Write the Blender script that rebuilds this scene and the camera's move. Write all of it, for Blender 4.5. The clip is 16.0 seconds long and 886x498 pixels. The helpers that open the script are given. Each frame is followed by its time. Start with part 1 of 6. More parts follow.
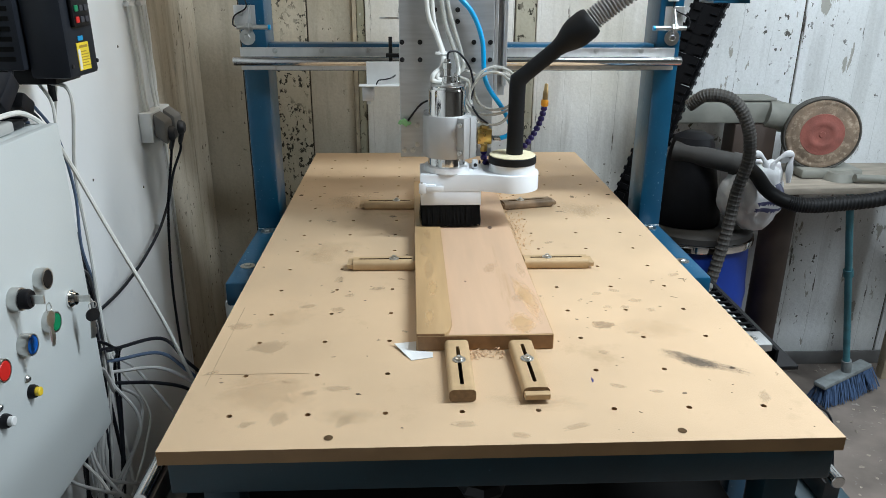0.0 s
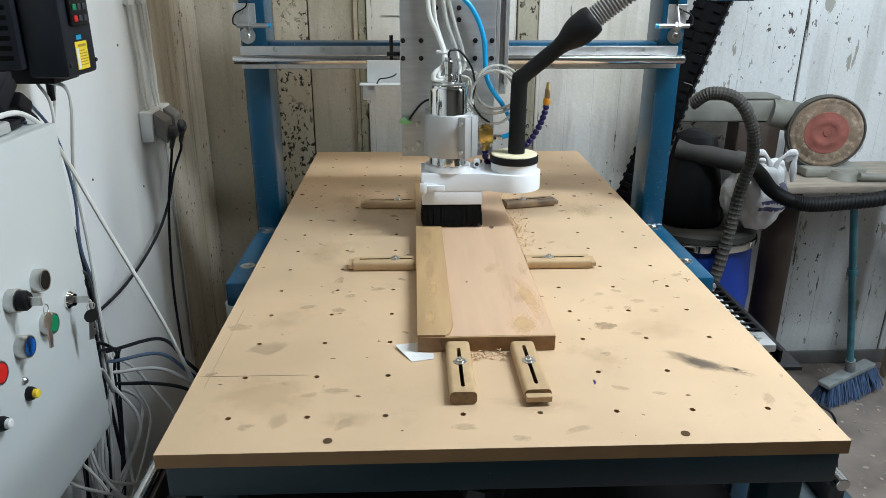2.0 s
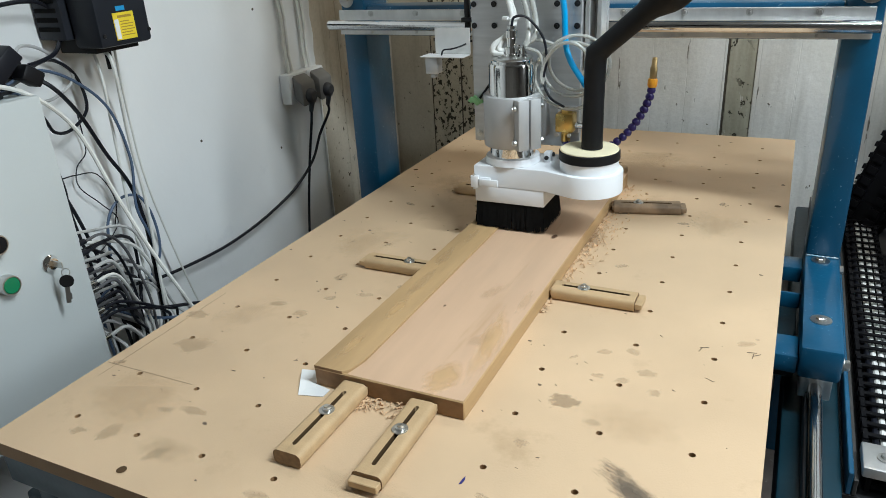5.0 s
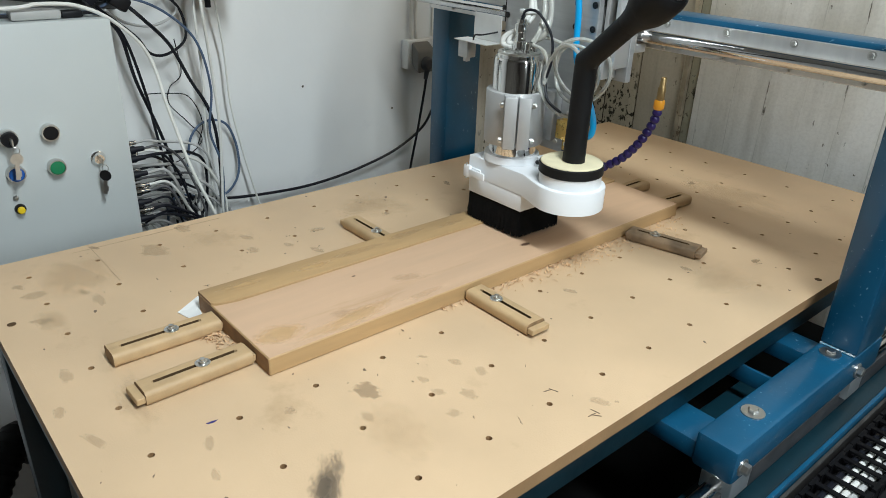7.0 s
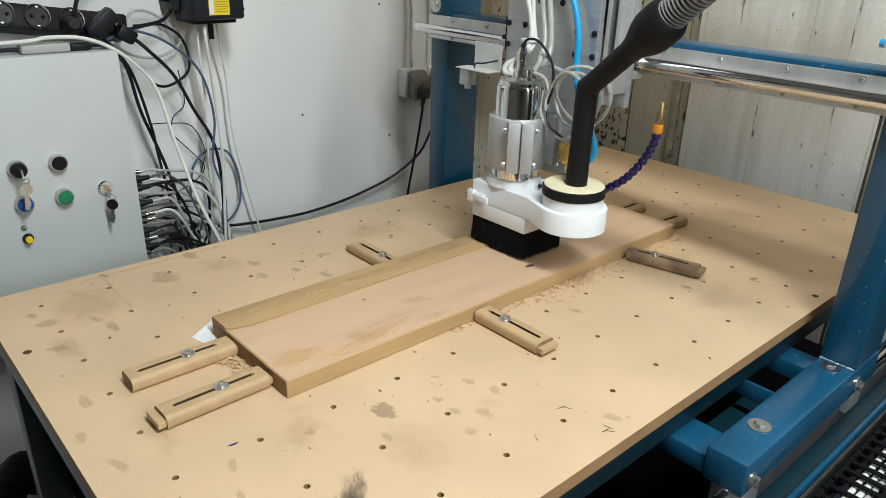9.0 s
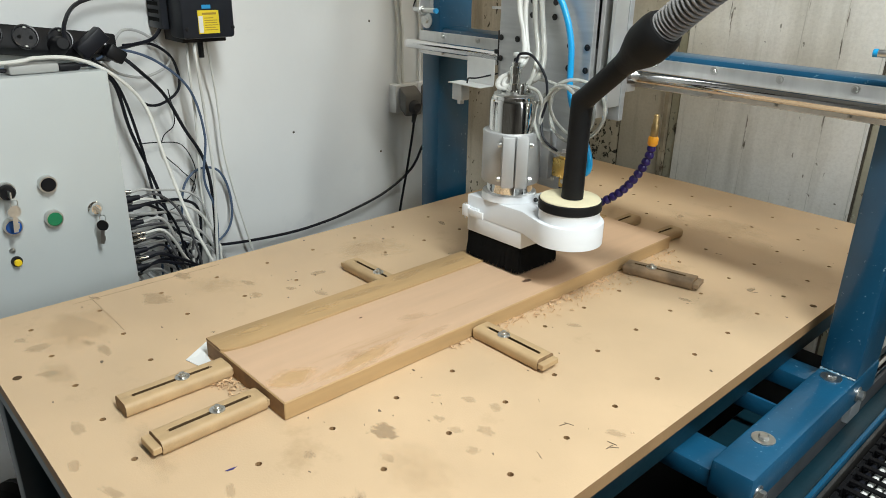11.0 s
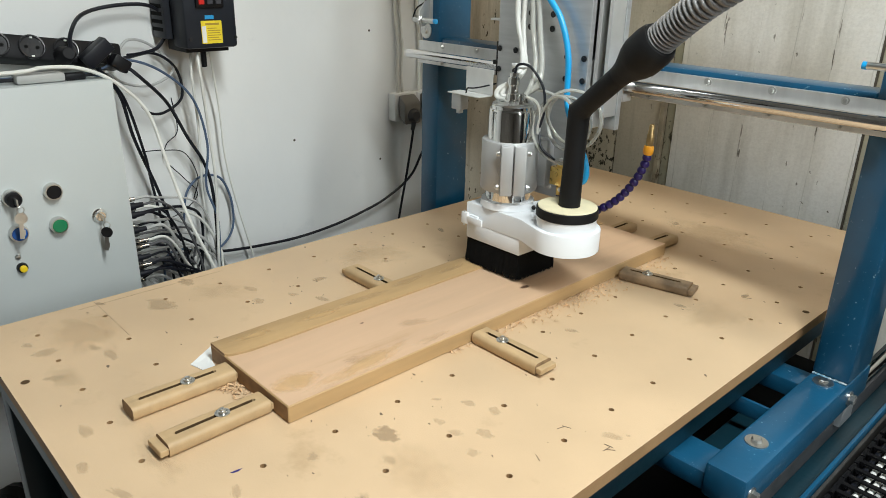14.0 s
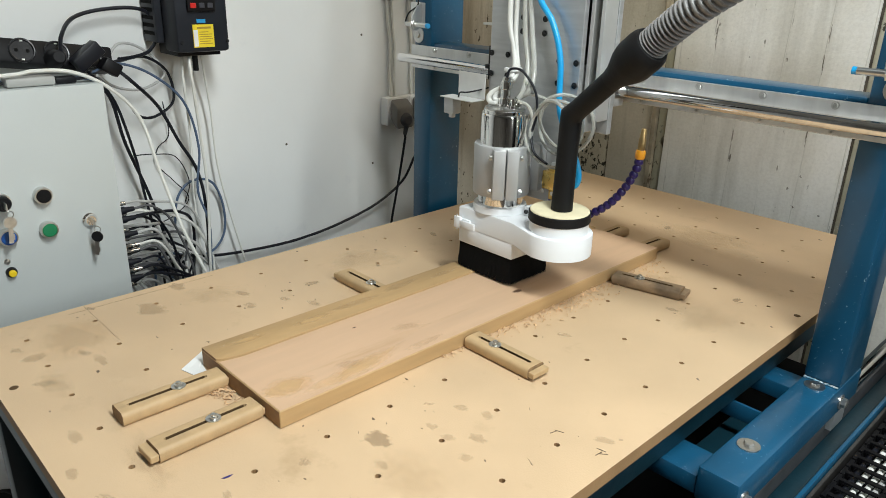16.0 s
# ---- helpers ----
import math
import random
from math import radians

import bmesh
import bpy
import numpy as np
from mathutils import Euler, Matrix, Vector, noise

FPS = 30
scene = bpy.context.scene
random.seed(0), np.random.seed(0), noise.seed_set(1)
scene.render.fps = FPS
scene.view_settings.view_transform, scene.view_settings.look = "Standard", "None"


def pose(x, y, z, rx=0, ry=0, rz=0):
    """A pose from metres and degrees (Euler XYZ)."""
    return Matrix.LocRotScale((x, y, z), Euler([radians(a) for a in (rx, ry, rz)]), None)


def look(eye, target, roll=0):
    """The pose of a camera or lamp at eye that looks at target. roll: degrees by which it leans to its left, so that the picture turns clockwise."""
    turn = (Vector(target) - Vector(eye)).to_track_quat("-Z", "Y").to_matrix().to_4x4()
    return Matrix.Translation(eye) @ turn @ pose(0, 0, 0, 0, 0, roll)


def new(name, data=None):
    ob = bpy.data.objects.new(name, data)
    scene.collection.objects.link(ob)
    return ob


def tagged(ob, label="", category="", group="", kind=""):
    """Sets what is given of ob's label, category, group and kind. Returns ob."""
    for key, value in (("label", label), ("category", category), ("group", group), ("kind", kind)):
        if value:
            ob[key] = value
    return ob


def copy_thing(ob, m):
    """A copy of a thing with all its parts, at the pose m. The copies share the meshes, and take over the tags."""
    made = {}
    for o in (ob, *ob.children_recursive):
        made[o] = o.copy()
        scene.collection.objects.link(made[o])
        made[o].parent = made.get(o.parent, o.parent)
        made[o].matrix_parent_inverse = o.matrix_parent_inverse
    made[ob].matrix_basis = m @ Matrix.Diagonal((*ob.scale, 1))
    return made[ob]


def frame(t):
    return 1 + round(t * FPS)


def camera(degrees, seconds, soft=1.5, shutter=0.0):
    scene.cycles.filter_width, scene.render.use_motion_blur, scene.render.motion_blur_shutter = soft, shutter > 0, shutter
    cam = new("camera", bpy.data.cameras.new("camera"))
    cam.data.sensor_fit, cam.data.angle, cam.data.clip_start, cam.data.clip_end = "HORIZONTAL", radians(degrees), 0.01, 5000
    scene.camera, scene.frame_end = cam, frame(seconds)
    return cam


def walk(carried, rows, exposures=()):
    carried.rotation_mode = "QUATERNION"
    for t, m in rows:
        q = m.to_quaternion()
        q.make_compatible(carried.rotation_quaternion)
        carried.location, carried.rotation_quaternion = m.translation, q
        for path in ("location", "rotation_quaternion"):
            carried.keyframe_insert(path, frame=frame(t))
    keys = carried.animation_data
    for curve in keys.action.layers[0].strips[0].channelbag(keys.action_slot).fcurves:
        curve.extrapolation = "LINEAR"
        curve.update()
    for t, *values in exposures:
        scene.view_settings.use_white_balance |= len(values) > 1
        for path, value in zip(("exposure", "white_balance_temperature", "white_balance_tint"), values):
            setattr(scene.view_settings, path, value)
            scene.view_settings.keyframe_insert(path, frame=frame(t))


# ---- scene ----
cam = camera(63.1, 16.0, 0.7)

PATH = [
    (0, (-0.112, -0.804, 1.327), (-0.029, 1.068, 0.627), 0.3),
    (0.5, (-0.111, -0.801, 1.325), (-0.027, 1.07, 0.623), 0.2),
    (1, (-0.11, -0.8, 1.326), (-0.027, 1.07, 0.621), 0.2),
    (1.5, (-0.109, -0.798, 1.328), (-0.031, 1.073, 0.626), 0.1),
    (2, (-0.109, -0.794, 1.327), (-0.033, 1.077, 0.622), 0.2),
    (2.5, (-0.104, -0.797, 1.327), (-0.04, 1.078, 0.636), 0.3),
    (3, (-0.064, -0.814, 1.327), (-0.011, 1.065, 0.644), 0.9),
    (3.5, (0.002, -0.81, 1.324), (-0.067, 1.055, 0.607), -0.2),
    (3.7, (0.034, -0.797, 1.328), (-0.072, 1.064, 0.603), -1.9),
    (5.8, (0.555, -0.292, 1.318), (-0.532, 1.154, 0.465), -0.8),
    (6, (0.573, -0.278, 1.316), (-0.516, 1.168, 0.465), 0.6),
    (6.5, (0.716, -0.187, 1.326), (-0.583, 1.065, 0.463), 2.9),
    (7, (0.789, -0.164, 1.331), (-0.57, 1.029, 0.476), 2.2),
    (7.5, (0.793, -0.189, 1.333), (-0.578, 1.022, 0.526), 1.9),
    (8, (0.789, -0.199, 1.333), (-0.61, 0.994, 0.547), 1.4),
    (8.5, (0.788, -0.205, 1.335), (-0.589, 1.019, 0.555), 1.7),
    (9, (0.785, -0.204, 1.335), (-0.573, 1.034, 0.547), 1.8),
    (11.5, (0.769, -0.205, 1.332), (-0.582, 1.068, 0.587), 1.1),
    (12, (0.775, -0.212, 1.336), (-0.574, 1.061, 0.59), 1.1),
    (12.5, (0.778, -0.216, 1.338), (-0.575, 1.057, 0.599), 1.2),
    (13, (0.779, -0.218, 1.339), (-0.571, 1.062, 0.603), 1.3),
    (13.5, (0.781, -0.221, 1.341), (-0.566, 1.067, 0.615), 1.4),
    (14, (0.782, -0.221, 1.341), (-0.57, 1.058, 0.608), 1.3),
    (14.5, (0.782, -0.222, 1.342), (-0.562, 1.068, 0.615), 1.6),
    (15, (0.782, -0.221, 1.341), (-0.564, 1.066, 0.611), 1.6),
    (15.5, (0.782, -0.221, 1.341), (-0.559, 1.069, 0.608), 1.5),
    (16, (0.781, -0.22, 1.34), (-0.56, 1.077, 0.619), 1.5),
]
EXPOSURES = [(0.0, 0.26, 5950, 11), (3.5, 0.20, 5950, 10), (6.0, 0.02, 6050, 9), (7.5, 0.02, 6200, 9), (9.0, 0.06, 6400, 10), (12.0, 0.15, 6500, 10), (16.0, 0.15, 6500, 10)]
walk(cam, [(t, look(eye, target, roll)) for t, eye, target, roll in PATH], EXPOSURES)

# ---- light and room air ----
world = bpy.data.worlds.new("room_air")
world.use_nodes = True
world.node_tree.nodes["Background"].inputs[0].default_value = (0.6, 0.66, 0.75, 1)
world.node_tree.nodes["Background"].inputs[1].default_value = 0.012
scene.world = world


def area_lamp(name, loc, target, sx, sy, power, col):
    data = bpy.data.lights.new(name, "AREA")
    data.shape, data.size, data.size_y, data.energy, data.color = "RECTANGLE", sx, sy, power, col
    ob = new(name, data)
    ob.matrix_world = look(loc, target)
    return ob


COOL = (0.92, 0.985, 0.98)
WARM = (1.0, 0.84, 0.62)
# no fitting is in view; a and b are set from cast shadows
area_lamp("tube_light_a", (1.15, 0.22, 2.42), (1.15, 0.22, 0), 1.2, 0.20, 48, COOL)
area_lamp("tube_light_b", (3.1, 0.15, 2.35), (0.3, 0.4, 0.8), 0.22, 1.5, 44, COOL)
# unseen warm lamp, added to tint the back wall and far table
area_lamp("added_warm_lamp", (0.0, 1.28, 2.42), (0.0, 1.28, 0), 1.2, 0.25, 4.5, WARM)

# ---- numbers of the plan ----
FLOOR = -0.09
CEIL = 2.5
TOP = 0.80            # top of the spoilboard
WX, WY = -0.805, 1.66  # faces of the two walls in view
GY = 0.155              # shift of the gantry along its rails


# ---- materials ----
def mat(name, base, rough=0.5, metal=0.0, vary=0.15, scale=8.0, bump=0.0, bscale=60.0,
        spots=None, spot_scale=20.0, spot_lo=0.62, spot_hi=0.70, tint=None, coat=0.0, stretch=(1, 1, 1), rvary=0.15, rnd=0.0, spec=0.5, patch=0, runs=None):
    m = bpy.data.materials.new(name)
    m.use_nodes = True
    nt = m.node_tree
    bs = nt.nodes["Principled BSDF"]
    bs.inputs["Metallic"].default_value = metal
    bs.inputs["Coat Weight"].default_value = coat
    bs.inputs["Specular IOR Level"].default_value = spec
    L = nt.links.new
    mp = nt.nodes.new("ShaderNodeMapping")
    mp.inputs["Scale"].default_value = stretch
    geo = nt.nodes.new("ShaderNodeNewGeometry")
    L(geo.outputs["Position"], mp.inputs[0])
    n1 = nt.nodes.new("ShaderNodeTexNoise")
    n1.inputs["Scale"].default_value, n1.inputs["Detail"].default_value = scale, 6
    L(mp.outputs[0], n1.inputs["Vector"])
    r1 = nt.nodes.new("ShaderNodeValToRGB")
    t2 = tint or base
    lo = [max(0, c * (1 - vary)) for c in t2]
    hi = [min(1, c * (1 + vary * 0.7)) for c in base]
    r1.color_ramp.elements[0].position, r1.color_ramp.elements[1].position = 0.32, 0.68
    r1.color_ramp.elements[0].color, r1.color_ramp.elements[1].color = (*lo, 1), (*hi, 1)
    L(n1.outputs[0], r1.inputs[0])
    col = r1.outputs[0]
    if spots:
        n2 = nt.nodes.new("ShaderNodeTexNoise")
        n2.inputs["Scale"].default_value, n2.inputs["Detail"].default_value = spot_scale, 8
        n2.inputs["Roughness"].default_value = 0.65
        L(mp.outputs[0], n2.inputs["Vector"])
        r2 = nt.nodes.new("ShaderNodeMapRange")
        r2.inputs[1].default_value, r2.inputs[2].default_value = spot_lo, spot_hi
        L(n2.outputs[0], r2.inputs[0])
        fac = r2.outputs[0]
        if patch:
            n4 = nt.nodes.new("ShaderNodeTexNoise")
            n4.inputs["Scale"].default_value, n4.inputs["Detail"].default_value = patch, 5
            L(geo.outputs["Position"], n4.inputs["Vector"])
            r4 = nt.nodes.new("ShaderNodeMapRange")
            r4.inputs[1].default_value, r4.inputs[2].default_value = 0.42, 0.62
            L(n4.outputs[0], r4.inputs[0])
            mu = nt.nodes.new("ShaderNodeMath")
            mu.operation = "MULTIPLY"
            L(fac, mu.inputs[0])
            L(r4.outputs[0], mu.inputs[1])
            fac = mu.outputs[0]
        mx = nt.nodes.new("ShaderNodeMix")
        mx.data_type = "RGBA"
        L(fac, mx.inputs[0])
        L(col, mx.inputs[6])
        mx.inputs[7].default_value = (*spots, 1)
        col = mx.outputs[2]
    if runs:
        mp5 = nt.nodes.new("ShaderNodeMapping")
        mp5.inputs["Scale"].default_value = (1, 1, 0.16)
        L(geo.outputs["Position"], mp5.inputs[0])
        n5 = nt.nodes.new("ShaderNodeTexNoise")
        n5.inputs["Scale"].default_value, n5.inputs["Detail"].default_value, n5.inputs["Roughness"].default_value = 11, 8, 0.7
        L(mp5.outputs[0], n5.inputs["Vector"])
        r5 = nt.nodes.new("ShaderNodeMapRange")
        r5.inputs[1].default_value, r5.inputs[2].default_value, r5.inputs[4].default_value = 0.50, 0.72, 0.75
        L(n5.outputs[0], r5.inputs[0])
        mx5 = nt.nodes.new("ShaderNodeMix")
        mx5.data_type = "RGBA"
        L(r5.outputs[0], mx5.inputs[0])
        L(col, mx5.inputs[6])
        mx5.inputs[7].default_value = (*runs, 1)
        col = mx5.outputs[2]
    if rnd:
        oi = nt.nodes.new("ShaderNodeObjectInfo")
        hs = nt.nodes.new("ShaderNodeHueSaturation")
        mr = nt.nodes.new("ShaderNodeMapRange")
        mr.inputs[3].default_value, mr.inputs[4].default_value = 1 - rnd, 1 + rnd
        L(oi.outputs["Random"], mr.inputs[0])
        L(mr.outputs[0], hs.inputs["Value"])
        L(col, hs.inputs["Color"])
        col = hs.outputs[0]
    L(col, bs.inputs["Base Color"])
    n3 = nt.nodes.new("ShaderNodeTexNoise")
    n3.inputs["Scale"].default_value, n3.inputs["Detail"].default_value = bscale, 4
    L(mp.outputs[0], n3.inputs["Vector"])
    rr = nt.nodes.new("ShaderNodeMapRange")
    rr.inputs[3].default_value, rr.inputs[4].default_value = max(0.02, rough - rvary * rough), min(1, rough + rvary * rough)
    L(n1.outputs[0], rr.inputs[0])
    L(rr.outputs[0], bs.inputs["Roughness"])
    if bump:
        bp = nt.nodes.new("ShaderNodeBump")
        bp.inputs["Strength"].default_value, bp.inputs["Distance"].default_value = bump, 0.003
        L(n3.outputs[0], bp.inputs["Height"])
        L(bp.outputs[0], bs.inputs["Normal"])
    return m


M_MDF = mat("mdf_board", (0.60, 0.43, 0.265), 0.5, vary=0.09, scale=5, bump=0.08, bscale=400, spots=(0.40, 0.27, 0.15), spot_scale=9, spot_lo=0.60, spot_hi=0.85)
# browner edge, also darkened for the shade on the board's front
M_MDF_EDGE = mat("shaded_mdf_edge", (0.34, 0.20, 0.092), 0.7, vary=0.12, scale=22, bump=0.08, bscale=300)
M_STAIN = mat("dark_stain", (0.16, 0.11, 0.07), 0.6, vary=0.3, scale=60)
# near black for recess bottoms: their shade is in the colour
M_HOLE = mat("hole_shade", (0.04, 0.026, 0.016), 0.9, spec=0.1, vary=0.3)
M_WOOD_RAW = mat("board_uncut", (0.445, 0.288, 0.135), 0.6, vary=0.13, scale=7, stretch=(6, 0.8, 6), bump=0.1, bscale=90, spots=(0.30, 0.18, 0.08), spot_scale=6, spot_lo=0.62, spot_hi=0.8)
M_WOOD_CUT = mat("board_planed", (0.575, 0.385, 0.245), 0.6, vary=0.07, scale=7, stretch=(6, 0.6, 6), bump=0.06, bscale=90, spots=(0.42, 0.26, 0.13), spot_scale=5, spot_lo=0.60, spot_hi=0.8)
M_CLAMP = mat("clamp_wood", (0.48, 0.33, 0.175), 0.55, vary=0.10, scale=14, stretch=(3, 3, 3), bump=0.1, bscale=150, rnd=0.06)
M_ENDGRAIN = mat("clamp_end_grain", (0.26, 0.165, 0.085), 0.75, vary=0.25, scale=120, bump=0.2, bscale=300)
M_BOARD_END = mat("board_end_grain", (0.30, 0.175, 0.085), 0.75, vary=0.2, scale=60, bump=0.2, bscale=200)
M_SLOT = mat("routed_slot", (0.10, 0.062, 0.032), 0.9, vary=0.25, scale=60, spec=0.08)
M_CLAMP_D = mat("clamp_wood_dark", (0.25, 0.17, 0.10), 0.6, vary=0.5, scale=25, bump=0.1, bscale=150)
M_BLUE = mat("blue_paint", (0.006, 0.076, 0.155), 0.34, vary=0.20, scale=9, bump=0.12, bscale=70, spots=(0.28, 0.42, 0.50), spot_scale=150, spot_lo=0.635, spot_hi=0.67, patch=7, coat=0.2)
M_BLUE_P = mat("chipped_weld", (0.10, 0.24, 0.33), 0.45, vary=0.4, scale=90, spots=(0.45, 0.50, 0.52), spot_scale=200, spot_lo=0.50, spot_hi=0.56)
# the blue paint again, with the shade below the board put into it
M_BLUE_SHADE = mat("shaded_blue_paint", (0.003, 0.025, 0.038), 0.4, vary=0.25, scale=9, bump=0.12, bscale=70, spots=(0.05, 0.10, 0.13), spot_scale=110, spot_lo=0.69, spot_hi=0.72)
# shaft support metal, set darker than the milled aluminium
M_DULL = mat("darkened_support_metal", (0.11, 0.11, 0.115), 0.5, 0.5, vary=0.3, scale=25)
M_STEEL = mat("polished_steel", (0.72, 0.71, 0.70), 0.14, 1.0, vary=0.06, scale=30)
M_ALU = mat("brushed_aluminium", (0.57, 0.58, 0.585), 0.46, 0.82, vary=0.10, scale=14, stretch=(1, 1, 9), bump=0.03, bscale=200, rvary=0.3)
M_ALU_L = mat("milled_aluminium", (0.74, 0.74, 0.73), 0.38, 0.85, vary=0.08, scale=16, stretch=(4, 1, 1))
M_CAST = mat("satin_aluminium", (0.50, 0.505, 0.505), 0.58, 0.65, vary=0.06, scale=20, bump=0.05, bscale=250)
M_SHEET = mat("pale_sheet_metal", (0.70, 0.70, 0.68), 0.5, 0.25, vary=0.08, scale=30)
M_CHROME = mat("chrome", (0.80, 0.79, 0.77), 0.08, 1.0, vary=0.03)
M_ZINC = mat("zinc_bolt", (0.62, 0.62, 0.60), 0.32, 1.0, vary=0.12, scale=60)
M_BOLT = mat("black_oxide_bolt", (0.03, 0.03, 0.032), 0.4, 0.6, vary=0.2)
M_WHITE = mat("white_print", (0.80, 0.82, 0.84), 0.38, vary=0.03, scale=12, bump=0.04, bscale=250)
M_CREAM = mat("cream_foam", (0.78, 0.70, 0.47), 0.75, vary=0.07, scale=40, bump=0.15, bscale=300)
M_BRISTLE = mat("black_bristle", (0.007, 0.007, 0.007), 0.8, spec=0.1, vary=0.3, scale=200)
M_RUBBER = mat("black_rubber", (0.008, 0.008, 0.0085), 0.55, spec=0.22, vary=0.2, scale=25, bump=0.1, bscale=120)
M_PLASTIC_B = mat("black_plastic", (0.008, 0.008, 0.0095), 0.45, spec=0.22, vary=0.2, scale=30)
M_GREYHOSE = mat("grey_hose", (0.24, 0.235, 0.235), 0.35, vary=0.15, scale=30)
M_BRASS_D = mat("tarnished_brass", (0.42, 0.29, 0.13), 0.42, 0.9, vary=0.25, scale=60)
M_BRASS = mat("brass", (0.72, 0.50, 0.16), 0.28, 1.0, vary=0.12, scale=40)
M_ORANGE = mat("orange_plastic", (0.85, 0.36, 0.02), 0.4, vary=0.05)
M_NAVY = mat("violet_plastic", (0.020, 0.009, 0.10), 0.4, vary=0.1)
M_AIRBLUE = mat("air_hose_blue", (0.01, 0.36, 0.75), 0.3, vary=0.08, coat=0.3)
M_PLASTER = mat("white_wall_paint", (0.775, 0.785, 0.775), 0.6, vary=0.05, scale=3, bump=0.08, bscale=60, spots=(0.60, 0.62, 0.64), spot_scale=4, spot_lo=0.62, spot_hi=0.8)
def wall_mat(name, base, stain, dark, speck=0.62, speck_scale=60, speck_patch=0.45, peel=0.66, peel_col=(0.30, 0.29, 0.25), pitch=0.0, run=0.6, bump=0.5):
    """Old cast concrete: stained ground, water runs, peeled patches, dark pits, and the marks of the boards."""
    m = bpy.data.materials.new(name)
    m.use_nodes = True
    nt = m.node_tree
    L = nt.links.new
    bs = nt.nodes["Principled BSDF"]
    bs.inputs["Roughness"].default_value, bs.inputs["Specular IOR Level"].default_value = 0.85, 0.25
    geo = nt.nodes.new("ShaderNodeNewGeometry")

    def noise_at(stretch, sc, detail, rough=0.55):
        mp = nt.nodes.new("ShaderNodeMapping")
        mp.inputs["Scale"].default_value = stretch
        L(geo.outputs["Position"], mp.inputs[0])
        n = nt.nodes.new("ShaderNodeTexNoise")
        n.inputs["Scale"].default_value, n.inputs["Detail"].default_value, n.inputs["Roughness"].default_value = sc, detail, rough
        L(mp.outputs[0], n.inputs["Vector"])
        return n.outputs[0]

    def ramp(v, lo, hi, top=1.0):
        r = nt.nodes.new("ShaderNodeMapRange")
        r.inputs[1].default_value, r.inputs[2].default_value, r.inputs[4].default_value = lo, hi, top
        L(v, r.inputs[0])
        return r.outputs[0]

    def calc(op, a, b):
        c = nt.nodes.new("ShaderNodeMath")
        c.operation = op
        for k, v in enumerate((a, b)):
            if isinstance(v, (int, float)):
                c.inputs[k].default_value = v
            else:
                L(v, c.inputs[k])
        return c.outputs[0]

    def mixed(fac, a, b):
        x = nt.nodes.new("ShaderNodeMix")
        x.data_type = "RGBA"
        L(fac, x.inputs[0])
        for k, v in ((6, a), (7, b)):
            if isinstance(v, tuple):
                x.inputs[k].default_value = (*v, 1)
            else:
                L(v, x.inputs[k])
        return x.outputs[2]

    col = mixed(ramp(noise_at((1, 1, 0.6), 3.2, 8, 0.6), 0.38, 0.66), base, stain)
    col = mixed(ramp(noise_at((1, 1, 0.10), 16, 6, 0.6), 0.50, 0.70, run), col, tuple(0.72 * c for c in stain))
    col = mixed(ramp(noise_at((1, 1, 1), 140, 3), 0.42, 0.70, 0.10), col, dark)
    pe = ramp(noise_at((1.5, 1.5, 0.45), 15, 6, 0.6), peel, peel + 0.02)
    col = mixed(pe, col, peel_col)
    sp = calc("MULTIPLY", ramp(noise_at((1.3, 1.3, 0.9), speck_scale, 3, 0.6), speck, speck + 0.025), ramp(noise_at((1, 1, 0.7), 5.0, 4), speck_patch, speck_patch + 0.08))
    col = mixed(sp, col, dark)
    hgt = calc("SUBTRACT", noise_at((1, 1, 1), 50, 6), calc("MULTIPLY", calc("ADD", sp, pe), 0.6))
    if pitch:
        sep = nt.nodes.new("ShaderNodeSeparateXYZ")
        L(geo.outputs["Position"], sep.inputs[0])
        wob = calc("ADD", sep.outputs[0], calc("MULTIPLY", noise_at((1, 1, 1), 2.0, 2), 0.02))
        edge = calc("ABSOLUTE", calc("SUBTRACT", calc("FRACT", calc("DIVIDE", wob, pitch), 0), 0.5), 0)
        line = ramp(edge, 0.016, 0.006)
        dash = calc("MULTIPLY", ramp(edge, 0.060, 0.020), ramp(noise_at((3, 1, 0.35), 22, 4, 0.7), 0.60, 0.63))
        col = mixed(calc("MULTIPLY", line, ramp(noise_at((1, 1, 0.5), 7, 4), 0.40, 0.6, 0.6)), col, tuple(0.6 * c for c in stain))
        col = mixed(dash, col, dark)
        hgt = calc("SUBTRACT", hgt, calc("MULTIPLY", line, 0.3))
    L(col, bs.inputs["Base Color"])
    bp = nt.nodes.new("ShaderNodeBump")
    bp.inputs["Strength"].default_value, bp.inputs["Distance"].default_value = bump, 0.004
    L(hgt, bp.inputs["Height"])
    L(bp.outputs[0], bs.inputs["Normal"])
    return m


M_CONC = wall_mat("bare_concrete", (0.58, 0.535, 0.44), (0.43, 0.385, 0.29), (0.07, 0.06, 0.05), 0.66, 55, 0.50, 0.69)
M_CONC_B = wall_mat("streaked_concrete", (0.57, 0.52, 0.425), (0.40, 0.35, 0.26), (0.09, 0.075, 0.055), 0.63, 45, 0.46, 0.66, run=0.8)
M_CONC_S = wall_mat("speckled_concrete", (0.64, 0.58, 0.46), (0.47, 0.42, 0.31), (0.05, 0.045, 0.035), 0.555, 66, 0.36, 0.70)
M_CONC_W = wall_mat("whitewashed_concrete", (0.79, 0.78, 0.74), (0.66, 0.635, 0.56), (0.14, 0.125, 0.10), 0.67, 40, 0.52, 0.695, pitch=0.092)
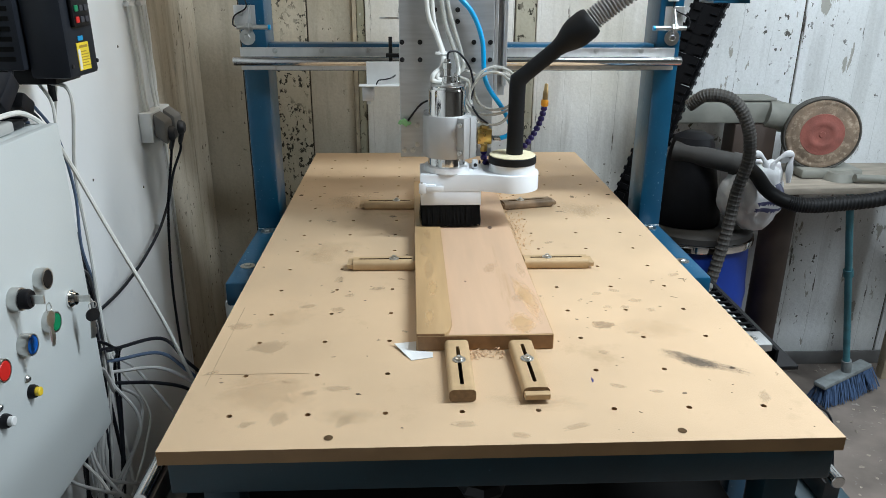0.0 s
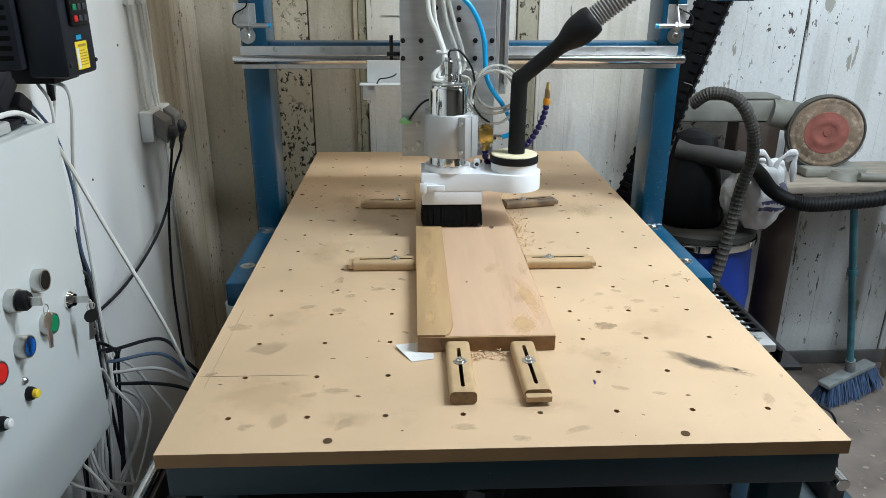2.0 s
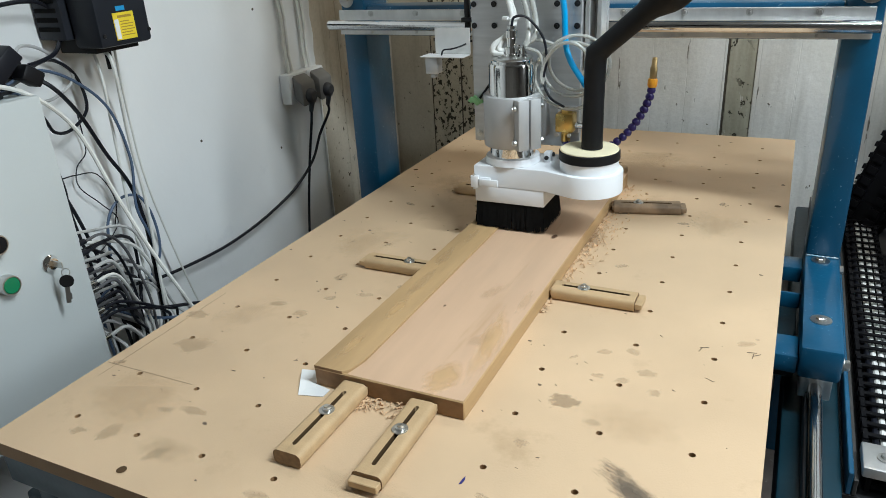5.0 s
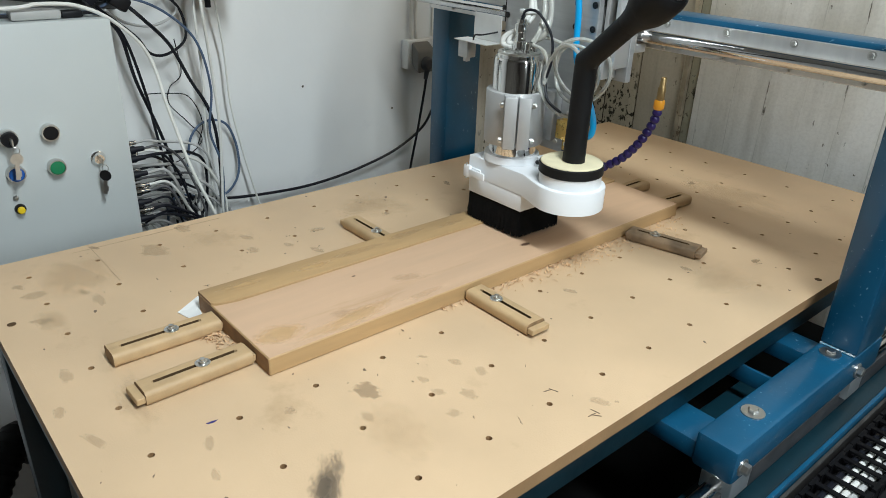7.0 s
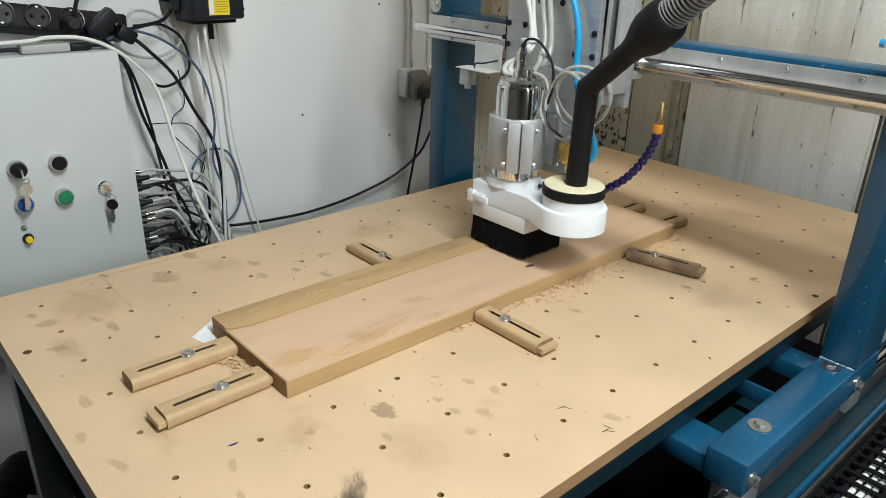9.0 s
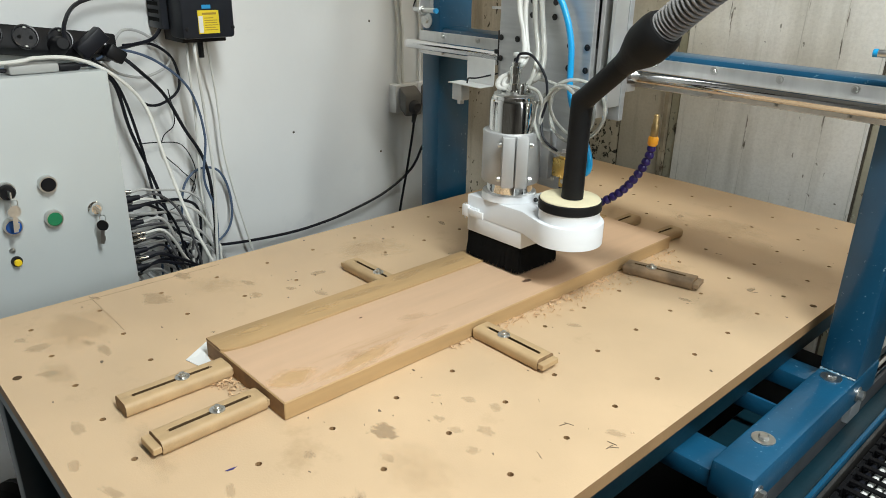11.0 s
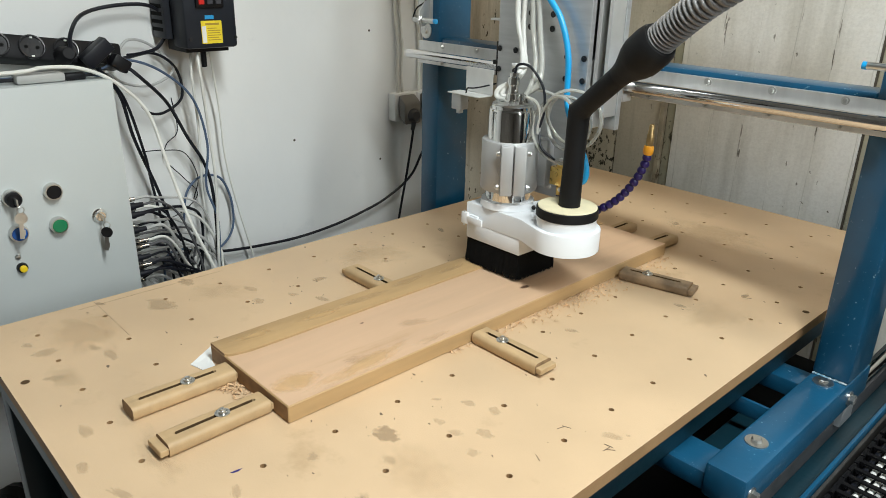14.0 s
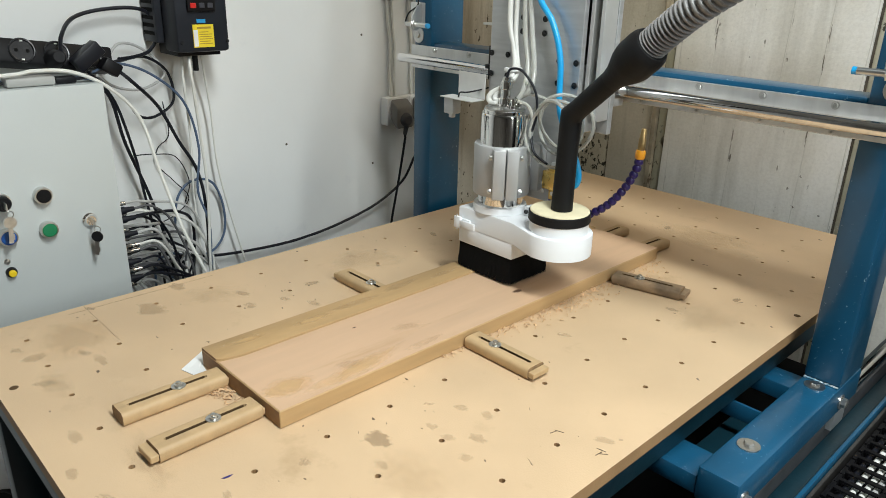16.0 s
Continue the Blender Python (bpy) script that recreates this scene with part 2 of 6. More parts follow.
M_CONC_P = wall_mat("peeling_whitewash", (0.71, 0.73, 0.74), (0.63, 0.645, 0.635), (0.10, 0.095, 0.085), 0.64, 34, 0.46, 0.635, (0.34, 0.335, 0.30), pitch=0.105)
M_CONC_R = wall_mat("mossy_joint_concrete", (0.46, 0.44, 0.35), (0.30, 0.285, 0.20), (0.06, 0.055, 0.04), 0.60, 36, 0.42, 0.62, (0.60, 0.58, 0.52))
M_SEAM = mat("wall_seam", (0.10, 0.085, 0.065), 0.9, vary=0.4, scale=40)
M_RUST = mat("rusty_strip", (0.40, 0.34, 0.24), 0.8, vary=0.3, scale=18, bump=0.3, bscale=80, spots=(0.10, 0.07, 0.04), spot_scale=25, spot_lo=0.6, spot_hi=0.66)
M_FLOOR = mat("worn_floor", (0.185, 0.155, 0.132), 0.75, vary=0.35, scale=7, bump=0.3, bscale=40, spots=(0.32, 0.30, 0.27), spot_scale=30, spot_lo=0.62, spot_hi=0.7)
# for the unseen walls, darkened so that less light bounces back
M_UNSEEN_WALL = mat("bounce_cut_wall", (0.20, 0.185, 0.165), 0.85, vary=0.25, scale=3, bump=0.2, bscale=40, spots=(0.09, 0.08, 0.07), spot_scale=8, spot_lo=0.58, spot_hi=0.7)
# unseen ceiling, greyed down to lessen the bounced light
M_CEIL = mat("bounce_cut_ceiling", (0.30, 0.30, 0.29), 0.85, vary=0.06, scale=2)
M_CAB = mat("cabinet_paint", (0.55, 0.585, 0.58), 0.42, vary=0.03, scale=5, bump=0.05, bscale=350)
M_VFD = mat("inverter_plastic", (0.016, 0.019, 0.026), 0.45, spec=0.25, vary=0.15, scale=20)
# near black, standing in for shade under the table and in small gaps
M_DARK = mat("shade_black", (0.008, 0.008, 0.008), 0.9, spec=0.1, vary=0.2)


# ---- mesh tools ----
def ident():
    return bmesh.new()


def box(bm, x0, x1, y0, y1, z0, z1, bev=0.0, m=None, seg=2):
    r = bmesh.ops.create_cube(bm, size=1)
    vs = r["verts"]
    bmesh.ops.transform(bm, verts=vs, matrix=Matrix.LocRotScale(((x0 + x1) / 2, (y0 + y1) / 2, (z0 + z1) / 2), None, (x1 - x0, y1 - y0, z1 - z0)))
    if bev:
        es = list({e for v in vs for e in v.link_edges})
        rb = bmesh.ops.bevel(bm, geom=es, offset=bev, segments=seg, affect="EDGES", profile=0.5)
        vs = list({v for f in rb["faces"] for v in f.verts} | {v for v in vs if v.is_valid})
        seen, stack = set(vs), list(vs)
        while stack:
            for e in stack.pop().link_edges:
                for w in e.verts:
                    if w not in seen:
                        seen.add(w)
                        stack.append(w)
        vs = list(seen)
    if m is not None:
        bmesh.ops.transform(bm, verts=vs, matrix=m)
    return vs


def turn(bm, profile, m=None, seg=32, cap=True):
    """A body of revolution about z from (radius, height) pairs."""
    rings = []
    for r, z in profile:
        if r < 1e-6:
            rings.append([bm.verts.new((0, 0, z))])
        else:
            rings.append([bm.verts.new((r * math.cos(2 * math.pi * i / seg), r * math.sin(2 * math.pi * i / seg), z)) for i in range(seg)])
    for a, b in zip(rings, rings[1:]):
        for i in range(seg):
            j = (i + 1) % seg
            if len(a) == 1 and len(b) > 1:
                bm.faces.new((a[0], b[j], b[i]))
            elif len(b) == 1 and len(a) > 1:
                bm.faces.new((a[i], a[j], b[0]))
            elif len(a) > 1:
                bm.faces.new((a[i], a[j], b[j], b[i]))
    if cap:
        if len(rings[0]) > 1:
            bm.faces.new(list(reversed(rings[0])))
        if len(rings[-1]) > 1:
            bm.faces.new(rings[-1])
    if m is not None:
        bmesh.ops.transform(bm, verts=[v for ring in rings for v in ring], matrix=m)


def along(a, b):
    """The pose at a whose z axis points at b."""
    a, b = Vector(a), Vector(b)
    return Matrix.Translation(a) @ (b - a).to_track_quat("Z", "Y").to_matrix().to_4x4()


def rod(bm, a, b, r, seg=20, r2=None, bev=0.0):
    h = (Vector(b) - Vector(a)).length
    r2 = r if r2 is None else r2
    prof = [(r, 0), (r2, h)] if not bev else [(r - bev, 0), (r, bev), (r2, h - bev), (r2 - bev, h)]
    turn(bm, prof, along(a, b), seg)


def spline(points, n=10):
    """A smooth line through the points (Catmull-Rom)."""
    p = [Vector(q) for q in points]
    p = [2 * p[0] - p[1]] + p + [2 * p[-1] - p[-2]]
    out = []
    for i in range(1, len(p) - 2):
        for k in range(n):
            t = k / n
            a, b, c, d = p[i - 1], p[i], p[i + 1], p[i + 2]
            out.append(0.5 * (2 * b + (c - a) * t + (2 * a - 5 * b + 4 * c - d) * t * t + (3 * b - a - 3 * c + d) * t ** 3))
    out.append(p[-2])
    return out


def tube(bm, points, r, seg=8, n=10, radius=None, smooth=True):
    """A pipe along a line; radius(i, count) may vary it."""
    line = spline(points, n) if smooth else [Vector(q) for q in points]
    up = Vector((0.31, 0.17, 0.93))
    rings = []
    for i, q in enumerate(line):
        d = (line[min(i + 1, len(line) - 1)] - line[max(i - 1, 0)]).normalized()
        s = d.cross(up)
        if s.length < 1e-3:
            s = d.cross(Vector((1, 0, 0)))
        s.normalize()
        up = s.cross(d).normalized()
        rr = radius(i, len(line)) if radius else r
        rings.append([bm.verts.new(q + rr * (math.cos(2 * math.pi * k / seg) * s + math.sin(2 * math.pi * k / seg) * up)) for k in range(seg)])
    for a, b in zip(rings, rings[1:]):
        for k in range(seg):
            j = (k + 1) % seg
            bm.faces.new((a[k], a[j], b[j], b[k]))
    bm.faces.new(list(reversed(rings[0])))
    bm.faces.new(rings[-1])


def slab(bm, outline, z0, z1, bev=0.0):
    """A plate with the given outline between two heights."""
    lo = [bm.verts.new((x, y, z0)) for x, y in outline]
    hi = [bm.verts.new((x, y, z1)) for x, y in outline]
    n = len(lo)
    fs = [bm.faces.new(list(reversed(lo))), bm.faces.new(hi)]
    for i in range(n):
        fs.append(bm.faces.new((lo[i], lo[(i + 1) % n], hi[(i + 1) % n], hi[i])))
    bmesh.ops.recalc_face_normals(bm, faces=fs)
    if bev:
        bmesh.ops.bevel(bm, geom=list(fs[1].edges), offset=bev, segments=2, affect="EDGES", profile=0.5)


def finish(name, bm, material, smooth=35):
    bmesh.ops.recalc_face_normals(bm, faces=bm.faces)
    me = bpy.data.meshes.new(name)
    bm.to_mesh(me)
    bm.free()
    for f in me.polygons:
        f.use_smooth = smooth > 0
    if smooth:
        me.set_sharp_from_angle(angle=radians(smooth))
    me.materials.append(material)
    return me


def part(name, bm, material, parent=None, label="", smooth=35):
    """Links a bmesh as one mesh object under a thing or under a part."""
    ob = new(name, finish(name, bm, material, smooth))
    if parent:
        ob.parent = parent
    if label:
        ob["label"] = label
    return ob


def thing(name, label, category, group="", kind="", at=(0, 0, 0)):
    ob = new(name)
    ob.location = at
    ob.empty_display_size = 0.05
    return tagged(ob, label, category, group, kind)


def mesh_thing(name, bm, material, label, category, group="", kind="", smooth=35):
    return tagged(part(name, bm, material, None, "", smooth), label, category, group, kind)


def hexbolt(parent, at, axis, r=0.008, h=0.006, washer=0.0, material=None, name="bolt", seg=6):
    """A hexagon-head bolt with a washer, its head pointing along axis."""
    at = Vector(at)
    bm = ident()
    m = along(at, at + Vector(axis))
    if washer:
        turn(bm, [(washer, 0), (washer, 0.002), (r * 0.9, 0.0022)], m, 24)
    turn(bm, [(r, 0.002), (r, h), (r * 0.8, h + 0.0012)], m, seg)
    if seg > 6:
        turn(bm, [(r * 0.5, h + 0.0002), (r * 0.45, h + 0.0022)], m, 6)
    return part(name, bm, material or M_ZINC, parent, "", 30)


# ---- the room ----
def wall_box(name, material, x0, x1, y0, y1, z0, z1, label):
    bm = ident()
    box(bm, x0, x1, y0, y1, z0, z1)
    return tagged(part(name, bm, material), label, "wall", "", "structure")


fl = ident()
box(fl, -1.2, 4.6, -3.2, 2.0, FLOOR - 0.1, FLOOR)
tagged(part("floor", fl, M_FLOOR), "grey worn concrete workshop floor with dust and stains", "floor", "", "structure")
ce = ident()
box(ce, -1.2, 4.6, -3.2, 2.0, CEIL, CEIL + 0.1)
tagged(part("ceiling", ce, M_CEIL), "plain unseen ceiling, greyed to cut bounced light", "ceiling", "", "structure")
WHITE_END = 1.215
wall_west = wall_box("wall_west", M_PLASTER, WX - 0.2, WX, -3.2, WHITE_END, FLOOR, CEIL, "white painted plaster wall, smooth, with small marks")
wall_corner = wall_box("wall_corner", M_CONC, WX - 0.2, WX - 0.004, WHITE_END, WY + 0.2, FLOOR, CEIL, "bare grey board-marked concrete at the end of the white wall")
wall_north = wall_box("wall_north", M_SEAM, WX - 0.004, 4.6, WY + 0.006, WY + 0.2, FLOOR, CEIL, "old concrete wall cast in wide panels, stained and whitewashed")
# both walls are unseen; they close the room and hold down bounced light
wall_box("wall_east", M_UNSEEN_WALL, 4.4, 4.6, -3.2, WY + 0.006, FLOOR, CEIL, "plain unseen wall, dark grey-brown to cut bounced light")
wall_box("wall_south", M_UNSEEN_WALL, WX, 4.4, -3.2, -3.0, FLOOR, CEIL, "plain unseen wall, dark grey-brown to cut bounced light")
# cast panels of the north wall: (from, to, material, how far proud)
for x0, x1, m, d in ((-0.809, -0.668, M_CONC, 0.006), (-0.664, -0.565, M_CONC_S, 0.007), (-0.560, -0.450, M_CONC_S, 0.006), (-0.446, -0.302, M_CONC, 0.008),
                     (-0.288, -0.262, M_CONC_R, 0.004), (-0.260, 0.226, M_CONC_W, 0.010), (0.232, 0.300, M_CONC_R, 0.004), (0.301, 0.684, M_CONC_W, 0.009),
                     (0.689, 1.193, M_CONC_P, 0.007), (1.198, 1.700, M_CONC_P, 0.010), (1.708, 2.3, M_CONC_P, 0.007), (2.31, 2.85, M_CONC_W, 0.009), (2.86, 4.4, M_CONC_W, 0.007)):
    bm = ident()
    box(bm, x0, x1, WY - d + 0.006, WY + 0.006, FLOOR + 0.002, CEIL - 0.002, 0.002, seg=1)
    part("panel", bm, m, wall_north)
bm = ident()
box(bm, -0.301, -0.289, WY - 0.012, WY + 0.004, FLOOR + 0.002, CEIL - 0.002)
part("joint_strip", bm, M_RUST, wall_north, "yellowed strip over a panel joint")
for y0, y1, d in ((WHITE_END + 0.003, 1.345, 0.004), (1.349, 1.50, 0.003), (1.504, WY - 0.006, 0.005)):
    bm = ident()
    box(bm, WX - 0.004, WX - 0.004 + d, y0, y1, FLOOR + 0.002, CEIL - 0.002, 0.0015, seg=1)
    part("panel", bm, M_CONC_B, wall_corner)
bm = ident()
box(bm, WX + 0.3, 4.39, WY - 0.016, WY - 0.0055, FLOOR, FLOOR + 0.055, 0.003)
tagged(part("baseboard", bm, mat("grey_skirting", (0.15, 0.148, 0.145), 0.7, vary=0.25, scale=10, bump=0.2, bscale=40)), "dirty grey skirting along the concrete wall", "baseboard", "", "structure")

rng = random.Random(13)
jag = [(WHITE_END + 0.004 + 0.014 * abs(noise.noise(Vector((3.1, k * 0.21, 0)))) + 0.008 * rng.random() ** 3, FLOOR + 0.01 + (CEIL - FLOOR - 0.02) * k / 110) for k in range(111)]
bm = ident()
lo = [[bm.verts.new((x, WHITE_END - 0.004, z)) for _, z in jag] for x in (WX - 0.0005, WX + 0.0018)]
hi = [[bm.verts.new((x, y, z)) for y, z in jag] for x in (WX - 0.0005, WX + 0.0018)]
for k in range(110):
    bm.faces.new((lo[1][k], hi[1][k], hi[1][k + 1], lo[1][k + 1]))
    bm.faces.new((hi[0][k], hi[1][k], hi[1][k + 1], hi[0][k + 1]))
part("ragged_paint_edge", bm, M_PLASTER, wall_west, "ragged end of the white paint")

for y, z in ((0.748, 0.915), (0.993, 1.175), (1.026, 0.822)):
    bm = ident()
    turn(bm, [(0.0032, 0.0), (0.0026, 0.0012), (0, 0.0014)], Matrix.Translation((WX, y, z)) @ Matrix.Rotation(radians(90), 4, "Y"), 9)
    part("nail_head", bm, M_SEAM, wall_west)

# ---- machine table ----
X0, X1, Y0, Y1 = -0.42, 0.42, -0.073, 1.50
table = thing("machine_table", "long MDF spoilboard on a blue welded steel frame", "table", at=(0, 0.7, FLOOR))
table_o = Matrix.Translation((0, -0.7, -FLOOR))


def tpart(name, bm, material, label="", smooth=35):
    ob = part(name, bm, material, table, label, smooth)
    ob.matrix_local = table_o
    return ob


bm = ident()
box(bm, X0, X1, Y0, Y1, TOP - 0.019, TOP - 0.0105)
spoil = tpart("spoilboard", bm, M_MDF, "tan MDF board drilled with a grid of small holes")
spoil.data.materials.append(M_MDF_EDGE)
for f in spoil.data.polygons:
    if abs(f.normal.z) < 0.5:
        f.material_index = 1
# rails and legs take the blue with shade in its colour
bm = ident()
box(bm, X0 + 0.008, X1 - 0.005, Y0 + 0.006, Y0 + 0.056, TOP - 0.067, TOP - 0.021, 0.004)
tpart("front_rail", bm, M_BLUE_SHADE)
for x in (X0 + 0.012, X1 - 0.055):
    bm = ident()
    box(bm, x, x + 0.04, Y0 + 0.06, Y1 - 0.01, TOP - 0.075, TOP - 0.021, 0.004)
    tpart("side_rail", bm, M_BLUE_SHADE)
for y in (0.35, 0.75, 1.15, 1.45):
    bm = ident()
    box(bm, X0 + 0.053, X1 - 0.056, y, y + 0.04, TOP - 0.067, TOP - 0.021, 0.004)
    tpart("cross_rail", bm, M_BLUE_SHADE)
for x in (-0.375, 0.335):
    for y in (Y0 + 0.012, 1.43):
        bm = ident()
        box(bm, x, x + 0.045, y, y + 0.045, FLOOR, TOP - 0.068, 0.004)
        tpart("leg", bm, M_BLUE_SHADE)
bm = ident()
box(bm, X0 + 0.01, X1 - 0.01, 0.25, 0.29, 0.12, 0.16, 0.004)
tpart("stretcher", bm, M_BLUE_SHADE)
# sheet added to keep the space below the table black; no known shelf
bm = ident()
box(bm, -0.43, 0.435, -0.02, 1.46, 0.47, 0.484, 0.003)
tpart("under_shade_sheet", bm, M_DARK, "near-black sheet added for the shade under the table")

# ---- bed beams and linear rails on both sides ----
for sx in (-1, 1):
    bed = thing("bed_rail", "blue steel side beam carrying a polished linear shaft", "rail", "bed rails", at=(sx * 0.485, 0.7, FLOOR))
    o = Matrix.Translation((-sx * 0.485, -0.7, -FLOOR))
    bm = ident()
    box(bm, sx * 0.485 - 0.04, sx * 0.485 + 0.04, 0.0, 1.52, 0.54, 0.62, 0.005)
    part("beam", bm, M_BLUE_SHADE, bed).matrix_local = o
    bm = ident()
    box(bm, sx * 0.485 - 0.012, sx * 0.485 + 0.012, 0.02, 1.5, 0.6205, 0.656, 0.002)
    part("shaft_support", bm, M_DULL, bed).matrix_local = o
    bm = ident()
    rod(bm, (sx * 0.485, 0.01, 0.664), (sx * 0.485, 1.51, 0.664), 0.010, 24, bev=0.001)
    part("shaft", bm, M_STEEL, bed).matrix_local = o
    for y in (0.05, 1.42):
        bm = ident()
        box(bm, sx * 0.485 - 0.03, sx * 0.485 + 0.03, y, y + 0.06, FLOOR, 0.54, 0.004)
        part("leg", bm, M_BLUE, bed).matrix_local = o

# ---- gantry ----
gantry = thing("gantry", "blue steel gantry with polished cross rail spanning the table", "gantry", at=(0, 0.75, 0.66))
gantry_o = Matrix.Translation((0, -0.75 + GY, -0.66))


def gpart(name, bm, material, label="", smooth=35, parent=None):
    ob = part(name, bm, material, parent or gantry, label, smooth)
    if parent is None:
        ob.matrix_local = gantry_o
    return ob


for s in (-1, 1):
    xa, xb = (0.456, 0.514) if s > 0 else (-0.497, -0.438)
    bm = ident()
    box(bm, xa, xb, 0.412, 0.856, 0.692, 0.745, 0.006)
    gpart("foot_beam", bm, M_BLUE)
    # the tops run on unseen, up to the added shading beam
    bm = ident()
    box(bm, xa + 0.001, xb - 0.001, 0.752, 0.852, 0.7455, 1.72, 0.005)
    gpart("upright", bm, M_BLUE)
    bm = ident()
    tube(bm, ((xa + 0.003, 0.7505, 0.7462), (xa + 0.018, 0.7498, 0.7466), (xa + 0.036, 0.7508, 0.7460), (xb - 0.003, 0.7502, 0.7464)), 0.0022, 6, 6, radius=lambda i, n: 0.0019 + 0.0006 * math.sin(i * 2.1))
    gpart("weld_bead", bm, M_BLUE_P, "pale chipped weld bead")
    for ya, yb in ((0.418, 0.482), (0.630, 0.636), (0.738, 0.79)):
        bm = ident()
        i0, i1 = (xa - 0.075, xa - 0.0005) if s > 0 else (xb + 0.0005, xb + 0.012)
        box(bm, i0, i1, ya, yb, 0.694, 0.7235, 0.003)
        gpart("cross_tie", bm, M_BLUE)
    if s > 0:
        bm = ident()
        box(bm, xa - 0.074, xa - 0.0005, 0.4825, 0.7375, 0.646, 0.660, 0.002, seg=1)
        gpart("web_plate", bm, M_BLUE_SHADE)
    for y in (0.435, 0.79):
        bm = ident()
        box(bm, s * 0.485 - 0.022, s * 0.485 + 0.022, y, y + 0.05, 0.646, 0.6915, 0.002)
        gpart("bearing_block", bm, M_ALU_L)
    xc = 0.4825 if s > 0 else -0.469
    for y in (0.503, 0.733):
        ob = hexbolt(gantry, (xc, y, 0.745), (0, 0, 1), 0.0075, 0.0050, 0.0155)
        ob.matrix_local = gantry_o
    if s > 0:
        for y in (0.43, 0.77):
            ob = hexbolt(gantry, (xb, y, 0.716), (1, 0, 0), 0.008, 0.009, 0.012)
            ob.matrix_local = gantry_o
# cross beam and its round rail
bm = ident()
box(bm, -0.4375, 0.4555, 0.757, 0.815, 1.128, 1.189, 0.005)
gpart("cross_beam", bm, M_BLUE)
# unseen deep beam, sized so that its shadow falls on wall and far table
bm = ident()
box(bm, -0.4375, 0.4555, 0.775, 0.835, 1.43, 1.72, 0.005)
gpart("unseen_shade_beam", bm, M_BLUE)
bm = ident()
box(bm, -0.499, 0.500, 0.746, 0.7515, 1.131, 1.181, 0.001, seg=1)
box(bm, -0.499, 0.500, 0.731, 0.746, 1.147, 1.160, 0.001, seg=1)
gpart("rail_support", bm, M_ALU_L, "milled aluminium rail support with screws")
bm = ident()
rod(bm, (-0.510, 0.722, 1.1535), (0.508, 0.722, 1.1535), 0.0102, 28, bev=0.0015)
gpart("cross_shaft", bm, M_STEEL, "polished round steel shaft")
for i in range(9):
    for z in (1.174, 1.1365):
        ob = hexbolt(gantry, (-0.42 + i * 0.105, 0.746, z), (0, -1, 0), 0.0042 if z > 1.15 else 0.0025, 0.003, 0.006 if z > 1.15 else 0.003, M_ZINC, "screw", 12)
        ob.matrix_local = gantry_o
# brackets with proximity sensors on both uprights
def slab_x(bm, outline, x0, x1):
    """A plate with an outline in y and z, between two x."""
    lo = [bm.verts.new((x0, y, z)) for y, z in outline]
    hi = [bm.verts.new((x1, y, z)) for y, z in outline]
    bm.faces.new(lo)
    bm.faces.new(hi[::-1])
    for i in range(len(lo)):
        j = (i + 1) % len(lo)
        bm.faces.new((lo[i], hi[i], hi[j], lo[j]))


for s, xc in ((-1, -0.4725), (1, 0.483)):
    bm = ident()
    box(bm, xc - 0.034 if s < 0 else xc - 0.014, xc + 0.014 if s < 0 else xc + 0.030, 0.7495, 0.7515, 1.222, 1.272, 0.001, seg=1)
    slab_x(bm, [(0.7495, 1.270), (0.736, 1.266), (0.722, 1.246), (0.717, 1.224), (0.722, 1.215), (0.734, 1.213), (0.7495, 1.222)], xc + 0.002, xc + 0.004)
    br = gpart("sensor_bracket", bm, M_ALU_L)
    hexbolt(br, (xc - 0.018 if s < 0 else xc + 0.018, 0.7495, 1.254), (0, -1, 0), 0.004, 0.003, 0.006)
    ob = hexbolt(gantry, (xc + 0.008 * s, 0.752, 1.203), (0, -1, 0), 0.0075, 0.006, 0.0175)
    ob.matrix_local = gantry_o
    bm = ident()
    rod(bm, (xc - 0.024 if s < 0 else xc - 0.040, 0.728, 1.226), (xc + 0.044 if s < 0 else xc + 0.030, 0.728, 1.226), 0.0052, 18)
    rod(bm, (xc - 0.003, 0.728, 1.226), (xc + 0.0015, 0.728, 1.226), 0.0100, 6)
    rod(bm, (xc + 0.0045, 0.728, 1.226), (xc + 0.009, 0.728, 1.226), 0.0100, 6)
    sen = gpart("proximity_sensor", bm, M_ZINC, "nickel proximity sensor with blue tip")
    bm = ident()
    tip = xc - 0.046 if s > 0 else xc + 0.044
    rod(bm, (tip, 0.728, 1.226), (tip + 0.006, 0.728, 1.226), 0.0054, 18)
    part("tip", bm, M_AIRBLUE, sen)
    bm = ident()
    e = xc + 0.030 if s > 0 else xc - 0.024
    tube(bm, ((e, 0.728, 1.226), (e + s * 0.010, 0.735, 1.232), (e + s * 0.006, 0.742, 1.250), (xc + s * 0.004, 0.745, 1.268), (xc + s * 0.012, 0.748, 1.30)), 0.0017, 6)
    part("cable", bm, M_PLASTIC_B, sen)

bm = ident()
box(bm, 0.472, 0.496, 0.742, 0.7515, 1.283, 1.298, 0.002)
rod(bm, (0.484, 0.742, 1.2905), (0.484, 0.739, 1.2905), 0.0045, 14)
gpart("cable_clip", bm, M_WHITE)

# ---- carriage with the spindle ----
car = thing("spindle_carriage", "brushed aluminium carriage plates riding on the cross rail", "carriage", at=(-0.036, 0.66, 1.15))
car_o = Matrix.Translation((0.036, -0.66 + GY, -1.15))


def cpart(name, bm, material, label="", smooth=35, parent=None):
    ob = part(name, bm, material, parent or car, label, smooth)
    if parent is None:
        ob.matrix_local = car_o
    return ob


bm = ident()
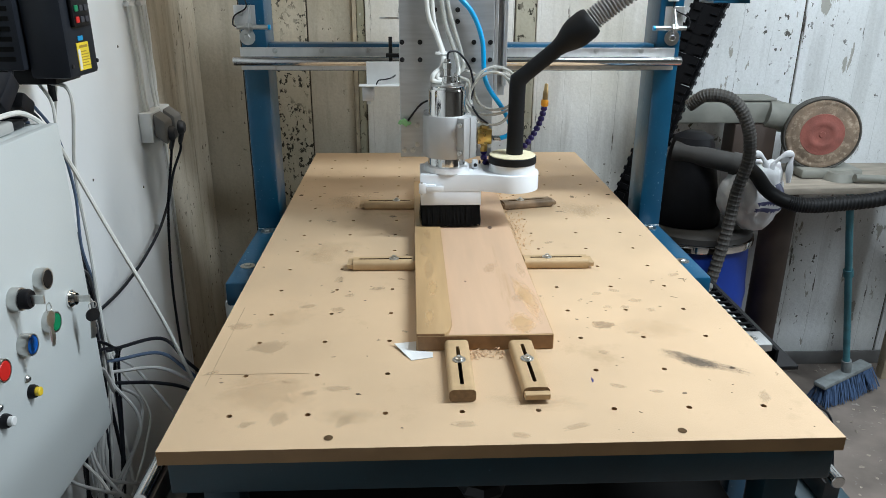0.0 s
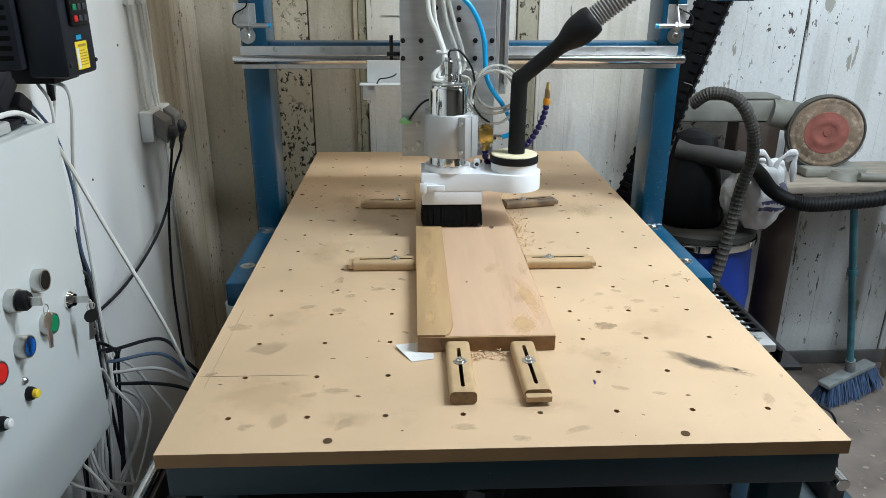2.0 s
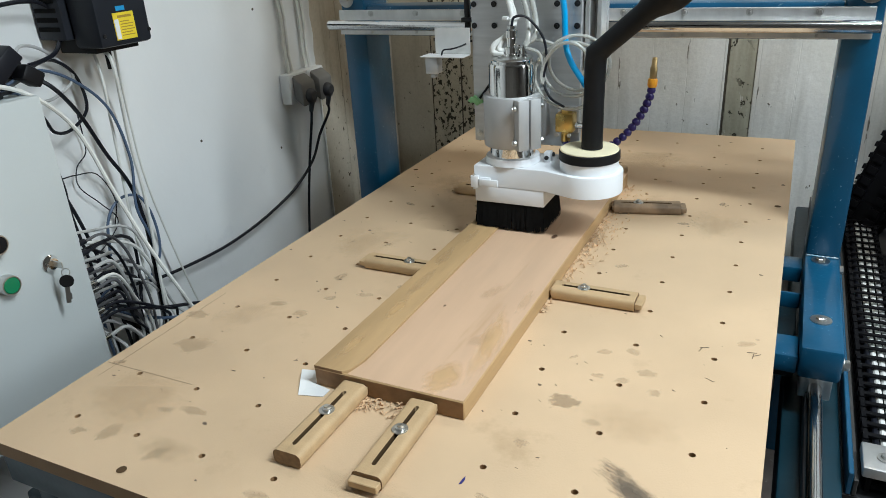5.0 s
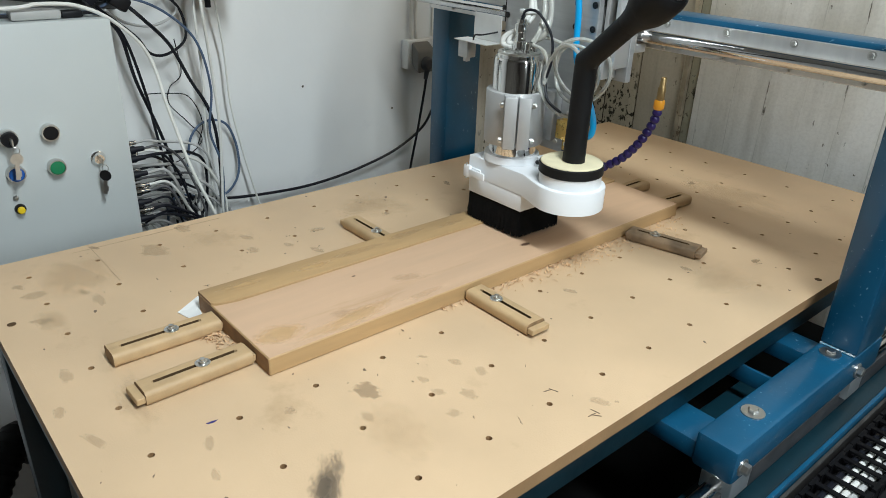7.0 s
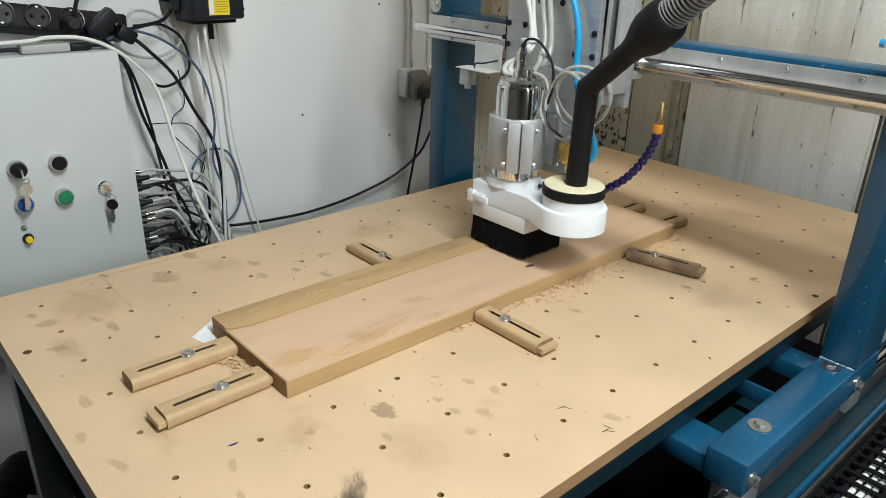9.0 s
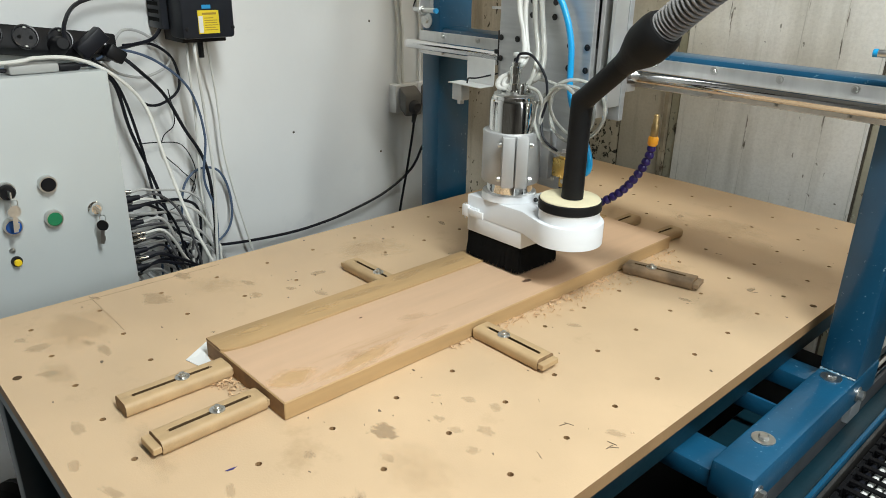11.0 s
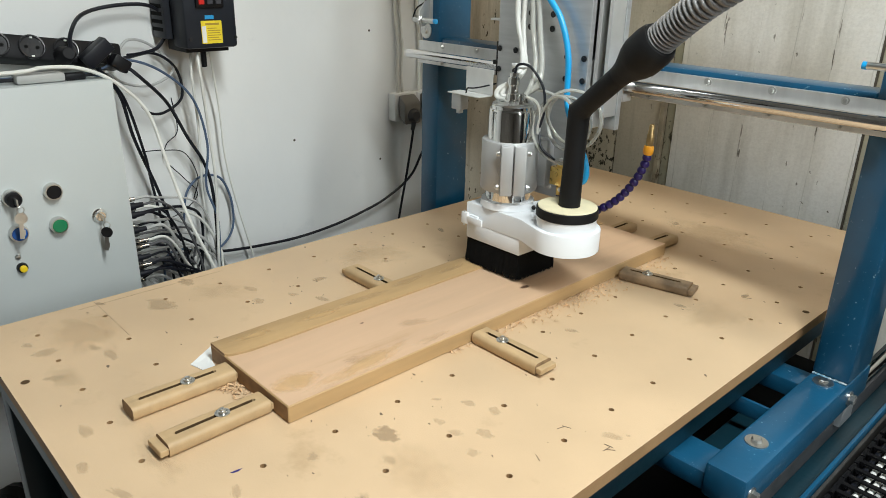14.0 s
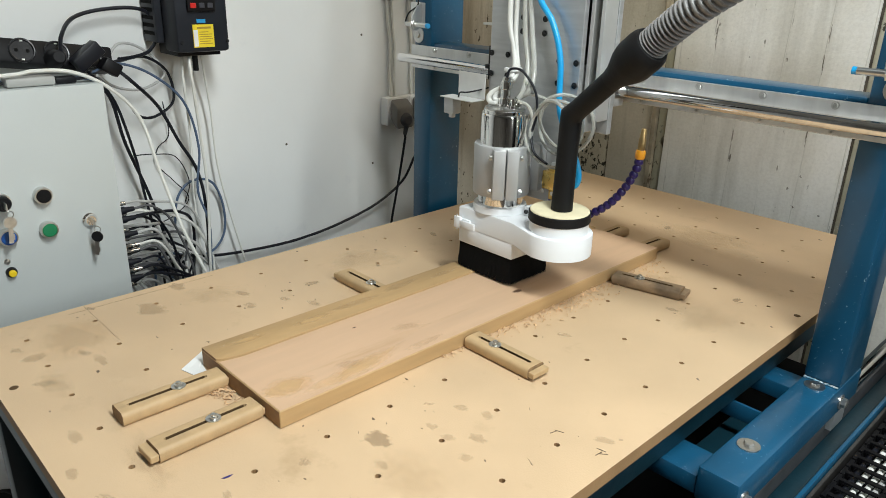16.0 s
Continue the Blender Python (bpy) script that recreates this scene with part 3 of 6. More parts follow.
box(bm, -0.137, 0.064, 0.619, 0.630, 0.957, 1.46, 0.001, seg=1)
cpart("front_plate", bm, M_ALU, "brushed aluminium front plate with black socket screws")
bm = ident()
box(bm, -0.130, 0.095, 0.668, 0.680, 1.085, 1.46, 0.001, seg=1)
cpart("back_plate", bm, M_ALU)
for x in (-0.127, 0.034):
    bm = ident()
    box(bm, x, x + 0.026, 0.6305, 0.6675, 1.13, 1.20, 0.002)
    cpart("slide_block", bm, M_ALU_L)
    bm = ident()
    box(bm, x + 0.004, x + 0.020, 0.640, 0.6675, 1.21, 1.46, 0.002)
    cpart("slide_rail", bm, M_STEEL)
for x in (0.066, 0.086):
    bm = ident()
    box(bm, x, x + 0.008, 0.632, 0.667, 1.09 + (x - 0.066), 1.46, 0.001, seg=1)
    cpart("side_profile", bm, M_ALU_L)
for x in (-0.105, 0.055):
    bm = ident()
    box(bm, x - 0.024, x + 0.024, 0.6805, 0.708, 1.126, 1.182, 0.003)
    box(bm, x - 0.024, x + 0.024, 0.708, 0.734, 1.168, 1.182, 0.002)
    box(bm, x - 0.024, x + 0.024, 0.708, 0.734, 1.126, 1.140, 0.002)
    cpart("bearing_block", bm, M_ALU_L)
for z in (1.203, 1.167):
    for x in (-0.131, -0.093, 0.021, 0.056):
        ob = hexbolt(car, (x, 0.619, z), (0, -1, 0), 0.0052, 0.001, 0.0, M_BOLT, "socket_screw", 16)
        ob.matrix_local = car_o
for x, z in ((-0.062, 1.268), (-0.014, 1.268), (-0.062, 1.245), (-0.014, 1.245), (-0.131, 1.32), (0.056, 1.32)):
    ob = hexbolt(car, (x, 0.619, z), (0, -1, 0), 0.0052, 0.001, 0.0, M_BOLT, "socket_screw", 16)
    ob.matrix_local = car_o
for x, z in ((-0.128, 0.972), (-0.100, 1.028), (-0.100, 0.985), (-0.110, 0.972)):
    ob = hexbolt(car, (x, 0.619, z), (0, -1, 0), 0.0045, 0.002, 0.006, M_ZINC, "screw", 12)
    ob.matrix_local = car_o
# limit switch bracket on the far side of the plate
bm = ident()
box(bm, -0.207, -0.1375, 0.610, 0.612, 1.118, 1.164, 0.0005, seg=1)
box(bm, -0.222, -0.1375, 0.576, 0.610, 1.116, 1.118, 0.0005, seg=1)
sw = cpart("switch_bracket", bm, M_SHEET, "pale folded sheet bracket")
bm = ident()
box(bm, -0.215, -0.190, 0.580, 0.602, 1.086, 1.1155, 0.002)
box(bm, -0.207, -0.198, 0.586, 0.596, 1.078, 1.086, 0.001)
part("limit_switch", bm, M_ALU, sw)
bm = ident()
tube(bm, ((-0.186, 0.590, 1.1185), (-0.180, 0.588, 1.128), (-0.165, 0.590, 1.130), (-0.150, 0.598, 1.134), (-0.140, 0.640, 1.14)), 0.0016, 6)
part("switch_cable", bm, M_BOLT, sw)
bm = ident()
box(bm, -0.160, -0.152, 0.640, 0.652, 1.150, 1.212, 0.001)
box(bm, -0.166, -0.1375, 0.638, 0.655, 1.170, 1.178, 0.001)
cpart("end_sensor", bm, M_BOLT)
bm = ident()
box(bm, -0.178, -0.1375, 0.640, 0.655, 1.248, 1.252, 0.001)
cpart("tab", bm, M_ALU_L)
# spindle motor
SX, SY = -0.038, 0.556
sp = thing("spindle_motor", "chromed round spindle motor in an aluminium clamp", "spindle motor", at=(SX, SY, 0.944))
sp_o = Matrix.Translation((-SX, -SY + GY, -0.944))


def spart(name, bm, material, label="", smooth=35, parent=None):
    ob = part(name, bm, material, parent or sp, label, smooth)
    if parent is None:
        ob.matrix_local = sp_o
    return ob


at_sp = Matrix.Translation((SX, SY, 0))
bm = ident()
turn(bm, [(0.038, 0.9445), (0.040, 0.947), (0.040, 1.112), (0.0385, 1.116), (0.036, 1.1165), (0.036, 1.121), (0.034, 1.1225), (0, 1.1225)], at_sp, 48)
spart("motor_body", bm, M_CHROME, "mirror-bright chromed motor body")
bm = ident()
turn(bm, [(0.0345, 1.1226), (0.0345, 1.1250), (0.012, 1.1255)], at_sp, 40)
for a in range(6):
    turn(bm, [(0.003, 1.1255), (0.003, 1.1285), (0, 1.1287)], at_sp @ Matrix.Translation((0.027 * math.cos(a * 1.047), 0.027 * math.sin(a * 1.047), 0)), 10)
spart("end_cap", bm, M_ZINC)
bm = ident()
turn(bm, [(0.0405, 0.976), (0.049, 0.976), (0.050, 0.978), (0.050, 1.062), (0.049, 1.0635), (0.0405, 1.0635)], at_sp, 56)
spart("clamp_ring", bm, M_CAST, "grey aluminium clamp ring")
bm = ident()
box(bm, SX - 0.048, SX + 0.048, SY + 0.042, 0.6185, 0.978, 1.062, 0.002)
spart("clamp_back", bm, M_CAST)
ear_turn = Matrix.Translation((SX, SY, 0)) @ Matrix.Rotation(radians(-42), 4, "Z")
for s in (-1, 1):
    bm = ident()
    y0, y1 = (0.0012, 0.0215) if s > 0 else (-0.0215, -0.0012)
    box(bm, 0.036, 0.0625, y0, y1, 0.977, 1.0625, 0.0015, m=ear_turn)
    ear = spart("clamp_ear", bm, M_CAST)
    for z in (0.991, 1.049):
        p = ear_turn @ Vector((0.0545, s * 0.0215, z))
        q = ear_turn.to_3x3() @ Vector((0, s, 0))
        hexbolt(ear, p, q, 0.0048, 0.006, 0.0, M_ZINC, "clamp_bolt", 12)
for dx, dy, h, r in ((0.0, 0.0, 0.050, 0.0115), (0.018, 0.012, 0.018, 0.0055), (0.022, -0.006, 0.018, 0.0055), (0.006, 0.020, 0.016, 0.005)):
    bm = ident()
    turn(bm, [(r * 1.35, 1.125), (r * 1.35, 1.125 + h * 0.10), (r, 1.125 + h * 0.12), (r, 1.125 + h * 0.3), (r * 0.75, 1.125 + h * 0.34), (r * 0.75, 1.125 + h * 0.6), (r * 0.9, 1.125 + h * 0.62), (r * 0.9, 1.125 + h * 0.85), (r * 0.62, 1.125 + h * 0.90), (r * 0.62, 1.125 + h), (0, 1.125 + h)], at_sp @ Matrix.Translation((dx, dy, 0)), 20)
    spart("connector", bm, M_CHROME)

# ---- dust shoe with its suction pipe ----
CX, CY = 0.102, 0.546
shoe = thing("dust_shoe", "white dust shoe with black brush skirt and round suction port", "dust shoe", at=(SX, SY, 0.83))
shoe_o = Matrix.Translation((-SX, -SY + GY, -0.83))


def hpart(name, bm, material, label="", smooth=35, parent=None):
    ob = part(name, bm, material, parent or shoe, label, smooth)
    if parent is None:
        ob.matrix_local = shoe_o
    return ob


R = 0.057
outline = [(-0.095, 0.612), (-0.095, 0.511), (0.034, 0.5105)]
outline += [(CX + R * math.cos(a), CY + R * math.sin(a)) for a in [radians(-112 + 202 * i / 26) for i in range(27)]]
outline += [(0.03, 0.612)]
bm = ident()
slab(bm, outline, 0.907, 0.944, 0.0025)
shell = hpart("shell", bm, M_WHITE, "white printed plastic shell")
bm = ident()
box(bm, -0.0945, 0.0335, 0.5113, 0.6115, 0.8765, 0.9069, 0.0015)
hpart("lower_shell", bm, M_WHITE)
bm = ident()
turn(bm, [(0.0405, 0.9445), (0.049, 0.9445), (0.047, 0.956), (0.0405, 0.956)], at_sp, 40)
hpart("collar", bm, M_WHITE)
bm = ident()
turn(bm, [(0.049, 0.9441), (0.049, 0.962), (0.0, 0.962)], Matrix.Translation((CX, CY, 0)), 40)
hpart("port", bm, M_WHITE)
bm = ident()
turn(bm, [(0.0500, 0.9615), (0.0512, 0.963), (0.0508, 0.976), (0.0485, 0.9775), (0.046, 0.9765)], Matrix.Translation((CX, CY, 0)), 40)
hpart("port_band", bm, M_RUBBER, "black rubber band")
bm = ident()
turn(bm, [(0.0490, 0.970), (0.0487, 0.9785), (0.0475, 0.9795), (0.0, 0.980)], Matrix.Translation((CX, CY, 0)), 40)
hpart("port_pad", bm, M_CREAM, "cream foam disc")
bm = ident()
box(bm, -0.0935, -0.062, 0.505, 0.5108, 0.908, 0.924, 0.003)
la = hpart("latch", bm, M_WHITE, "white toggle latch")
bm = ident()
box(bm, -0.0985, -0.083, 0.500, 0.507, 0.905, 0.927, 0.002)
box(bm, -0.083, -0.047, 0.4995, 0.5035, 0.909, 0.922, 0.0015)
part("lever", bm, M_WHITE, la)
bm = ident()
rod(bm, (-0.092, 0.5025, 0.902), (-0.092, 0.5025, 0.930), 0.0018, 10)
part("pin", bm, M_ZINC, la)
bm = ident()
box(bm, 0.018, 0.030, 0.558, 0.575, 0.9441, 0.962, 0.002)
ob = hpart("screw_lug", bm, M_WHITE)
hexbolt(ob, (0.024, 0.558, 0.953), (0, -1, 0), 0.004, 0.004, 0, M_BOLT, "socket_screw", 12)
hexbolt(ob, (0.030, 0.566, 0.957), (1, 0, 0), 0.004, 0.004, 0, M_BOLT, "socket_screw", 12)
# brush: many bristles in a tight skirt
rng = random.Random(4)
bm = ident()
box(bm, -0.089, 0.028, 0.517, 0.606, 0.842, 0.8760)
for i in range(1500):
    u = rng.random()
    per = u * 2 * (0.123 + 0.097)
    if per < 0.123:
        x, y, nx, ny = -0.092 + per, 0.513, 0, -1
    elif per < 0.246:
        x, y, nx, ny = -0.092 + per - 0.123, 0.610, 0, 1
    elif per < 0.343:
        x, y, nx, ny = -0.0925, 0.513 + per - 0.246, -1, 0
    else:
        x, y, nx, ny = 0.0315, 0.513 + per - 0.343, 1, 0
    ins, out = rng.uniform(0, 0.003), rng.uniform(0.0, 0.006)
    x, y = x - nx * ins, y - ny * ins
    tx, ty = -ny * rng.uniform(-0.003, 0.003), nx * rng.uniform(-0.003, 0.003)
    zb = 0.8295 + rng.random() ** 2 * 0.010
    w = 0.0014
    a = bm.verts.new((x - ny * w, y + nx * w, 0.8764))
    b = bm.verts.new((x + ny * w, y - nx * w, 0.8764))
    c = bm.verts.new((x + nx * out + tx + ny * w * 0.6, y + ny * out + ty - nx * w * 0.6, zb))
    d = bm.verts.new((x + nx * out + tx - ny * w * 0.6, y + ny * out + ty + nx * w * 0.6, zb))
    bm.faces.new((a, b, c, d))
hpart("brush", bm, M_BRISTLE, "black bristle skirt", 0)

pipe = thing("suction_hose", "black bent suction pipe joined to a grey ribbed hose", "hose", at=(CX + 0.004, CY, 0.981))
pipe_o = Matrix.Translation((-CX - 0.004, -CY + GY, -0.981))
P0, P1 = Vector((0.106, 0.545, 0.9805)), Vector((0.107, 0.547, 1.133))
DIR = (Vector((0.235, 0.526, 1.243)) - P1).normalized()
bm = ident()
line = [P0, P0.lerp(P1, 0.5), P1 - Vector((0, 0, 0.014)), P1 + DIR * 0.002, P1 + DIR * 0.02, P1 + DIR * 0.105]
tube(bm, line, 0.0165, 20, smooth=False, radius=lambda i, n: (0.0178, 0.0168, 0.0172, 0.0185, 0.0160, 0.0165)[i])
part("elbow_pipe", bm, M_RUBBER, pipe, "matt black bent pipe").matrix_local = pipe_o
bm = ident()
turn(bm, [(0.0165, 0.098), (0.019, 0.112), (0.0285, 0.135), (0.0315, 0.148), (0.0315, 0.172), (0.0300, 0.180), (0.0265, 0.186), (0.020, 0.186)], along(P1, P1 + DIR), 28)
part("cuff", bm, M_RUBBER, pipe).matrix_local = pipe_o
Q = P1 + DIR * 0.168
bm = ident()
hose_line = (Q, Q + DIR * 0.05, Q + DIR * 0.12 + Vector((0.003, 0, -0.004)), Q + DIR * 0.24 + Vector((0.02, 0, -0.02)), Q + Vector((0.34, 0.0, 0.22)), Q + Vector((0.62, 0.15, 0.36)), Q + Vector((0.95, 0.45, 0.40)))
tube(bm, hose_line, 0.021, 18, 44, radius=lambda i, n: (0.0190, 0.0222, 0.0228, 0.0222, 0.0190)[i % 5])
part("ribbed_hose", bm, M_GREYHOSE, pipe, "grey ribbed flexible hose", 0).matrix_local = pipe_o

# ---- the work piece and its clamps ----
wp = thing("work_piece", "pale hardwood board partly planed, held by wooden clamps", "wooden board", at=(0, 0.6, TOP))
wp_o = Matrix.Translation((0, -0.6, -TOP))
bm = ident()
box(bm, -0.108, 0.100, 0.165, 1.045, TOP + 0.0004, TOP + 0.0255, 0.0012, seg=1)
board = part("board", bm, M_WOOD_RAW, wp, "yellowish unplaned board with brown end grain")
board.matrix_local = wp_o
board.data.materials.append(M_BOARD_END)
for f in board.data.polygons:
    if abs(f.normal.y) > 0.9:
        f.material_index = 1
bm = ident()
slab(bm, [(-0.108, 0.1655), (-0.066, 0.1655), (-0.060, 0.172), (-0.055, 0.190), (-0.053, 0.22), (-0.053, 1.0445), (-0.108, 1.0445)], TOP + 0.0250, TOP + 0.0290, 0.0003)
strip_up = part("raised_strip", bm, M_WOOD_RAW, wp)
strip_up.matrix_local = wp_o
strip_up.data.materials.append(M_BOARD_END)
for f in strip_up.data.polygons:
    if f.normal.y < -0.9 and f.center.x < -0.07:
        f.material_index = 1
bm = ident()
slab(bm, [(-0.0595, 0.1668), (0.0985, 0.1668), (0.0985, 1.044), (-0.0525, 1.044), (-0.0525, 0.20)], TOP + 0.0252, TOP + 0.0259, 0.0)
part("planed_face", bm, M_WOOD_CUT, wp, "pinkish freshly planed face").matrix_local = wp_o


def make_clamp(material, label, step=True, y0=-0.077, y1=0.058, sl0=-0.060, sl1=0.043, bolt=True):
    """A flat oval wooden clamp along y with a slot, bolt and tongued end; origin under the bolt."""
    th = thing("hold_down_clamp", label, "clamp", "hold-down clamps")
    w, h, g = 0.0180, 0.0190, 0.0027
    n, q = 4, 0.0065
    arc = [(w - q + q * math.sin(t), q - q * math.cos(t)) for t in [math.pi / 2 * i / n for i in range(n + 1)]]
    arc += [(w - q + q * math.cos(t), h - q + q * math.sin(t)) for t in [math.pi / 2 * i / n for i in range(n + 1)]]
    for s in (-1, 1):
        bm = ident()
        prof = [(s * g, 0.0003)] + [(s * x, max(0.0003, z)) for x, z in arc] + [(s * g, h)]
        ends = [[bm.verts.new((x, y, z)) for x, z in prof] for y in (y0, y1)]
        bm.faces.new(ends[0])
        bm.faces.new(list(reversed(ends[1])))
        for i in range(len(prof)):
            k = (i + 1) % len(prof)
            bm.faces.new((ends[0][i], ends[0][k], ends[1][k], ends[1][i]))
        jaw = part("jaw", bm, material, th)
        jaw.data.materials.append(M_ENDGRAIN)
        jaw.data.materials.append(M_SLOT)
        for f in jaw.data.polygons:
            if abs(f.normal.y) > 0.9:
                f.material_index = 1
            elif abs(f.center.x) < g + 0.0001:
                f.material_index = 2
    for end, slot, k in ((y0, sl0, -1), (y1, sl1, 1)):
        bm = ident()
        slab(bm, [(-g, end), (-g, slot)] + [(-g * math.cos(a), slot + k * g * math.sin(a)) for a in [math.pi * i / 8 for i in range(1, 8)]] + [(g, slot), (g, end)], 0.0003, h)
        br = part("bridge", bm, material, th)
        br.data.materials.append(M_ENDGRAIN)
        for f in br.data.polygons:
            if abs(f.center.y - end) < 0.0001:
                f.material_index = 1
    if y1 > 0.04:
        bm = ident()
        box(bm, -w + 0.003, w - 0.0002, y1, y1 + 0.0035, 0.0062, h - 0.0035, 0.0006, seg=1)
        part("end_lip", bm, material, th)
    # slot bottom coloured near black to deepen its shade
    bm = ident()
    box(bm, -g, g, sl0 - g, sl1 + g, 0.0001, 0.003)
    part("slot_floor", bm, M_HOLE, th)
    if step:
        bm = ident()
        box(bm, -w + 0.001, w - 0.001, y0 - 0.0105, y0 - 0.0002, 0.0055, 0.0140, 0.0008, seg=1)
        part("tongue", bm, material, th)
    if bolt:
        bm = ident()
        turn(bm, [(0.0095, h), (0.0095, h + 0.0012), (0.0056, h + 0.0014), (0.0054, h + 0.0042), (0.0034, h + 0.0048), (0.0032, h + 0.0066), (0.0, h + 0.0068)], None, 18)
        part("bolt", bm, M_ZINC, th, "zinc nut and washer")
    return th


LIGHT = "tan oval slotted wooden clamp with a zinc bolt"
c0 = make_clamp(M_CLAMP, LIGHT)
c0.matrix_basis = pose(0.0495, 0.1025, TOP, 0, 0, 1.2)
side = make_clamp(M_CLAMP, LIGHT, True, -0.079, 0.046, -0.067, 0.032)
side.matrix_basis = pose(0.150, 0.504, TOP, 0, 0, 90)
copy_thing(side, pose(-0.149, 0.504, TOP, 0, 0, -90))
copy_thing(side, pose(-0.151, 0.898, TOP, 0, 0, -91))
c2 = make_clamp(M_CLAMP, "tan oval wooden clamp with square end and zinc bolt", False, -0.080, 0.061, -0.064, 0.038)
c2.matrix_basis = pose(-0.048, 0.1025, TOP, 0, 0, 0)
c3 = make_clamp(M_CLAMP, "short wooden clamp with a dark slot behind the board", False, -0.034, 0.036, -0.020, 0.024, False)
c3.matrix_basis = pose(-0.034, 1.088, TOP, 0, 0, 180)
copy_thing(c3, pose(0.064, 1.090, TOP, 0, 0, 176))
c1 = make_clamp(M_CLAMP_D, "dark stained wooden clamp with a slot and a zinc bolt", True, -0.079, 0.046, -0.060, 0.032)
c1.matrix_basis = pose(0.153, 0.894, TOP, 0, 0, 103)

# ---- control cabinet ----
def paint(name, col, rough=0.4, **k):
    return mat(name, col, rough, vary=k.pop("vary", 0.08), **k)


M_RED = paint("red_button", (0.60, 0.02, 0.015), 0.35)
M_GREEN = paint("green_button", (0.01, 0.22, 0.09), 0.35)
M_BLUEB = paint("blue_button", (0.01, 0.10, 0.42), 0.35)
M_YELLOW = paint("yellow_button", (0.85, 0.60, 0.02), 0.35)
M_LABEL = paint("yellow_label", (0.85, 0.66, 0.03), 0.5)
M_WHITEP = paint("white_plastic", (0.78, 0.79, 0.78), 0.4)
M_GREYCAB = paint("grey_cable", (0.48, 0.48, 0.47), 0.5, scale=30)
M_WCAB = paint("white_cable", (0.74, 0.74, 0.70), 0.45, scale=30)
M_GLOSS_B = mat("glossy_black_plastic", (0.022, 0.022, 0.024), 0.24, vary=0.2, scale=30)
M_DGCAB = paint("dark_grey_cable", (0.10, 0.10, 0.105), 0.5)
M_BCAB = paint("black_cable", (0.008, 0.009, 0.014), 0.45, spec=0.3)
M_NCAB = paint("blue_grey_cable", (0.075, 0.115, 0.19), 0.5)
M_SOCKET = paint("grey_socket", (0.17, 0.165, 0.155), 0.5)
M_PLUG = paint("dark_grey_plug", (0.035, 0.036, 0.040), 0.5)
M_BAR = paint("print_bar", (0.04, 0.04, 0.05), 0.6)
M_PBLUE = paint("label_blue", (0.02, 0.30, 0.62), 0.5)
M_GREENW = paint("green_connector", (0.30, 0.62, 0.28), 0.45)
M_CLEAR = mat("clear_tube", (0.80, 0.80, 0.74), 0.18, vary=0.05)
M_CLEAR.node_tree.nodes["Principled BSDF"].inputs["Transmission Weight"].default_value = 0.55
M_TEAL = paint("teal_paint", (0.055, 0.19, 0.23), 0.55, vary=0.25, scale=25)

cab = thing("control_cabinet", "pale grey steel control cabinet with coloured push buttons", "electrical cabinet", at=(-0.71, 0.05, 0.63))
cab_o = Matrix.Translation((0.71, -0.05, -0.63))


def kpart(name, bm, material, label="", smooth=35):
    ob = part(name, bm, material, cab, label, smooth)
    ob.matrix_local = cab_o
    return ob


FX = -0.622
bm = ident()
box(bm, WX + 0.002, FX - 0.014, -0.145, 0.257, 0.625, 1.130, 0.003)
kpart("body", bm, M_CAB)
bm = ident()
box(bm, FX - 0.0135, FX, -0.146, 0.258, 0.624, 1.131, 0.003)
kpart("door", bm, M_CAB, "flat pale grey door")


def out_x(y, z, x=FX):
    """Pose whose z axis points out of the door."""
    return Matrix.Translation((x, y, z)) @ Matrix.Rotation(radians(90), 4, "Y")


def push_button(name, y, z, cap, label, flush=True):
    bm = ident()
    turn(bm, [(0.0155, 0), (0.0155, 0.011), (0.0145, 0.0135), (0.0128, 0.0135), (0.0128, 0.010)], out_x(y, z), 32, False)
    ring = kpart(name, bm, M_ZINC, label)
    bm = ident()
    turn(bm, [(0.0126, 0.006), (0.0126, 0.0125), (0.0115, 0.0138), (0, 0.0140)], out_x(y, z), 28)
    part("cap", bm, cap, ring)


push_button("push_button", 0.123, 0.943, M_PLASTIC_B, "black push button in a metal ring")
push_button("push_button", 0.123, 0.878, M_GREEN, "green push button in a metal ring")
push_button("push_button", 0.056, 0.878, M_BLUEB, "blue push button in a metal ring")
push_button("push_button", -0.013, 0.879, M_RED, "red push button in a metal ring")


def key(parent, at, lean, head, spin=0):
    """A small key hanging from a ring."""
    x, y, z = at
    m = Matrix.Translation(at) @ Matrix.Rotation(radians(spin), 4, "Z") @ Matrix.Rotation(radians(lean), 4, "X")
    bm = ident()
    tor = [(0.0, 0.006 * math.cos(a), 0.006 * math.sin(a)) for a in [2 * math.pi * i / 16 for i in range(17)]]
    tube(bm, [m @ Vector(p) for p in tor], 0.0008, 6, 1, smooth=False)
    part("key_ring", bm, M_ZINC, parent)
    bm = ident()
    turn(bm, [(0.0105, -0.001), (0.0105, 0.001)], m @ Matrix.Translation((0, 0, -0.015)) @ Matrix.Rotation(radians(90), 4, "Y"), 18)
    part("key_bow", bm, head, parent)
    bm = ident()
    box(bm, -0.001, 0.001, -0.0035, 0.0035, -0.052, -0.0245, m=m)
    box(bm, -0.001, 0.001, 0.0035, 0.0055, -0.046, -0.036, m=m)
    part("key_shank", bm, M_ZINC, parent)


bm = ident()
turn(bm, [(0.0155, 0), (0.0155, 0.011), (0.0150, 0.0125), (0.0132, 0.0125)], out_x(0.056, 0.943), 32, False)
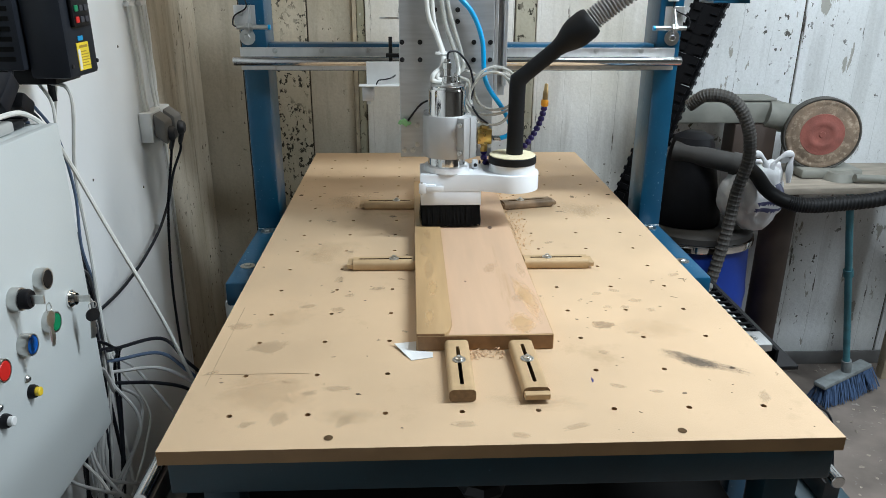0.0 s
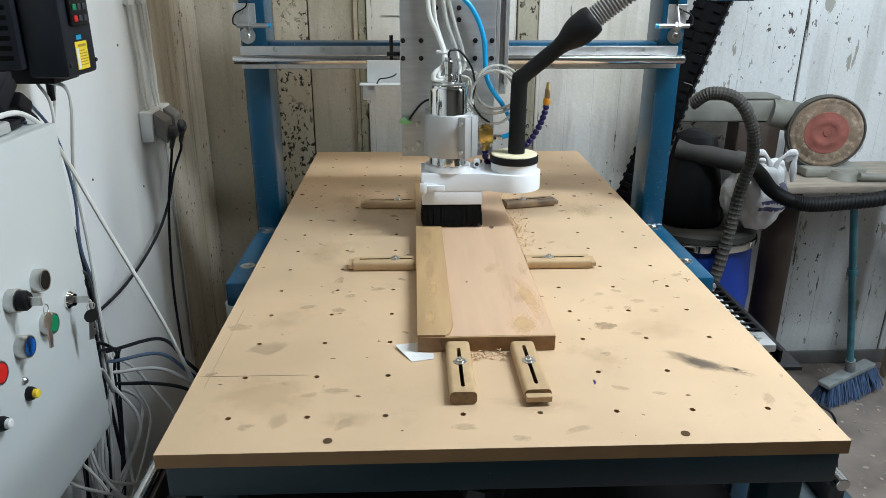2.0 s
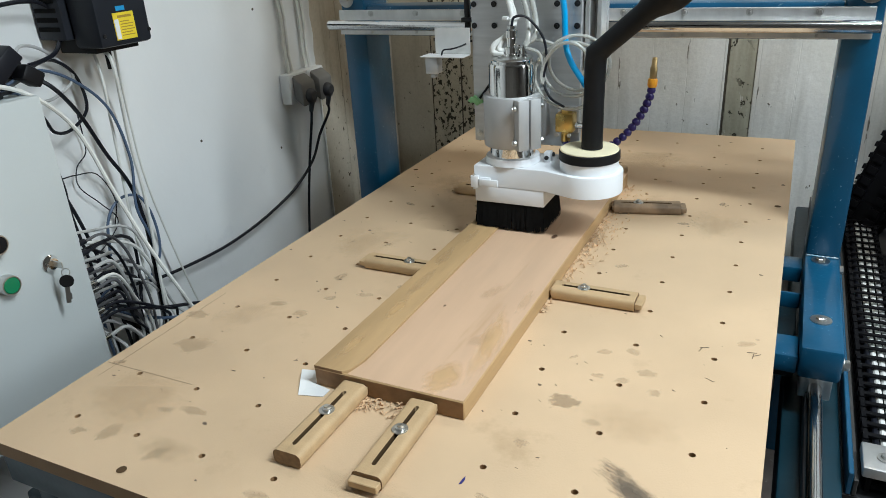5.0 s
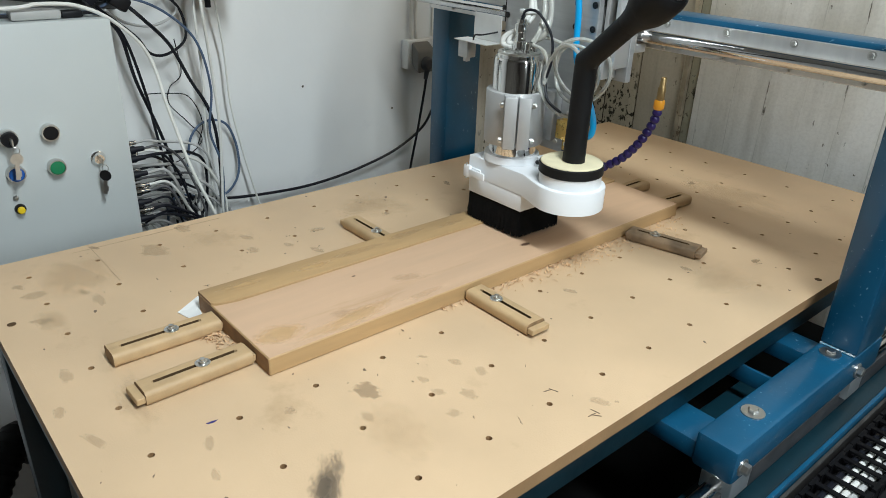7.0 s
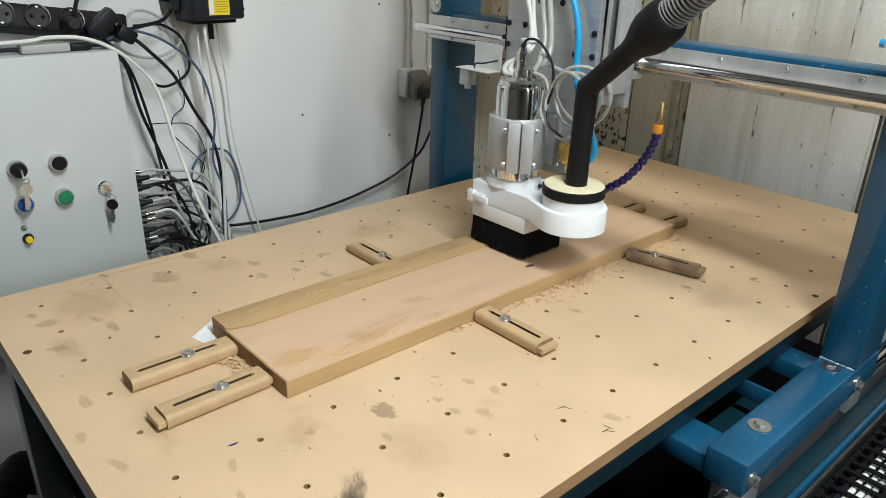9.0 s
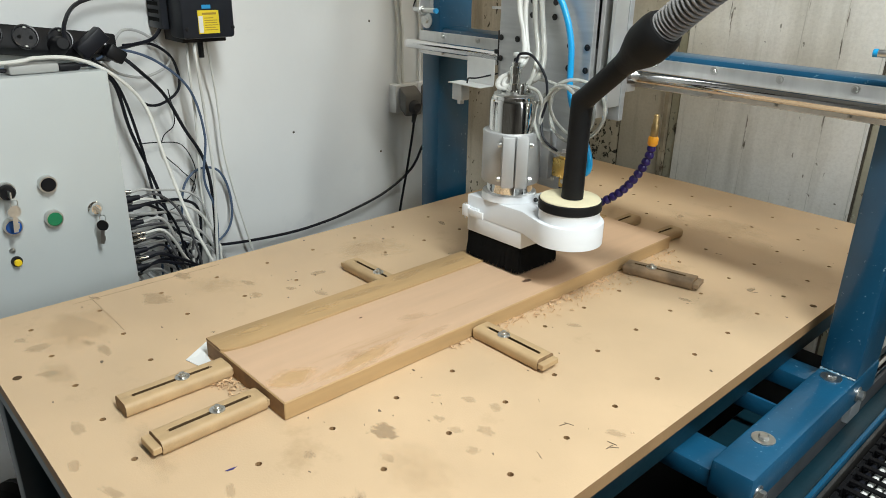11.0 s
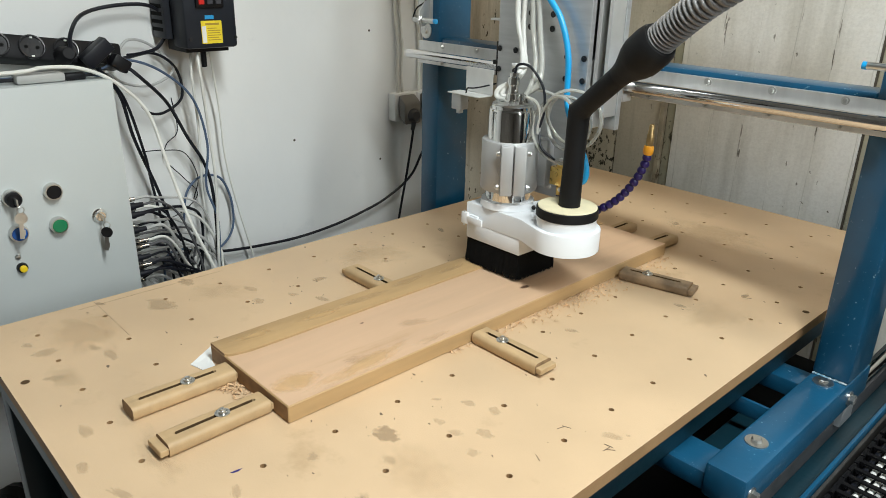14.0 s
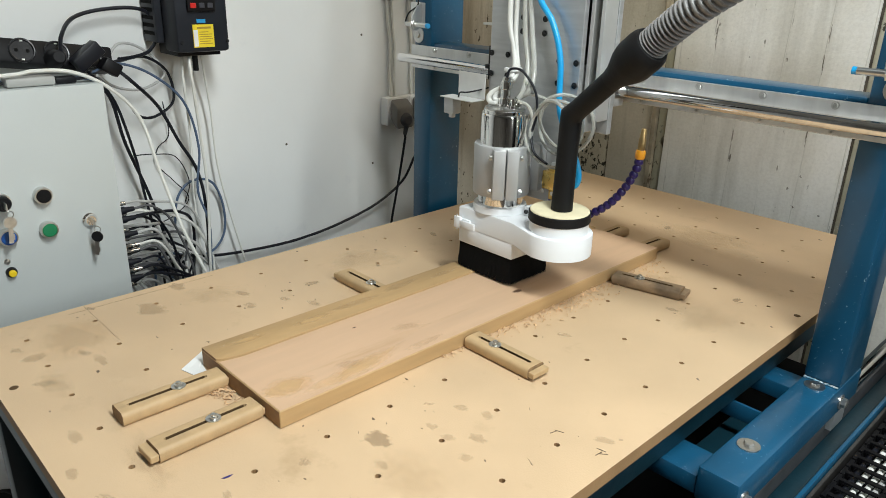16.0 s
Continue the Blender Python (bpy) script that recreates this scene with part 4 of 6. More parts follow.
ksw = kpart("key_switch", bm, M_ZINC, "black key switch with a hanging key")
bm = ident()
turn(bm, [(0.0131, 0.006), (0.0131, 0.021), (0.0110, 0.024), (0, 0.024)], out_x(0.056, 0.943), 28)
part("barrel", bm, M_PLASTIC_B, ksw)
bm = ident()
box(bm, FX + 0.024, FX + 0.040, 0.0545, 0.0575, 0.936, 0.948, 0.0005, seg=1)
part("key_blade", bm, M_ZINC, ksw)
key(ksw, (FX + 0.042, 0.058, 0.930), -6, M_ZINC)
bm = ident()
turn(bm, [(0.0135, 0), (0.0135, 0.003), (0.011, 0.006), (0.009, 0.010), (0, 0.0102)], out_x(0.197, 0.880), 28)
dl = kpart("door_lock", bm, M_CHROME, "chromed door lock with a black-headed key")
bm = ident()
box(bm, FX + 0.010, FX + 0.030, 0.196, 0.198, 0.875, 0.886, 0.0005, seg=1)
part("key_blade", bm, M_ZINC, dl)
key(dl, (FX + 0.030, 0.199, 0.868), -8, M_BOLT, -38)
for y, c in ((0.051, M_YELLOW), (-0.018, M_WHITEP)):
    bm = ident()
    turn(bm, [(0.0095, 0), (0.0095, 0.004), (0.008, 0.008), (0, 0.0081)], out_x(y, 0.811), 20)
    pb = kpart("small_button", bm, M_PLASTIC_B, "small round button with coloured tip")
    bm = ident()
    turn(bm, [(0.0064, 0.008), (0.0062, 0.013), (0.005, 0.014), (0, 0.0141)], out_x(y, 0.811), 18)
    part("tip", bm, c, pb)
    bm = ident()
    turn(bm, [(0.0052, 0), (0.0052, 0.002), (0.003, 0.0045), (0, 0.005)], out_x(y - 0.003, 0.832), 14)
    kpart("screw", bm, M_ZINC)
# round connectors along the cabinet's side
rng = random.Random(11)
conns = []
for i in range(11):
    z = 0.870 - i * 0.0185
    for x in (-0.665, -0.712):
        if rng.random() < 0.12:
            continue
        zz = z + rng.uniform(-0.004, 0.004)
        bm = ident()
        rod(bm, (x, 0.2575, zz), (x, 0.279, zz), 0.0078, 14)
        rod(bm, (x, 0.279, zz), (x, 0.297, zz), 0.0062, 14, 0.0048)
        conns.append((x, zz))
        kpart("connector", bm, M_CHROME if rng.random() < 0.6 else M_BCAB)


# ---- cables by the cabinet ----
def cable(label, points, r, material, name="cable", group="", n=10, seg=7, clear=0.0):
    """A cable along the points; clear: metres that all but its upper end moves towards the camera's later place, to fit
    the view.
    """
    sight_shift = Vector((0.90, -0.42, 0.24)) * clear
    points = [Vector(p) + sight_shift * min(1, i) for i, p in enumerate(points)]
    bm = ident()
    tube(bm, points, r * 0.84, seg, n)
    return mesh_thing(name, bm, material, label, "cable", group)


rng = random.Random(5)
for i, (x, z) in enumerate(conns):
    c = (M_GREYCAB, M_WCAB, M_GREYCAB, M_BCAB, M_DGCAB, M_BCAB)[rng.randrange(6)]
    e = 0.36 + rng.uniform(0, 0.10)
    cable("control cable drooping from a cabinet connector", ((x, 0.296, z), (x + 0.005, 0.335, z - 0.002), (x - 0.01, e, z - 0.05 - rng.uniform(0, 0.05)), (x - 0.03, e + rng.uniform(0.01, 0.05), 0.62 + rng.uniform(-0.04, 0.02)), (x - 0.02, e - 0.05, 0.40), (-0.70 + rng.uniform(-0.05, 0.06), 0.30 + rng.uniform(-0.08, 0.1), 0.16), (-0.66 + rng.uniform(-0.05, 0.1), 0.26 + rng.uniform(-0.2, 0.2), FLOOR + 0.006)),
          rng.uniform(0.0028, 0.0042), c, "control_cable", "control cables")
WB = -0.775
cable("white cable running over the cabinet and down the wall", ((-0.655, -0.20, 1.150), (-0.642, 0.09, 1.153), (-0.642, 0.15, 1.158), (-0.645, 0.215, 1.151), (-0.648, 0.275, 1.118), (-0.648, 0.326, 1.055), (-0.616, 0.340, 0.951), (-0.580, 0.358, 0.837), (-0.560, 0.388, 0.741), (-0.545, 0.42, 0.64), (-0.53, 0.46, 0.52)), 0.0042, M_WCAB)
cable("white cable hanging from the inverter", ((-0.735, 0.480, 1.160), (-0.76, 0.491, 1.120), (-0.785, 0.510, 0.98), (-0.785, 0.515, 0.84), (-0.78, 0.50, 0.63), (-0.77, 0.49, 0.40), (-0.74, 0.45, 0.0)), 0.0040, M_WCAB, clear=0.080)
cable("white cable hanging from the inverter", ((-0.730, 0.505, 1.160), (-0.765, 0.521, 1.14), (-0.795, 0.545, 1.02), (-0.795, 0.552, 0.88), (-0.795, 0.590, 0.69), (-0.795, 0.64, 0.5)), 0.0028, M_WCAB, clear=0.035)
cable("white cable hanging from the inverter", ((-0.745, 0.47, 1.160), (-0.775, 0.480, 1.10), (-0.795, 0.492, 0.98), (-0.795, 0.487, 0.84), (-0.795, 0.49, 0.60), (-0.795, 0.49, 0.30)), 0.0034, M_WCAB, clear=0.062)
cable("black power cable behind the cabinet", ((-0.70, 0.255, 1.136), (-0.735, 0.305, 1.085), (-0.755, 0.33, 0.985), (-0.765, 0.37, 0.862), (-0.775, 0.40, 0.74), (-0.775, 0.42, 0.55), (-0.76, 0.42, 0.3)), 0.0042, M_BCAB)
cable("black power cable behind the cabinet", ((-0.70, 0.26, 1.142), (-0.74, 0.315, 1.075), (-0.75, 0.345, 0.955), (-0.77, 0.36, 0.88), (-0.775, 0.38, 0.72), (-0.775, 0.39, 0.5)), 0.0036, M_BCAB)
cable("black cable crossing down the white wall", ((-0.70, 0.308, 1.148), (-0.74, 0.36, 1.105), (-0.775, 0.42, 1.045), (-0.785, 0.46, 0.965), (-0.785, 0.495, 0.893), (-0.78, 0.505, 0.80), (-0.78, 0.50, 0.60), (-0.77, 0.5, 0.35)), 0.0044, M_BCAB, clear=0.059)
cable("black looped cable above the cabinet", ((-0.690, 0.213, 1.172), (-0.70, 0.222, 1.21), (-0.755, 0.265, 1.238), (-0.765, 0.330, 1.252), (-0.765, 0.400, 1.250), (-0.765, 0.432, 1.215), (-0.755, 0.405, 1.170), (-0.74, 0.35, 1.158), (-0.71, 0.305, 1.155)), 0.0046, M_BCAB)
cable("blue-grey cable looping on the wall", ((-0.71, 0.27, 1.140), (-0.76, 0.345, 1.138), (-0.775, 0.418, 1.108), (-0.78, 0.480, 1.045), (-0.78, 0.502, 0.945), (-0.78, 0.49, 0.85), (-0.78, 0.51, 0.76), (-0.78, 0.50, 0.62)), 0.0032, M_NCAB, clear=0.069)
cable("blue-grey cable looping on the wall", ((-0.70, 0.275, 1.135), (-0.76, 0.33, 1.10), (-0.775, 0.39, 1.09), (-0.775, 0.44, 1.12), (-0.78, 0.40, 1.17), (-0.77, 0.35, 1.185), (-0.745, 0.31, 1.155)), 0.0034, M_GREYCAB)
cable("blue-grey coiled cable low on the wall", ((-0.78, 0.425, 0.77), (-0.78, 0.44, 0.84), (-0.78, 0.478, 0.872), (-0.78, 0.525, 0.86), (-0.78, 0.548, 0.80), (-0.78, 0.545, 0.73), (-0.78, 0.51, 0.69), (-0.78, 0.46, 0.69), (-0.775, 0.40, 0.71), (-0.76, 0.36, 0.68), (-0.75, 0.36, 0.5)), 0.0034, M_NCAB)
cable("black coiled cable behind the cabinet", ((-0.715, 0.265, 1.138), (-0.75, 0.34, 1.075), (-0.77, 0.372, 1.035), (-0.775, 0.41, 1.03), (-0.775, 0.452, 1.06), (-0.775, 0.445, 1.12), (-0.765, 0.40, 1.155), (-0.73, 0.33, 1.160)), 0.0036, M_BCAB)
cable("thin black wire tangled by the wall", ((-0.77, 0.425, 1.06), (-0.79, 0.44, 1.0), (-0.79, 0.435, 0.975), (-0.79, 0.41, 0.955), (-0.79, 0.405, 0.92), (-0.79, 0.44, 0.875), (-0.79, 0.47, 0.83), (-0.78, 0.43, 0.80), (-0.76, 0.37, 0.79)), 0.0014, M_BCAB)
cable("thin black wire tangled by the wall", ((-0.76, 0.34, 0.955), (-0.785, 0.40, 0.945), (-0.79, 0.45, 0.93), (-0.79, 0.475, 0.87), (-0.79, 0.46, 0.82)), 0.0014, M_BCAB)
rng = random.Random(21)
for i in range(9):
    y = 0.30 + rng.uniform(-0.06, 0.22)
    cable("loose cable hanging behind the machine", ((-0.73, y, 0.70), (-0.70 + rng.uniform(-0.05, 0.03), y + rng.uniform(-0.03, 0.05), 0.62), (-0.66 + rng.uniform(-0.05, 0.06), y + rng.uniform(-0.06, 0.08), 0.50 + rng.uniform(-0.05, 0.05)), (-0.62 + rng.uniform(-0.08, 0.06), y + rng.uniform(-0.15, 0.08), 0.38), (-0.70, y - rng.uniform(0.0, 0.16), 0.25), (-0.67 + rng.uniform(-0.06, 0.08), y - 0.1, 0.05), (-0.62 + rng.uniform(-0.1, 0.06), y - 0.14, FLOOR + 0.006)),
          rng.uniform(0.003, 0.0045), rng.choice((M_GREYCAB, M_BCAB, M_WCAB, M_GREYCAB)), "control_cable", "control cables")
for i in range(4):
    z = 0.585 + i * 0.022
    cable("loose cable crossing to the machine bed", ((-0.76, 0.40 - 0.02 * i, z + 0.06), (-0.70, 0.43, z + 0.015), (-0.62, 0.45 + 0.02 * i, z), (-0.56, 0.47, z - 0.03), (-0.52, 0.52, z - 0.12)), 0.0042, (M_BCAB, M_GREYCAB, M_NCAB, M_BCAB)[i])

rng = random.Random(77)
for i in range(7):
    z = 0.70 + 0.024 * i
    cable("dark cable arching from the cabinet to the wall", ((-0.69 - 0.012 * (i % 3), 0.285, z), (-0.69, 0.335, z + rng.uniform(0.0, 0.02)), (-0.71, 0.385 + rng.uniform(-0.01, 0.03), z - 0.015), (-0.735, 0.42 + rng.uniform(-0.02, 0.03), z - 0.07), (-0.75, 0.43 + rng.uniform(-0.03, 0.02), 0.60), (-0.75, 0.42, 0.40), (-0.74, 0.40, 0.10)), rng.uniform(0.003, 0.0042), (M_BCAB, M_DGCAB, M_GREYCAB)[i % 3], "control_cable", "control cables")

# ---- power strip and clutter on the cabinet ----
strip = thing("power_strip", "black power strip propped on the cabinet top", "power strip", at=(-0.70, 0.10, 1.131))
tilt = Matrix.Translation((-0.735, 0.314, 1.134)) @ Matrix.Rotation(radians(-8), 4, "X") @ Matrix.Rotation(radians(-22), 4, "Y")
tilt0 = Matrix.Translation((0.70, -0.10, -1.131))
bm = ident()
box(bm, -0.024, 0.020, -0.46, 0.0, 0.0, 0.046, 0.006, m=tilt)
part("housing", bm, M_PLASTIC_B, strip).matrix_local = tilt0
for i in range(7):
    m = tilt @ Matrix.Translation((0.0203, -0.045 - i * 0.058, 0.023)) @ Matrix.Rotation(radians(90), 4, "Y")
    bm = ident()
    turn(bm, [(0.0225, 0.0002), (0.0225, 0.0040), (0.0212, 0.0052), (0.0196, 0.0048), (0.0186, 0.0010), (0, 0.0006)], m, 32)
    so = part("socket", bm, M_GLOSS_B, strip)
    so.matrix_local = tilt0
    # the shade inside the pin holes is a near-black disc
    for dy in (-0.0095, 0.0095):
        bm = ident()
        turn(bm, [(0.0034, 0.0010), (0.0034, 0.0016), (0, 0.0016)], m @ Matrix.Translation((0, dy, 0)), 12)
        part("pin_hole", bm, M_DARK, so)
    for dx in (-0.0172, 0.0172):
        bm = ident()
        box(bm, dx - 0.0016, dx + 0.0016, -0.0025, 0.0025, 0.0009, 0.0034, 0.0004, seg=1, m=m)
        part("earth_clip", bm, M_ZINC, so)
bm = ident()
box(bm, -0.012, 0.018, -0.029, 0.029, -0.014, 0.014, 0.003, m=Matrix.Translation((-0.700, 0.261, 1.172)) @ Matrix.Rotation(radians(38), 4, "X"))
mesh_thing("plug_adapter", bm, M_BCAB, "black mains adapter plugged into the strip", "adapter")
bm = ident()
box(bm, -0.014, 0.016, -0.016, 0.020, -0.013, 0.013, 0.005, m=Matrix.Translation((-0.695, 0.298, 1.151)) @ Matrix.Rotation(radians(-35), 4, "X"))
mesh_thing("mains_plug", bm, M_PLASTIC_B, "black mains plug in the power strip", "plug", "mains plugs")
bm = ident()
rod(bm, (-0.721, 0.209, 1.167), (-0.685, 0.209, 1.175), 0.018, 22, 0.012, bev=0.002)
mesh_thing("mains_plug", bm, M_PLASTIC_B, "round black mains plug in the power strip", "plug", "mains plugs")
bm = ident()
box(bm, -0.678, -0.645, 0.105, 0.185, 1.1312, 1.147, 0.004)
mesh_thing("junction_box", bm, paint("pale_grey_box", (0.42, 0.42, 0.40), 0.5), "small pale grey adapter box lying on the cabinet", "adapter")
bm = ident()
box(bm, -0.672, -0.650, 0.186, 0.222, 1.1312, 1.143, 0.003)
mesh_thing("cable_plug", bm, M_PLASTIC_B, "black cable plug lying on the cabinet", "plug")
cable("black mains cable over the cabinet top", ((-0.66, 0.222, 1.137), (-0.66, 0.245, 1.138), (-0.70, 0.262, 1.130), (-0.74, 0.29, 1.07)), 0.0035, M_BCAB)
cable("black mains cable over the cabinet top", ((-0.675, -0.14, 1.136), (-0.665, 0.0, 1.136), (-0.665, 0.07, 1.138), (-0.662, 0.104, 1.138)), 0.004, M_BCAB)
cable("black mains cable over the cabinet top", ((-0.690, -0.14, 1.137), (-0.688, 0.0, 1.137), (-0.688, 0.08, 1.137), (-0.688, 0.2, 1.137), (-0.66, 0.25, 1.133), (-0.72, 0.28, 1.10)), 0.003, M_NCAB)

# ---- inverter on the white wall ----
vfd = thing("inverter", "dark blue-black inverter box with yellow label on the wall", "inverter", at=(-0.74, 0.485, 1.17))
vfd_o = Matrix.Translation((0.74, -0.485, -1.17))


def vpart(name, bm, material, label=""):
    ob = part(name, bm, material, vfd, label)
    ob.matrix_local = vfd_o
    return ob


bm = ident()
box(bm, WX + 0.001, -0.735, 0.415, 0.545, 1.185, 1.40, 0.004)
vpart("heat_sink", bm, M_VFD)
# near-black strips stand in for the dark vent lines; no fins there
for i in range(12):
    bm = ident()
    box(bm, -0.797, -0.745, 0.4138, 0.4149, 1.20 + i * 0.0155, 1.2075 + i * 0.0155, 0.001, seg=1)
    vpart("vent_strip", bm, M_DARK)
bm = ident()
box(bm, -0.7345, -0.668, 0.428, 0.541, 1.170, 1.39, 0.007)
vpart("cover", bm, M_VFD)
bm = ident()
box(bm, -0.790, -0.70, 0.440, 0.535, 1.160, 1.1845, 0.002)
vpart("terminal_cover", bm, M_PLASTIC_B)
bm = ident()
box(bm, -0.6678, -0.6665, 0.461, 0.506, 1.180, 1.225, 0.0003, seg=1)
lab = vpart("warning_label", bm, M_LABEL, "yellow warning label with faded print bars")
bm = ident()
for i in range(6):
    box(bm, -0.6663, -0.6660, 0.474, 0.474 + (0.028, 0.024, 0.029, 0.026, 0.028, 0.020)[i], 1.1865 + i * 0.0046, 1.1880 + i * 0.0046)
box(bm, -0.6663, -0.6660, 0.470, 0.500, 1.2165, 1.2205)
part("print", bm, paint("amber_print", (0.42, 0.27, 0.03), 0.6), lab)
bm = ident()
box(bm, -0.6663, -0.6660, 0.462, 0.471, 1.182, 1.2145)
part("side_print", bm, M_WHITEP, lab)
bm = ident()
box(bm, -0.6678, -0.6668, 0.471, 0.490, 1.228, 1.2355, 0.0002, seg=1)
vpart("badge", bm, M_PBLUE, "small blue badge")
bm = ident()
box(bm, -0.6678, -0.660, 0.452, 0.512, 1.250, 1.34, 0.003)
kp = vpart("keypad", bm, M_PLASTIC_B)
for i, (c, dy, dz) in enumerate(((M_RED, 0.0, 0.0), (M_BAR, 0.018, 0), (M_BAR, 0.036, 0), (M_GREEN, 0.0, 0.018), (M_BAR, 0.018, 0.018), (M_BAR, 0.036, 0.018))):
    bm = ident()
    box(bm, -0.6600, -0.6575, 0.457 + dy, 0.469 + dy, 1.257 + dz, 1.267 + dz, 0.001, seg=1)
    part("key", bm, c, kp)
for y, z in ((0.437, 1.190), (0.536, 1.190)):
    bm = ident()
    turn(bm, [(0.004, 0), (0.003, 0.002), (0, 0.0021)], out_x(y, z, -0.668), 12)
    vpart("screw", bm, M_BOLT)
bm = ident()
rod(bm, (-0.735, 0.492, 1.160), (-0.735, 0.492, 1.125), 0.006, 12)
vpart("gland", bm, M_PLASTIC_B)

# ---- wall sockets with plugs and conduits ----
for y0, y1 in ((1.055, 1.135), (1.1365, 1.212)):
    so = thing("wall_socket", "white surface wall socket with a black plug in it", "wall socket", "wall sockets", at=(WX, (y0 + y1) / 2, 0.93))
    o = Matrix.Translation((-WX, -(y0 + y1) / 2, -0.93))
    bm = ident()
    box(bm, WX + 0.0005, WX + 0.032, y0, y1, 0.929, 1.006, 0.004)
    part("box", bm, M_WHITEP, so).matrix_local = o
    yc = (y0 + y1) / 2
    bm = ident()
    box(bm, 0, 0.030, -0.030, 0.030, -0.030, 0.030, 0.006, m=Matrix.Translation((WX + 0.0325, yc, 0.974)) @ Matrix(((1, 0, 0, 0), (0, 1, 0, 0), (-0.75, 0, 1, 0), (0, 0, 0, 1))))
    part("face", bm, M_SOCKET, so).matrix_local = o
    bm = ident()
    turn(bm, [(0.019, 0.0), (0.019, 0.016), (0.016, 0.024), (0.012, 0.027), (0, 0.027)], out_x(yc, 0.948, WX + 0.0505), 24)
    rod(bm, (WX + 0.070, yc, 0.946), (WX + 0.060, yc, 0.906), 0.0085, 14, 0.0055)
    part("plug", bm, M_PLUG, so).matrix_local = o
for y in (1.080, 1.096, 1.158, 1.176):
    cable("white conduit cable running down to the sockets", ((WX + 0.006, y - 0.012, 1.9), (WX + 0.006, y - 0.010, 1.5), (WX + 0.007, y - 0.006, 1.25), (WX + 0.008, y + 0.004, 1.14), (WX + 0.010, y, 1.06), (WX + 0.014, y, 1.0055)), 0.0052, M_WCAB, "conduit_cable", "conduit cables")
for y in (1.060, 1.145):
    bm = ident()
    box(bm, WX + 0.0005, WX + 0.014, y, y + 0.04, 1.262, 1.272, 0.001)
    mesh_thing("cable_clip", bm, M_WHITEP, "white plastic clip holding two conduits", "cable clip", "conduit clips")
cable("white cable below the sockets", ((WX + 0.006, 1.218, 0.94), (WX + 0.006, 1.22, 0.8), (WX + 0.006, 1.218, 0.6), (WX + 0.006, 1.215, 0.3)), 0.004, M_WCAB)
cable("dark blue mains cable hanging from the socket", ((WX + 0.060, 1.095, 0.910), (WX + 0.057, 1.097, 0.885), (WX + 0.035, 1.092, 0.76), (WX + 0.03, 1.07, 0.64), (WX + 0.03, 1.05, 0.5), (WX + 0.04, 1.03, 0.3)), 0.0042, M_BCAB)
cable("dark blue mains cable running along the wall", ((WX + 0.060, 1.174, 0.910), (WX + 0.057, 1.178, 0.885), (WX + 0.04, 1.15, 0.83), (WX + 0.03, 1.113, 0.762), (WX + 0.03, 1.02, 0.712), (WX + 0.03, 0.906, 0.683), (WX + 0.03, 0.80, 0.668), (WX + 0.03, 0.689, 0.664), (WX + 0.03, 0.53, 0.676), (WX + 0.03, 0.43, 0.698), (WX + 0.04, 0.36, 0.69)), 0.0044, M_BCAB)

# ---- hoses and small fittings on the spindle ----
def on_gantry(ob):
    ob.location.y += GY
    return ob


def ghose(label, pts, r, material, name, category="hose", seg=9, n=10):
    return on_gantry(cable_as(label, pts, r, material, name, category, seg, n))


def cable_as(label, pts, r, material, name, category, seg, n):
    bm = ident()
    tube(bm, pts, r, seg, n)
    return mesh_thing(name, bm, material, label, category)


ghose("bright blue air hose curving down the carriage", ((-0.075, 0.612, 1.46), (-0.05, 0.608, 1.36), (-0.018, 0.604, 1.301), (0.015, 0.602, 1.263), (0.037, 0.60, 1.208), (0.046, 0.598, 1.126), (0.082, 0.592, 1.070), (0.100, 0.590, 1.035), (0.098, 0.590, 1.012), (0.080, 0.590, 1.004)), 0.0052, M_AIRBLUE, "air_hose", seg=14)
ghose("white coolant tube running down to the spindle", ((-0.095, 0.606, 1.46), (-0.082, 0.604, 1.34), (-0.076, 0.60, 1.26), (-0.060, 0.595, 1.22), (-0.047, 0.585, 1.184), (-0.048, 0.565, 1.160), (-0.066, 0.550, 1.145), (-0.068, 0.548, 1.133), (-0.050, 0.552, 1.1300)), 0.0048, M_WCAB, "coolant_tube", seg=12)
ghose("white coolant tube running down to the spindle", ((-0.085, 0.612, 1.46), (-0.070, 0.608, 1.32), (-0.064, 0.602, 1.25), (-0.053, 0.595, 1.21), (-0.044, 0.59, 1.184), (-0.044, 0.575, 1.165), (-0.056, 0.555, 1.146), (-0.058, 0.550, 1.136), (-0.046, 0.554, 1.134)), 0.0042, M_WCAB, "coolant_tube", seg=12)
ghose("clear plastic tube beside the white ones", ((-0.065, 0.608, 1.46), (-0.052, 0.606, 1.32), (-0.041, 0.600, 1.245), (-0.022, 0.590, 1.19), (-0.014, 0.572, 1.155), (-0.016, 0.562, 1.140)), 0.0046, M_CLEAR, "clear_tube", seg=12)
ghose("clear plastic tube beside the white ones", ((-0.055, 0.612, 1.46), (-0.042, 0.608, 1.32), (-0.028, 0.602, 1.25), (-0.008, 0.590, 1.185), (-0.004, 0.575, 1.155), (-0.020, 0.568, 1.142)), 0.0046, M_CLEAR, "clear_tube", seg=12)
bm = ident()
tube(bm, [(-0.046 + 0.009 * math.cos(a), 0.587 + 0.010 * math.sin(a), 1.184 + 0.002 * math.sin(a)) for a in [2 * math.pi * i / 14 for i in range(15)]], 0.0022, 8, 1, smooth=False)
box(bm, -0.062, -0.052, 0.574, 0.582, 1.181, 1.187, 0.001)
